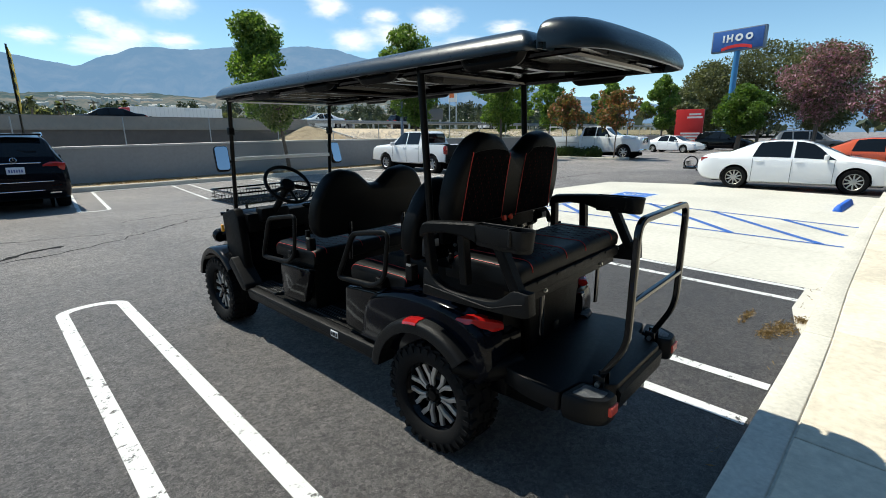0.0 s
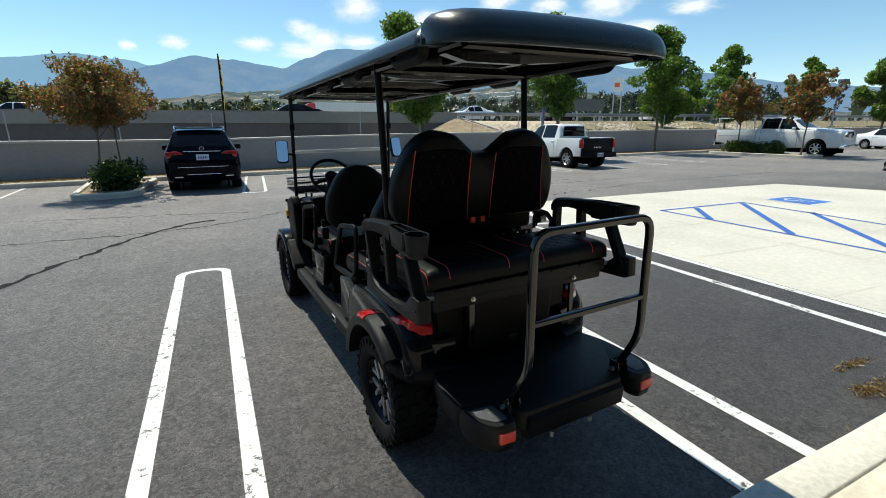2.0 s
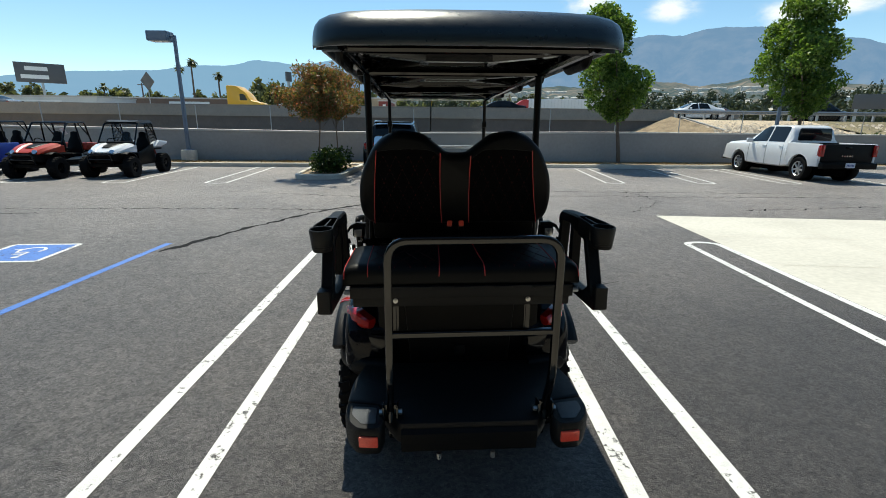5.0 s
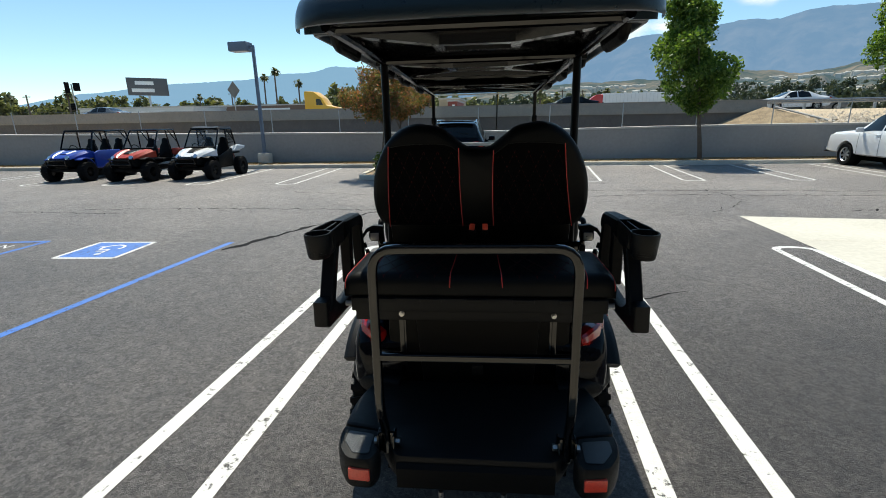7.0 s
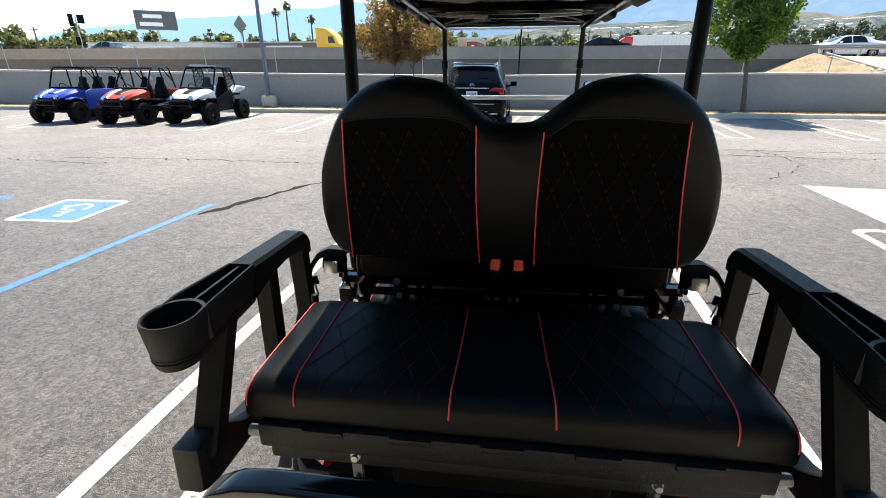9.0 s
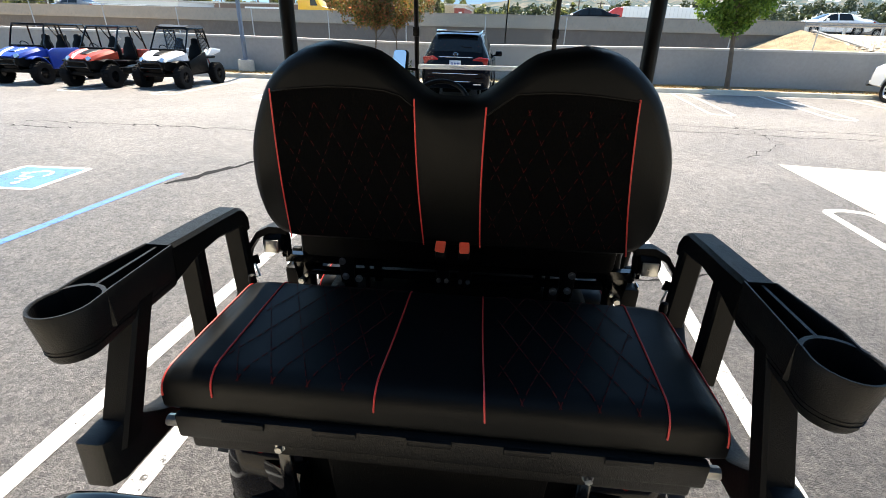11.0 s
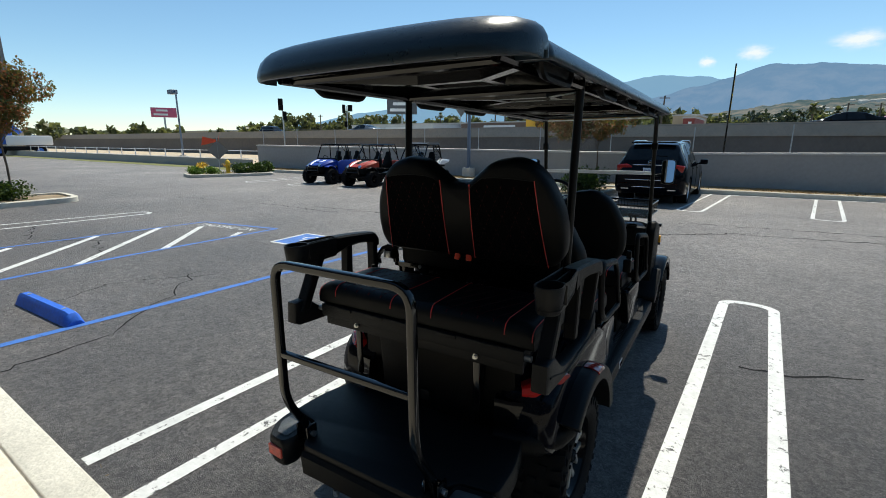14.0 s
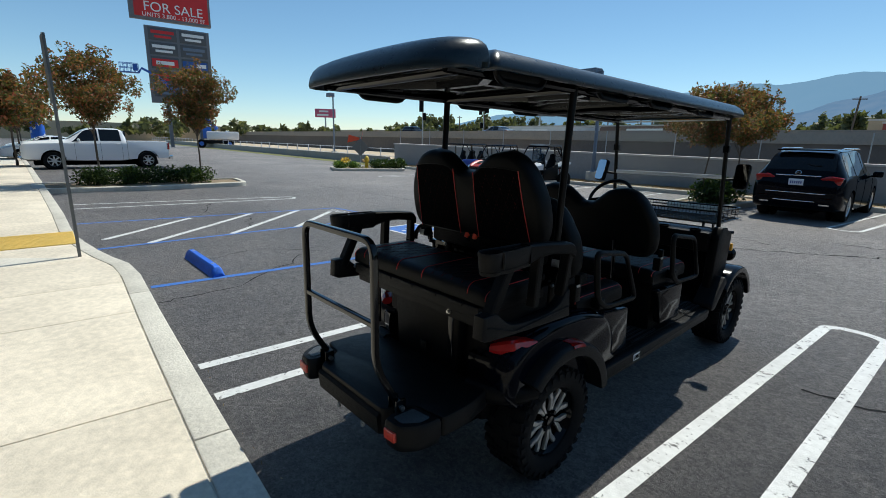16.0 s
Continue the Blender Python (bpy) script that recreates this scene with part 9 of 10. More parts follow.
def zof(el):
    return 0.5 + D * math.tan(radians(el))


Wp = D * math.tan(radians(2.85))
bm = B()
box(bm, (0, 0, (zof(4.0) + zof(11.1)) / 2), (2 * Wp, 0.7, zof(11.1) - zof(4.0)), 0.05)
body = part("body", bm, M["grey_sign"], py_sign)
for sx in (-1, 1):
    bm = B()
    box(bm, (sx * Wp * 0.5, 0.05, zof(4.0) / 2), (0.45, 0.45, zof(4.0)))
    part("leg", bm, M["grey_sign"], py_sign)
zt0, zt1 = zof(11.6), zof(14.9)
bm = B()
box(bm, (-Wp * 0.14, 0, (zt0 + zt1) / 2), (2 * Wp * 1.24, 0.8, zt1 - zt0), 0.04)
board = part("sale_board", bm, M["grey_sign"], py_sign)
bm = B()
box(bm, (-Wp * 0.10, -0.42, (zt0 + zt1) / 2 + 0.08), (2 * Wp * 1.13, 0.06, zt1 - zt0 - 0.5), 0.02)
part("sale_panel", bm, M["sign_red"], board, "bright red panel")
lettering("FOR SALE", 1.65, pose(-Wp * 0.05, -0.47, zof(12.70), 90), M["sign_white"], board)
lettering("UNITS 3,800 - 13,000 SF", 0.74, pose(-Wp * 0.05, -0.47, zof(12.02), 90), M["sign_white"], board)
row_h = (zof(11.1) - zof(4.0)) / 5.0
kinds = [("sign_red", "sign_white"), ("sign_white", "grey_sign"), ("sign_red", "sign_blue"), ("sign_red", "grey_sign"), ("grey_sign", "grey_sign")]
rg = random.Random(2)
M["sign_dark"] = mat("dark_sign_panel", (0.09, 0.093, 0.10), 0.5, vary=0.08, big=0.4, fine=4)
for i, (a, b) in enumerate(kinds):
    z = zof(11.1) - row_h * (i * 0.92 + 0.5)
    for sx, k in ((-1, a), (1, b)):
        bm = B()
        box(bm, (sx * Wp * 0.47, -0.38, z), (Wp * 0.86, 0.06, row_h * 0.80), 0.02)
        pn = part("tenant_panel", bm, M["sign_dark"], body)
        if k == "grey_sign":
            k = "lamp_grey"
        bm = B()
        if i == 2:
            box(bm, (sx * Wp * 0.47, -0.42, z), (Wp * 0.80, 0.02, row_h * 0.52), 0.01)
            part("mark", bm, M[k], pn)
            bm = B()
            box(bm, (sx * Wp * (0.47 if sx < 0 else 0.66), -0.44, z), (Wp * (0.55 if sx < 0 else 0.32), 0.02, row_h * 0.24), 0.01)
            part("bar", bm, M["sign_white"], pn)
        else:
            box(bm, (sx * Wp * 0.47, -0.42, z + row_h * 0.14), (Wp * 0.70, 0.02, row_h * 0.20), 0.02)
            part("bar", bm, M[k], pn)
            bm = B()
            box(bm, (sx * Wp * 0.47, -0.42, z - row_h * 0.16), (Wp * 0.52, 0.02, row_h * 0.15), 0.02)
            part("bar", bm, M[k], pn)

# blue restaurant sign on a pole
D = 62.0
px, py = at(74.3, D)
rs = thing("restaurant_sign", pose(px, py, 0, 0, 0, face_to(px, py, (0.5, 0.24)) - 22), "blue restaurant sign board on a tall blue pole", "pylon sign")
z0, z1 = 1.7 + D * math.tan(radians(7.75)), 1.7 + D * math.tan(radians(9.75))
M["pole_blue"] = mat("bright_blue_pole", (0.04, 0.20, 0.42), 0.45, vary=0.1)
bm = B()
box(bm, (0, 0, (z0 + z1) / 2), (5.2, 0.6, z1 - z0), 0.08)
bd = part("board", bm, M["lamp_grey"], rs)
bm = B()
box(bm, (0, -0.31, (z0 + z1) / 2), (4.9, 0.06, z1 - z0 - 0.25), 0.02)
part("panel", bm, M["sign_blue"], bd)
for i, (w, h, dz) in enumerate(((0.18, 0.72, 0), (0.62, 0.72, 0), (0.72, 0.68, 0), (0.68, 0.78, -0.1))):
    x = (-1.35, -0.75, 0.15, 1.12)[i]
    bm = B()
    if i == 1:
        for dx, ww, hh in ((-0.22, 0.18, 0.78), (0.22, 0.18, 0.78), (0, 0.40, 0.18)):
            box(bm, (x + dx, -0.36, (z0 + z1) / 2 + 0.2), (ww, 0.04, hh), 0.02)
    elif i == 0:
        box(bm, (x, -0.36, (z0 + z1) / 2 + 0.2), (w, 0.04, h), 0.02)
    else:
        lathe(bm, [(w * 0.52, -0.02), (w * 0.52, 0.02), (w * 0.24, 0.02), (w * 0.24, -0.02)], pose(x, -0.36, (z0 + z1) / 2 + 0.2, 90), 18, closed=True)
    part("white_shape", bm, M["sign_white"], bd)
bm = B()
loft(bm, [[(x, -0.38, zc - 0.16), (x, -0.34, zc - 0.16), (x, -0.34, zc + 0.16), (x, -0.38, zc + 0.16)] for x, zc in ((xx, z0 + 0.22 + 0.28 * (1 - (xx / 1.5) ** 2)) for xx in (-1.5, -1.0, -0.5, 0, 0.5, 1.0, 1.5))])
part("red_band", bm, M["sign_red"], bd, "curved red band")
bm = B()
tube(bm, [(0, 0.0, 0), (0, 0, z0)], 0.34, 14, taper=0.85)
part("pole", bm, M["pole_blue"], rs)

x, y = at(70.8, 56)
ms = thing("monument_sign", pose(x, y, 0, 0, 0, face_to(x, y, (0.5, 0.24)) - 10), "red monument sign with white print", "sign")
bm = B()
box(bm, (0, 0, 2.0), (2.6, 0.4, 4.0), 0.05)
mb = part("body", bm, M["sign_red"], ms)
for z, w in ((3.5, 1.1), (3.2, 1.4), (1.6, 1.8), (1.3, 1.6), (1.0, 1.9)):
    bm = B()
    box(bm, (0.2 if z < 2 else 0.5, -0.21, z), (w, 0.02, 0.18))
    part("bar", bm, M["sign_white"], mb)

# blue boom lift
M["lift_blue"] = mat("boom_lift_blue", (0.03, 0.13, 0.50), 0.4, vary=0.1)
bx, by = at(-77.5, 76, OB)
lift = thing("boom_lift", pose(bx, by, 0, 0, 0, face_to(bx, by, OB)), "blue boom lift with its basket raised", "boom lift")
for sx in (-1.7, 1.9):
    for sy in (-1.0, 1.0):
        bm = B()
        lathe(bm, [(0.0, -0.2), (0.30, -0.2), (0.55, -0.18), (0.60, -0.1), (0.60, 0.1), (0.55, 0.18), (0.30, 0.2), (0.0, 0.2)], pose(sx, sy, 0.6, 90), 20)
        wheel = part("wheel", bm, M["rubber"], lift)
        bm = B()
        lathe(bm, [(0.0, -0.21), (0.30, -0.21), (0.30, 0.21), (0.0, 0.21)], pose(sx, sy, 0.6, 90), 14)
        part("rim", bm, M["lift_blue"], wheel)
bm = B()
box(bm, (0.1, 0, 0.85), (4.4, 1.5, 0.5), 0.08)
part("chassis", bm, M["plastic_grey"], lift)
bm = B()
box(bm, (1.1, 0, 1.75), (4.2, 2.1, 1.1), 0.18)
part("counterweight", bm, M["white_plastic"], lift, "pale grey counterweight housing")
bm = B()
box(bm, (-0.9, 0, 2.1), (1.1, 1.2, 1.6), 0.1)
part("turret", bm, M["lift_blue"], lift)
zb = 1.7 + 76 * math.tan(radians(6.6))
ex, bxk = -6.3, -9.4
bm = B()
tube(bm, [(0.4, 0, 2.6), (-1.6, 0, 4.9)], 0.26, 8)
tube(bm, [(-1.6, 0, 4.9), (ex, 0, zb - 1.2)], 0.22, 8)
part("lower_boom", bm, M["lift_blue"], lift)
bm = B()
tube(bm, [(ex, 0, zb - 1.2), (bxk + 1.4, 0, zb - 0.3), (bxk + 1.0, 0, zb - 0.9)], 0.15, 8)
part("jib", bm, M["lift_blue"], lift)
bm = B()
for z in (0.0, 0.55, 1.1):
    tube(bm, [(bxk - 1.0, -0.5, zb - 0.9 + z), (bxk + 1.0, -0.5, zb - 0.9 + z), (bxk + 1.0, 0.5, zb - 0.9 + z), (bxk - 1.0, 0.5, zb - 0.9 + z)], 0.04, 5, closed=True)
for i in range(6):
    for sy in (-0.5, 0.5):
        tube(bm, [(bxk - 1.0 + 0.4 * i, sy, zb - 0.9), (bxk - 1.0 + 0.4 * i, sy, zb + 0.2)], 0.03, 5)
box(bm, (bxk, 0, zb - 0.92), (2.0, 1.0, 0.1))
box(bm, (bxk + 0.7, -0.2, zb - 0.3), (0.5, 0.5, 0.8), 0.05)
pieces("basket_rail", bm, M["lift_blue"], lift)

# blue banner column with white stars, behind the row of cars
x, y = at(-92.2, 52, OB)
bc = thing("banner_column", pose(x, y, 0, 0, 0, 0), "blue inflatable column with white stars", "banner")
bm = B()
lathe(bm, [(0.0, 0), (0.48, 0), (0.48, 2.9), (0.42, 3.2), (0.25, 3.35), (0.0, 3.4)], seg=18)
col = part("column", bm, M["stop_blue"], bc)
for i in range(9):
    a, z = radians(-60 + 40 * (i % 4)), 0.5 + 0.3 * i
    bm = B()
    prism(bm, [((0.16 if j % 2 else 0.07) * math.cos(radians(36 * j)), (0.16 if j % 2 else 0.07) * math.sin(radians(36 * j))) for j in range(10)], -0.02, 0.02)
    st = part("star", bm, M["sign_white"], col)
    st.matrix_local = pose(0.48 * math.cos(a), 0.48 * math.sin(a), z, 90, 0, math.degrees(a) + 90)

# pink billboard, dark billboard, orange store sign, dark billboard over the freeway
def billboard(az, d, el0, el1, half, material, label, obs, legs=1, bars=0, bar_mat="sign_white", lean=0):
    x, y = at(az, d, obs)
    t = thing("billboard", pose(x, y, 0, 0, 0, face_to(x, y, obs) + lean), label, "billboard", "billboards")
    z0, z1 = 1.7 + d * math.tan(radians(el0)), 1.7 + d * math.tan(radians(el1))
    w = d * math.tan(radians(half))
    bm = B()
    box(bm, (0, 0, (z0 + z1) / 2), (2 * w, 0.5, z1 - z0), 0.05)
    pn = part("panel", bm, M[material], t)
    for i in range(legs):
        bm = B()
        lx = 0 if legs == 1 else w * (-0.8 + 1.6 * i / (legs - 1))
        box(bm, (lx, 0.1, z0 / 2), (0.5, 0.5, z0 + 0.1))
        part("leg", bm, M["steel"], t)
    for i in range(bars):
        bm = B()
        box(bm, (w * (-0.25 + 0.1 * i), -0.27, z0 + (z1 - z0) * (i + 0.7) / (bars + 0.4)), (w * (1.1 - 0.2 * i), 0.04, (z1 - z0) * 0.5 / (bars + 0.5)))
        part("bar", bm, M[bar_mat], pn)
    return t


M["pink"] = mat("pink_billboard_sheet", (0.62, 0.12, 0.20), 0.5, vary=0.1, big=0.3, fine=3)
M["store_orange"] = mat("orange_store_panel", (0.75, 0.17, 0.04), 0.5, vary=0.06)
billboard(-65.7, 170, 2.35, 3.3, 1.15, "pink", "pink billboard with white print above the trees", OB, 1, 2)
billboard(-40.6, 150, 3.1, 4.75, 1.75, "sign_dark", "dark billboard with pale print above the freeway", OB, 1, 2)
billboard(-17.9, 130, 4.3, 5.3, 0.35, "sign_dark", "narrow dark sign seen nearly edge-on", (2.07, -0.47), 1, 0, lean=40)
billboard(41.3, 120, 1.7, 2.95, 1.6, "sign_dark", "dark back of a low billboard beside the freeway", (2.07, -0.47), 2, 0)
billboard(44.4, 210, 3.7, 5.1, 0.5, "sign_white", "orange and white store sign on two tall legs", (2.07, -0.47), 2, 1, "store_orange")

# traffic signals and a road sign beyond the lot's corner
def signal(az, d, heads, pole, label):
    """A signal pole with heads given as (across, lower edge, height, width)."""
    obs = (3.64, 0.19)
    x, y = at(az, d, obs)
    t = thing("traffic_signal", pose(x, y, 0, 0, 0, face_to(x, y, obs)), label, "traffic light", "traffic signals")
    bm = B()
    tube(bm, [(0, 0, 0), (0, 0, pole)], 0.10, 8, taper=0.7)
    part("pole", bm, M["steel"], t)
    for dx, z0, hh, w in heads:
        bm = B()
        box(bm, (dx, -0.16, z0 + hh / 2), (w, 0.30, hh), 0.05)
        head = part("signal_head", bm, M["plastic"], t)
        for k in range(3):
            bm = B()
            cyl(bm, (dx, -0.31, z0 + hh * (0.2 + 0.3 * k)), (dx, -0.42, z0 + hh * (0.2 + 0.3 * k)), hh * 0.13, seg=10)
            part("visor", bm, M["plastic"], head)
        bm = B()
        tube(bm, [(0, 0, z0 + hh * 0.4), (dx, -0.02, z0 + hh * 0.4)], 0.05, 6)
        part("bracket", bm, M["steel"], t)


signal(-46.75, 80, ((-0.50, 6.15, 1.35, 0.52), (0.50, 6.45, 1.0, 0.75), (-0.25, 4.0, 0.9, 0.5)), 7.3, "dark traffic signal on a pole at the crossing")
signal(-53.9, 60, ((-0.18, 5.25, 1.35, 0.55), (0.22, 4.2, 0.95, 0.42)), 6.0, "tall dark traffic signal seen from its back")
x, y = at(-32.1, 46, (2.79, -0.24))
rsign = thing("road_sign", pose(x, y, 0, 0, 0, face_to(x, y, (2.79, -0.24)) + 38), "grey back of a diamond road sign on a post", "road sign")
bm = B()
prism(bm, rounded([(0, 4.0), (0.62, 4.72), (0, 5.46), (-0.62, 4.72)], 0.06, 4), 0.0, 0.012, "xz")
part("panel", bm, M["sign_back"], rsign)
bm = B()
tube(bm, [(0, 0.04, 0), (0, 0.04, 5.2)], 0.04, 6)
part("post", bm, M["steel"], rsign)

# utility poles with crossarms
for az, d, h in ((-11.6, 120, 11.8), (-33, 150, 11), (7.9, 150, 10.5), (-50, 160, 10), (5.7, 150, 10.8)):
    x, y = at(az, d, OB if az < 0 else (0.5, 0.24))
    up = thing("utility_pole", pose(x, y, 0, 0, 3 if az == -11.6 else 0, 0), "dark wooden utility pole with a crossarm", "utility pole", "utility poles")
    bm = B()
    tube(bm, [(0, 0, 0), (0, 0, h)], 0.22, 8, taper=0.7)
    part("pole", bm, M["bark"], up)
    bm = B()
    box(bm, (0, 0, h - 0.5), (2.2, 0.15, 0.18))
    part("crossarm", bm, M["bark"], up)


# ---- beyond the freeway ----
def palm(az, d, el, obs, seed):
    rg = random.Random(seed)
    x, y = at(az, d, obs)
    h = 1.7 + d * math.tan(radians(el))
    t = thing("palm_tree", pose(x, y, 0), "tall thin fan palm behind the freeway", "palm", "palms")
    bm = B()
    tube(bm, [(0, 0, 0), (rg.uniform(-0.3, 0.3), 0, h * 0.5), (rg.uniform(-0.4, 0.4), 0, h - 1.2)], 0.28, 7, taper=0.7)
    part("trunk", bm, M["bark"], t)
    bm = B()
    for i in range(34):
        a, dn = rg.uniform(0, 6.283), rg.uniform(-1.0, 1.1)
        L = rg.uniform(1.2, 1.7)
        o = Vector((0, 0, h - 1.2))
        dr = Vector((math.cos(a) * math.cos(dn), math.sin(a) * math.cos(dn), math.sin(dn)))
        sd = dr.cross(Vector((0, 0, 1))).normalized()
        m1, e = o + dr * L * 0.6, o + dr * L + Vector((0, 0, -0.35))
        v = [bm.verts.new(p) for p in (o, m1 + sd * 0.45, e + sd * 0.2, e - sd * 0.2, m1 - sd * 0.45)]
        bm.faces.new(v)
    part("crown", bm, M["leaf_dark"], t, smooth=False, recalc=False)


for i, (az, d, el, ob) in enumerate(((-27.4, 150, 6.3, (2.07, -0.47)), (-28.6, 160, 5.6, (2.07, -0.47)), (-25.1, 150, 5.1, (2.07, -0.47)), (3.3, 140, 3.7, (0.5, 0.24)), (5.3, 130, 3.3, (0.5, 0.24)), (10.4, 170, 3.6, (0.5, 0.24)), (-47, 170, 3.6, OB), (-36, 190, 3.4, OB), (88, 110, 4.0, (0.5, 0.24)))):
    palm(az, d, el, ob, 200 + i)

# shops with gabled yellow-trimmed roofs, and flat shops, past the freeway
M["shop_roof"] = mat("white_metal_roof", (0.62, 0.63, 0.62), 0.5, vary=0.12, big=0.3, fine=4)
M["shop_tan"] = mat("tan_stucco", (0.50, 0.40, 0.27), 0.85, vary=0.1, big=0.2, fine=3)
M["shop_red"] = mat("brick_red_store_front", (0.25, 0.05, 0.04), 0.6, vary=0.1, big=0.2, fine=3)


M["far_wall_brown"] = mat("brown_far_wall", (0.20, 0.135, 0.105), 0.9, vary=0.15, big=0.1, fine=1)


def flat_shop(az0, az1, d, top, material, label, obs=OB):
    x0, y0 = at(az0, d / math.cos(radians(az0)), obs)
    x1, _ = at(az1, d / math.cos(radians(az1)), obs)
    t = thing("flat_shop", pose((x0 + x1) / 2, y0 + 6, 0), label, "building", "shops beyond the freeway")
    w = abs(x1 - x0)
    h = 1.7 + d * math.tan(radians(top))
    bm = B()
    box(bm, (0, 0, h / 2), (w, 12, h))
    part("wall", bm, M[material], t)
    bm = B()
    box(bm, (0, 0, h + 0.1), (w + 0.3, 12.3, 0.3))
    part("parapet", bm, M["coping"], t)
    bm = B()
    box(bm, (w * 0.1, -6.05, h - 1.0), (w * 0.3, 0.1, 0.7))
    part("sign_bar", bm, M["sign_white"], t)


flat_shop(-10.4, -8.0, 101, 2.75, "shop_tan", "narrow tan building past the freeway")
flat_shop(-9.4, -8.3, 97, 2.5, "shop_red", "brick-red store front with a white sign")
flat_shop(-46.5, -37, 96, 2.55, "shop_roof", "long white low building past the freeway")
# the far freeway wall, made from the same block as the shops
flat_shop(-36, -24, 110, 2.5, "far_wall_brown", "long brown low wall on the far side of the freeway")
flat_shop(-71, -60, 120, 2.2, "shop_tan", "low tan building behind the channel")
flat_shop(12.5, 17.0, 150, 2.4, "shop_roof", "low white warehouse past the freeway", (0.5, 0.24))

# added block filling the gap where the freeway wall runs on
bm = B()
box(bm, (-150, -30, 2.2), (10, 130, 4.4))
solid("shop_row", bm, M["shop_tan"], "long low tan block added to close the far end of the lot", "building", "structure")

# tree belts past the freeway: far, uncountable
r = np.random.default_rng(17)


def belt(name, rows, seed, size, material, label):
    """Far trees: rows of (az0, az1, distance, low and high top in degrees, count)."""
    rg = random.Random(seed)
    cl = []
    for az0, az1, d, e0, e1, n in rows:
        for _ in range(n):
            az, dd = rg.uniform(az0, az1), d * rg.uniform(0.85, 1.2)
            x, y = at(az, dd, (2, 0))
            h = 1.7 + dd * math.tan(radians(rg.uniform(e0, e1)))
            w = dd * rg.uniform(0.006, 0.013)
            for k in range(3):
                cl.append((x + rg.uniform(-w, w), y + rg.uniform(-w, w), h * rg.uniform(0.55, 0.86), w * rg.uniform(0.6, 1.0), w * 0.9, h * rg.uniform(0.12, 0.26)))
    return tagged(leaf_cloud(name, cl, len(cl) * 46, size, M[material], None, seed, 0.4, 0.7), label, "trees", "", "stuff")


belt("near_tree_belt", [(-112, -80, 150, 0.4, 1.2, 60), (-85, -52, 150, 0.9, 1.9, 60), (-56, -30, 190, 2.0, 3.2, 46), (-48, -8, 250, 2.2, 3.2, 60), (-24, -16, 130, 2.8, 4.6, 26), (-13, -7, 140, 3.0, 4.6, 10), (-22, -2, 200, 1.8, 2.8, 40), (2, 20, 180, 1.4, 3.2, 50)], 3, 0.75, "leaf_dark", "row of dark trees behind the freeway")
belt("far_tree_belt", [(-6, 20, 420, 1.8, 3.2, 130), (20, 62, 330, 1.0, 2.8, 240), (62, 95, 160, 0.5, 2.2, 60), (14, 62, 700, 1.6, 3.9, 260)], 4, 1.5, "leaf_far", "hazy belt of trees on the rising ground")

# hills and mountains


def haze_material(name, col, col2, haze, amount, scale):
    """Distant land: its own two colours, with blue air haze mixed in as a glow."""
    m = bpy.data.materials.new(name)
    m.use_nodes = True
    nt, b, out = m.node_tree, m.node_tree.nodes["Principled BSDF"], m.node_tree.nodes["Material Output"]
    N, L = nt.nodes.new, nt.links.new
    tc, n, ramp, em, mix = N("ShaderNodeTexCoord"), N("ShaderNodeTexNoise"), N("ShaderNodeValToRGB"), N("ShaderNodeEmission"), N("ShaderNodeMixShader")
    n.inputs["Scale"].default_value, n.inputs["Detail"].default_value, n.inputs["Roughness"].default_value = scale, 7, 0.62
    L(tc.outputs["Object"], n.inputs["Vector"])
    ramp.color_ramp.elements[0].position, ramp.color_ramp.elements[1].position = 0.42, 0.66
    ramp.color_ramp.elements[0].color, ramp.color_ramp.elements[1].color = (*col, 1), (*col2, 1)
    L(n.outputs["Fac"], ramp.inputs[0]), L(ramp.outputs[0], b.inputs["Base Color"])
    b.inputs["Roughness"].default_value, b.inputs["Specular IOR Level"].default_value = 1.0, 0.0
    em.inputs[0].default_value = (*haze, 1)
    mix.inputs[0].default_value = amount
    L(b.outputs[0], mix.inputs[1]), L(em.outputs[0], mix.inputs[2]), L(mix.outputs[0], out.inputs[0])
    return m


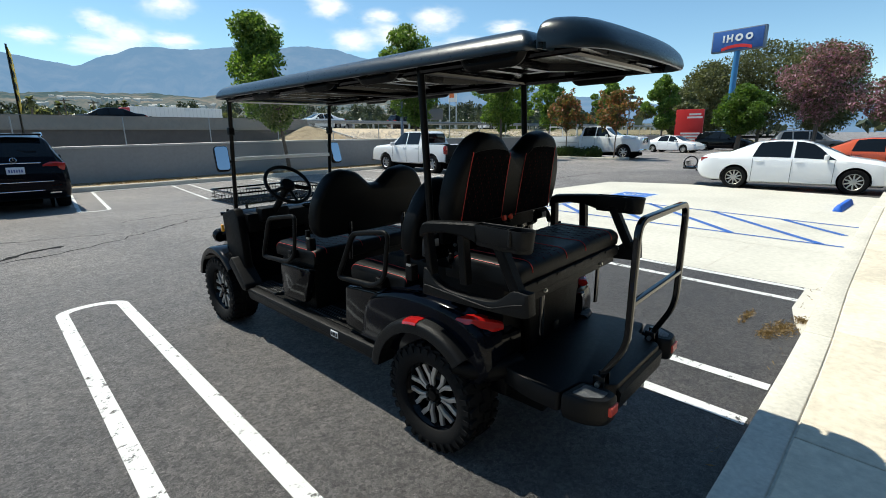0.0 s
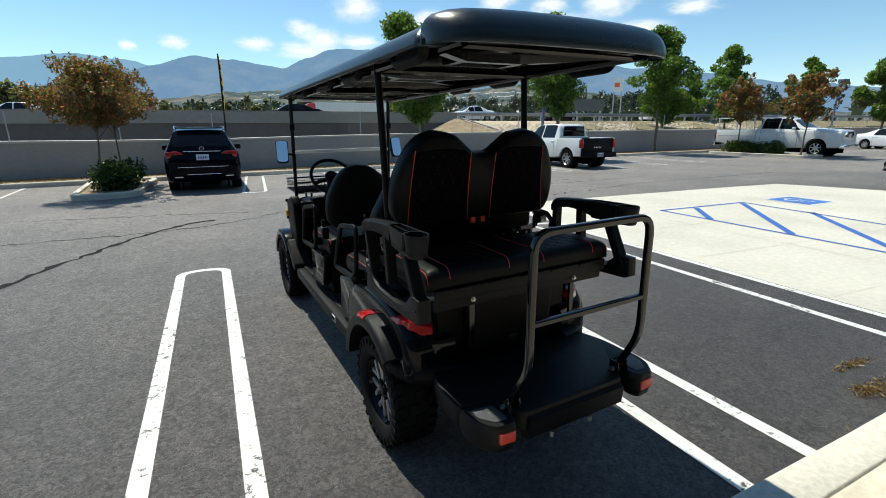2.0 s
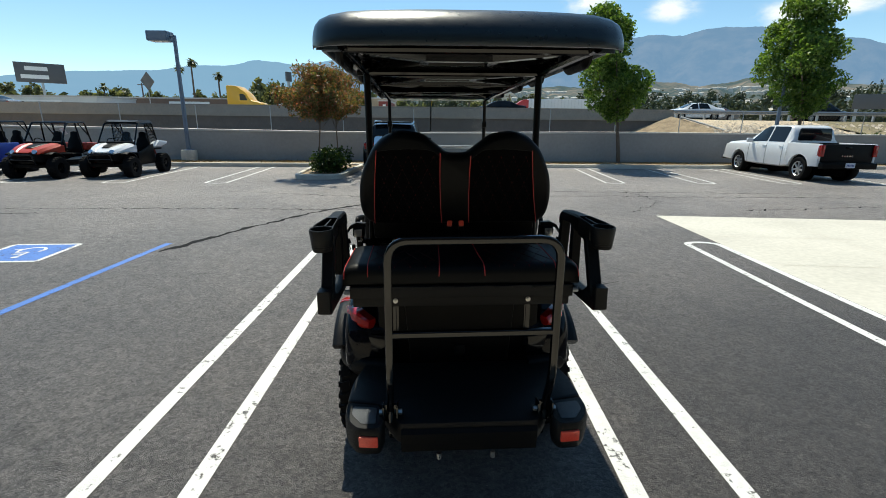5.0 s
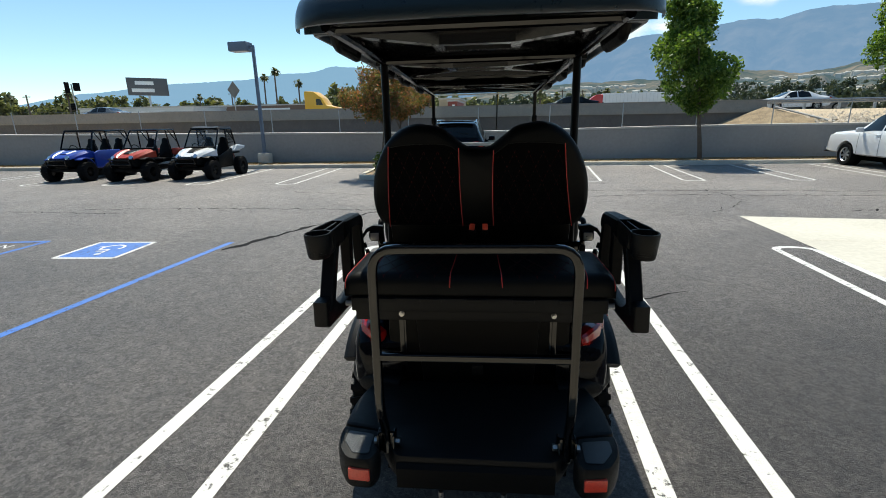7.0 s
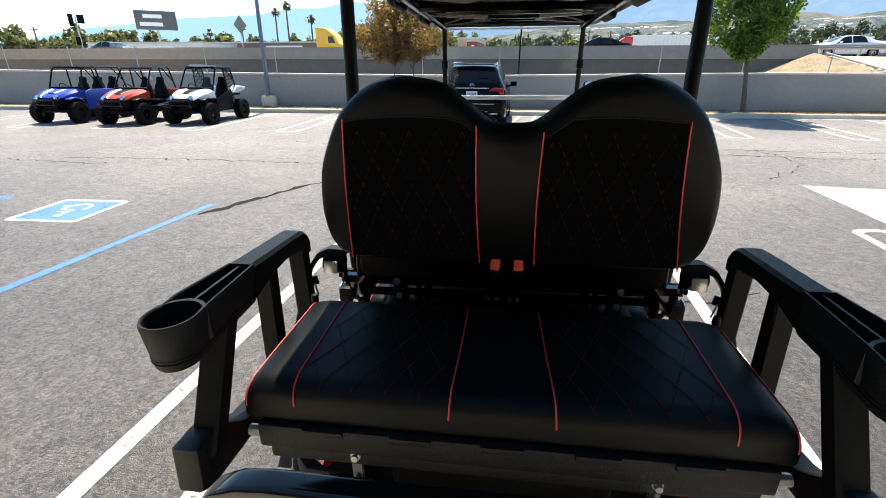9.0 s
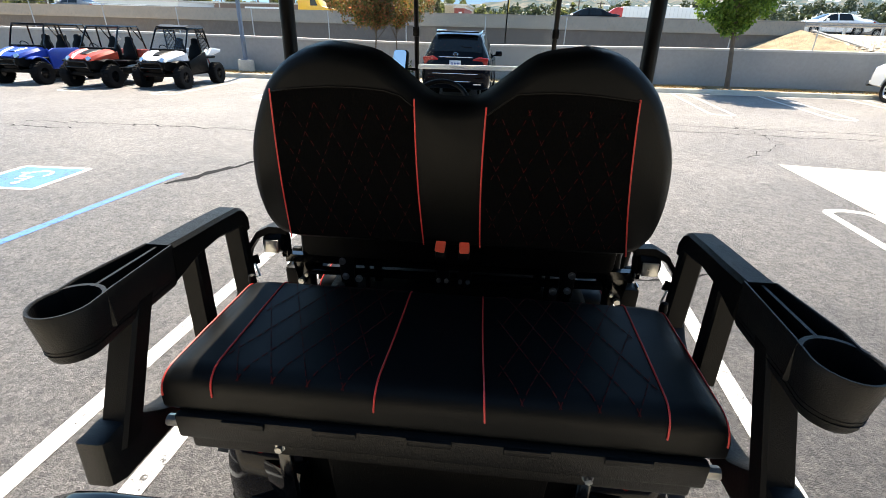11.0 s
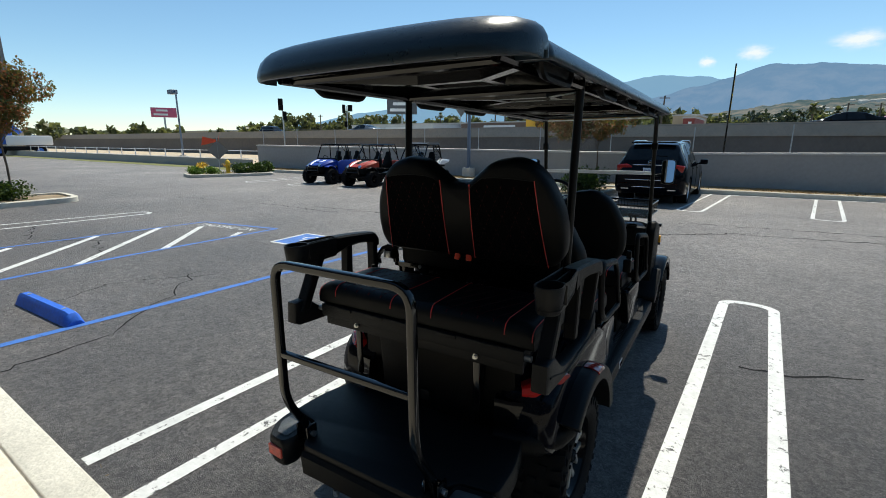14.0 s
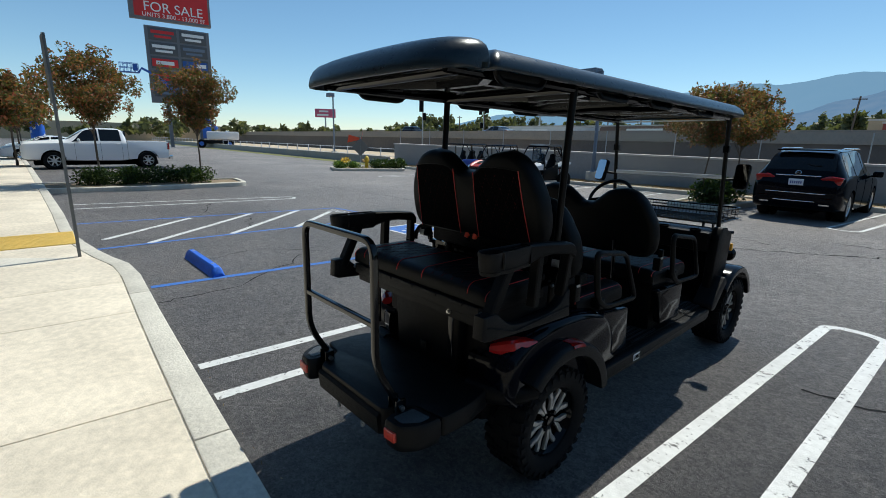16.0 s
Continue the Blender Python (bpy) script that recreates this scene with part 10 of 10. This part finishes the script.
def ridge(name, profile, r0, r1, rough, material, label, step=0.25, rows=16, seed=1, power=1.0):
    """A range of hills: a skyline of (bearing, height in degrees) at r1, falling in spurs and gullies to r0."""
    from_az, to_az = profile[0][0], profile[-1][0]
    bm = B()
    n = int((to_az - from_az) / step)
    grid = []
    for i in range(n + 1):
        az = from_az + (to_az - from_az) * i / n
        for (a, ea), (b, eb) in zip(profile, profile[1:]):
            if a <= az <= b:
                s = (az - a) / (b - a)
                s = s * s * (3 - 2 * s) * 0.5 + s * 0.5
                el = ea + (eb - ea) * s
                break
        el += 0.16 * rough * (noise.noise((az * 0.5, seed, 0)) + 0.5 * noise.noise((az * 1.7, seed, 3)) + 0.3 * noise.noise((az * 4.5, seed, 5)))
        col = []
        for j in range(rows + 1):
            f = j / rows
            spur = noise.noise((az * 0.35 + 0.15 * noise.noise((az, f * 3, seed)), f * 1.2, seed + 7)) + 0.5 * noise.noise((az * 1.1, f * 3, seed + 2)) + 0.25 * noise.noise((az * 3, f * 7, seed + 4))
            rr = r0 + (r1 - r0) * (f + 0.42 * spur * math.sin(math.pi * f) * rough * 0.5)
            top = r1 * math.tan(radians(max(0.0, el))) + 1.7
            z = top * (f ** power) * (1 + 0.10 * spur * math.sin(math.pi * f)) - 4 * (1 - f)
            x, y = at(az, rr, (2, 0))
            col.append(bm.verts.new((x, y, z)))
        grid.append(col)
    for a, b in zip(grid, grid[1:]):
        for j in range(rows):
            bm.faces.new((a[j], b[j], b[j + 1], a[j + 1]))
    solid(name, bm, material, label, "mountains", "structure", angle=180)


# aerial haze is part of these materials: a blue emission over the land colours
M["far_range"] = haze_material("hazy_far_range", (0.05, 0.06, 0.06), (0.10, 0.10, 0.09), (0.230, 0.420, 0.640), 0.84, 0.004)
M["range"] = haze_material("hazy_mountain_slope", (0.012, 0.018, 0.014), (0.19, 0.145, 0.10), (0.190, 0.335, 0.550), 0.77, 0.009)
M["hills"] = haze_material("hazy_dry_foothills", (0.018, 0.034, 0.016), (0.25, 0.185, 0.12), (0.18, 0.265, 0.35), 0.36, 0.020)
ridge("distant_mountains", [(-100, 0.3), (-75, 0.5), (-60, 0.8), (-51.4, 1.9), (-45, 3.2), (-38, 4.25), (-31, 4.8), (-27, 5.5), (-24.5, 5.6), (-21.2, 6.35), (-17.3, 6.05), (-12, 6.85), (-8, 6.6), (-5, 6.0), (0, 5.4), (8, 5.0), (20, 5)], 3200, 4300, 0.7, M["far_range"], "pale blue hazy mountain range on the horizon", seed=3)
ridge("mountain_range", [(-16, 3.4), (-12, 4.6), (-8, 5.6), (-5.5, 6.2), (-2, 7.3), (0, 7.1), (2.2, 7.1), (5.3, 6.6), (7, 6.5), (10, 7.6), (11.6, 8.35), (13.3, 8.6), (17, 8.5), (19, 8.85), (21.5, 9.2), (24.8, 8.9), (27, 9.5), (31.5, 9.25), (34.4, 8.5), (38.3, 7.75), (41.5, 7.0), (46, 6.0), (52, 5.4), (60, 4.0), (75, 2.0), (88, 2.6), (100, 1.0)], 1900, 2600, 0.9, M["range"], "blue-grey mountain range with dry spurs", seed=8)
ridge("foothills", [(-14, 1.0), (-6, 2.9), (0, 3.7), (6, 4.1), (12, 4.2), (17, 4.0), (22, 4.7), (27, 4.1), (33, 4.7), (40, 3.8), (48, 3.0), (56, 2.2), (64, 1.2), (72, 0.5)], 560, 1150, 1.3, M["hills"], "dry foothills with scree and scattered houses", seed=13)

# hillside houses: far, joined
rg = random.Random(21)
pts, faces = [], []
slope = [v.co.copy() for v in bpy.data.objects["foothills"].data.vertices]
slope = [(p, math.degrees(math.atan2(p.x - 2, p.y)), math.degrees(math.atan2(p.z - 1.7, math.hypot(p.x - 2, p.y)))) for p in slope]
slope = [(p, az, el) for p, az, el in slope if 1.4 < el < 3.9 and -6 < az < 62]
terraces = [(az, el) for el, lo, hi in ((1.7, 0, 50), (2.2, -4, 30), (2.5, 12, 44), (2.9, 2, 26), (3.2, 16, 40), (3.5, 5, 14), (3.7, 20, 34)) for az in [lo + (hi - lo) * rg.random() for _ in range(58)]]
for want_az, want_el in terraces:
    p, az, el = min(slope, key=lambda e: abs(e[1] - want_az) + 3 * abs(e[2] - want_el))
    x, y, z = p.x + rg.uniform(-4, 4), p.y + rg.uniform(-4, 4), p.z
    w, dp, h = rg.uniform(4, 9), rg.uniform(5, 8), rg.uniform(1.2, 2.6)
    k = len(pts)
    ca, sa = math.cos(radians(az + rg.uniform(-20, 20))), math.sin(radians(az))
    for sx, sy, zz in ((-1, -1, -6), (1, -1, -6), (1, 1, -6), (-1, 1, -6), (-1, -1, h), (1, -1, h), (1, 1, h), (-1, 1, h), (-0.9, 0, h + 1.2), (0.9, 0, h + 1.2)):
        a, b = sx * w / 2, sy * dp / 2
        pts.append((x + a * ca + b * sa, y - a * sa + b * ca, z + zz))
    faces += [(k, k + 1, k + 5, k + 4), (k + 1, k + 2, k + 6, k + 5), (k + 2, k + 3, k + 7, k + 6), (k + 3, k, k + 4, k + 7), (k + 4, k + 5, k + 9, k + 8), (k + 6, k + 7, k + 8, k + 9), (k + 4, k + 8, k + 7), (k + 5, k + 6, k + 9)]
me = bpy.data.meshes.new("hillside_houses")
me.from_pydata(pts, [], faces)
# pale walls and roofs with the same blue haze glow mixed in
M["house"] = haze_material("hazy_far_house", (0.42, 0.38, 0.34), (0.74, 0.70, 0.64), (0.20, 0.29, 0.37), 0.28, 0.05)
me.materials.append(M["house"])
tagged(new("hillside_houses", me), "scattered tan houses on the far hillside", "houses", "", "stuff")


# clouds: soft far sheets of vapour
def cloud_material():
    m = bpy.data.materials.new("cloud_vapour")
    m.use_nodes = True
    nt, out = m.node_tree, m.node_tree.nodes["Material Output"]
    nt.nodes.remove(nt.nodes["Principled BSDF"])
    N, L = nt.nodes.new, nt.links.new
    tc, n, grad, info, add = N("ShaderNodeTexCoord"), N("ShaderNodeTexNoise"), N("ShaderNodeTexGradient"), N("ShaderNodeObjectInfo"), N("ShaderNodeVectorMath")
    mul, sub, ramp, em, tr, mix = N("ShaderNodeMath"), N("ShaderNodeVectorMath"), N("ShaderNodeValToRGB"), N("ShaderNodeEmission"), N("ShaderNodeBsdfTransparent"), N("ShaderNodeMixShader")
    grad.gradient_type = "QUADRATIC_SPHERE"
    L(tc.outputs["Object"], grad.inputs[0])
    sub.operation = "SCALE"
    L(info.outputs["Location"], sub.inputs[0])
    sub.inputs["Scale"].default_value = 0.01
    L(tc.outputs["Object"], add.inputs[0]), L(sub.outputs[0], add.inputs[1])
    n.inputs["Scale"].default_value, n.inputs["Detail"].default_value, n.inputs["Roughness"].default_value = 1.7, 7, 0.6
    L(add.outputs[0], n.inputs["Vector"])
    a2 = N("ShaderNodeMath")
    a2.operation = "MULTIPLY_ADD"
    a2.inputs[1].default_value = 0.85
    L(grad.outputs["Fac"], a2.inputs[0])
    L(n.outputs["Fac"], a2.inputs[2])
    edge = N("ShaderNodeMath")
    edge.operation = "MULTIPLY"
    ramp.color_ramp.elements[0].position, ramp.color_ramp.elements[1].position = 0.50, 1.0
    L(a2.outputs[0], ramp.inputs[0])
    lim = N("ShaderNodeMapRange")
    lim.inputs["From Max"].default_value = 0.22
    L(grad.outputs["Fac"], lim.inputs["Value"])
    L(ramp.outputs[0], edge.inputs[0]), L(lim.outputs[0], edge.inputs[1])
    mul.operation = "MULTIPLY"
    mul.inputs[1].default_value = 0.9
    L(edge.outputs[0], mul.inputs[0])
    em.inputs[0].default_value, em.inputs[1].default_value = (0.94, 0.97, 1.0, 1), 0.95
    L(mul.outputs[0], mix.inputs[0]), L(tr.outputs[0], mix.inputs[1]), L(em.outputs[0], mix.inputs[2]), L(mix.outputs[0], out.inputs[0])
    return m


M["cloud"] = cloud_material()
bm = B()
bmesh.ops.create_grid(bm, x_segments=8, y_segments=8, size=1.0)
for v in bm.verts:
    v.co.z = 0.12 * (1 - v.co.x ** 2) * (1 - v.co.y ** 2)
cloud_mesh = bpy.data.meshes.new("cloud")
bm.to_mesh(cloud_mesh)
bm.free()
cloud_mesh.materials.append(M["cloud"])
for az, el, w, h in ((15.2, 12.6, 3.0, 1.9), (9.3, 10.4, 2.2, 1.3), (11.5, 9.4, 2.6, 1.6), (23.4, 11.4, 3.0, 1.6), (31.0, 13.4, 2.6, 1.6), (36.6, 12.6, 2.6, 1.1), (33.5, 10.2, 3.2, 1.7), (43.0, 12.4, 3.6, 1.8), (4.4, 8.7, 2.4, 1.0), (9.5, 8.3, 4.2, 1.3), (15.5, 9.3, 2.8, 1.1), (38.0, 10.8, 4.0, 1.6), (30.5, 14.6, 2.6, 1.2), (-7.3, 7.9, 1.0, 0.7), (-3.4, 8.4, 1.8, 0.9), (46, 9.8, 4.0, 1.3), (51, 11.5, 3.0, 1.0)):
    d = 4600.0
    x, y = at(az, d * math.cos(radians(el)), (0.5, 0.24))
    ob = new("cloud", cloud_mesh)
    z = 1.7 + d * math.sin(radians(el))
    ob.matrix_world = Matrix.Translation((x, y, z)) @ pose(0, 0, 0, 90 + el * 0, 0, -az) @ Matrix.Diagonal((1.25 * d * math.tan(radians(w)), 1.2 * d * math.tan(radians(h)), 100, 1))
    tagged(ob, "soft white fair-weather cloud", "cloud", "clouds", "structure")
    ob.visible_shadow = False
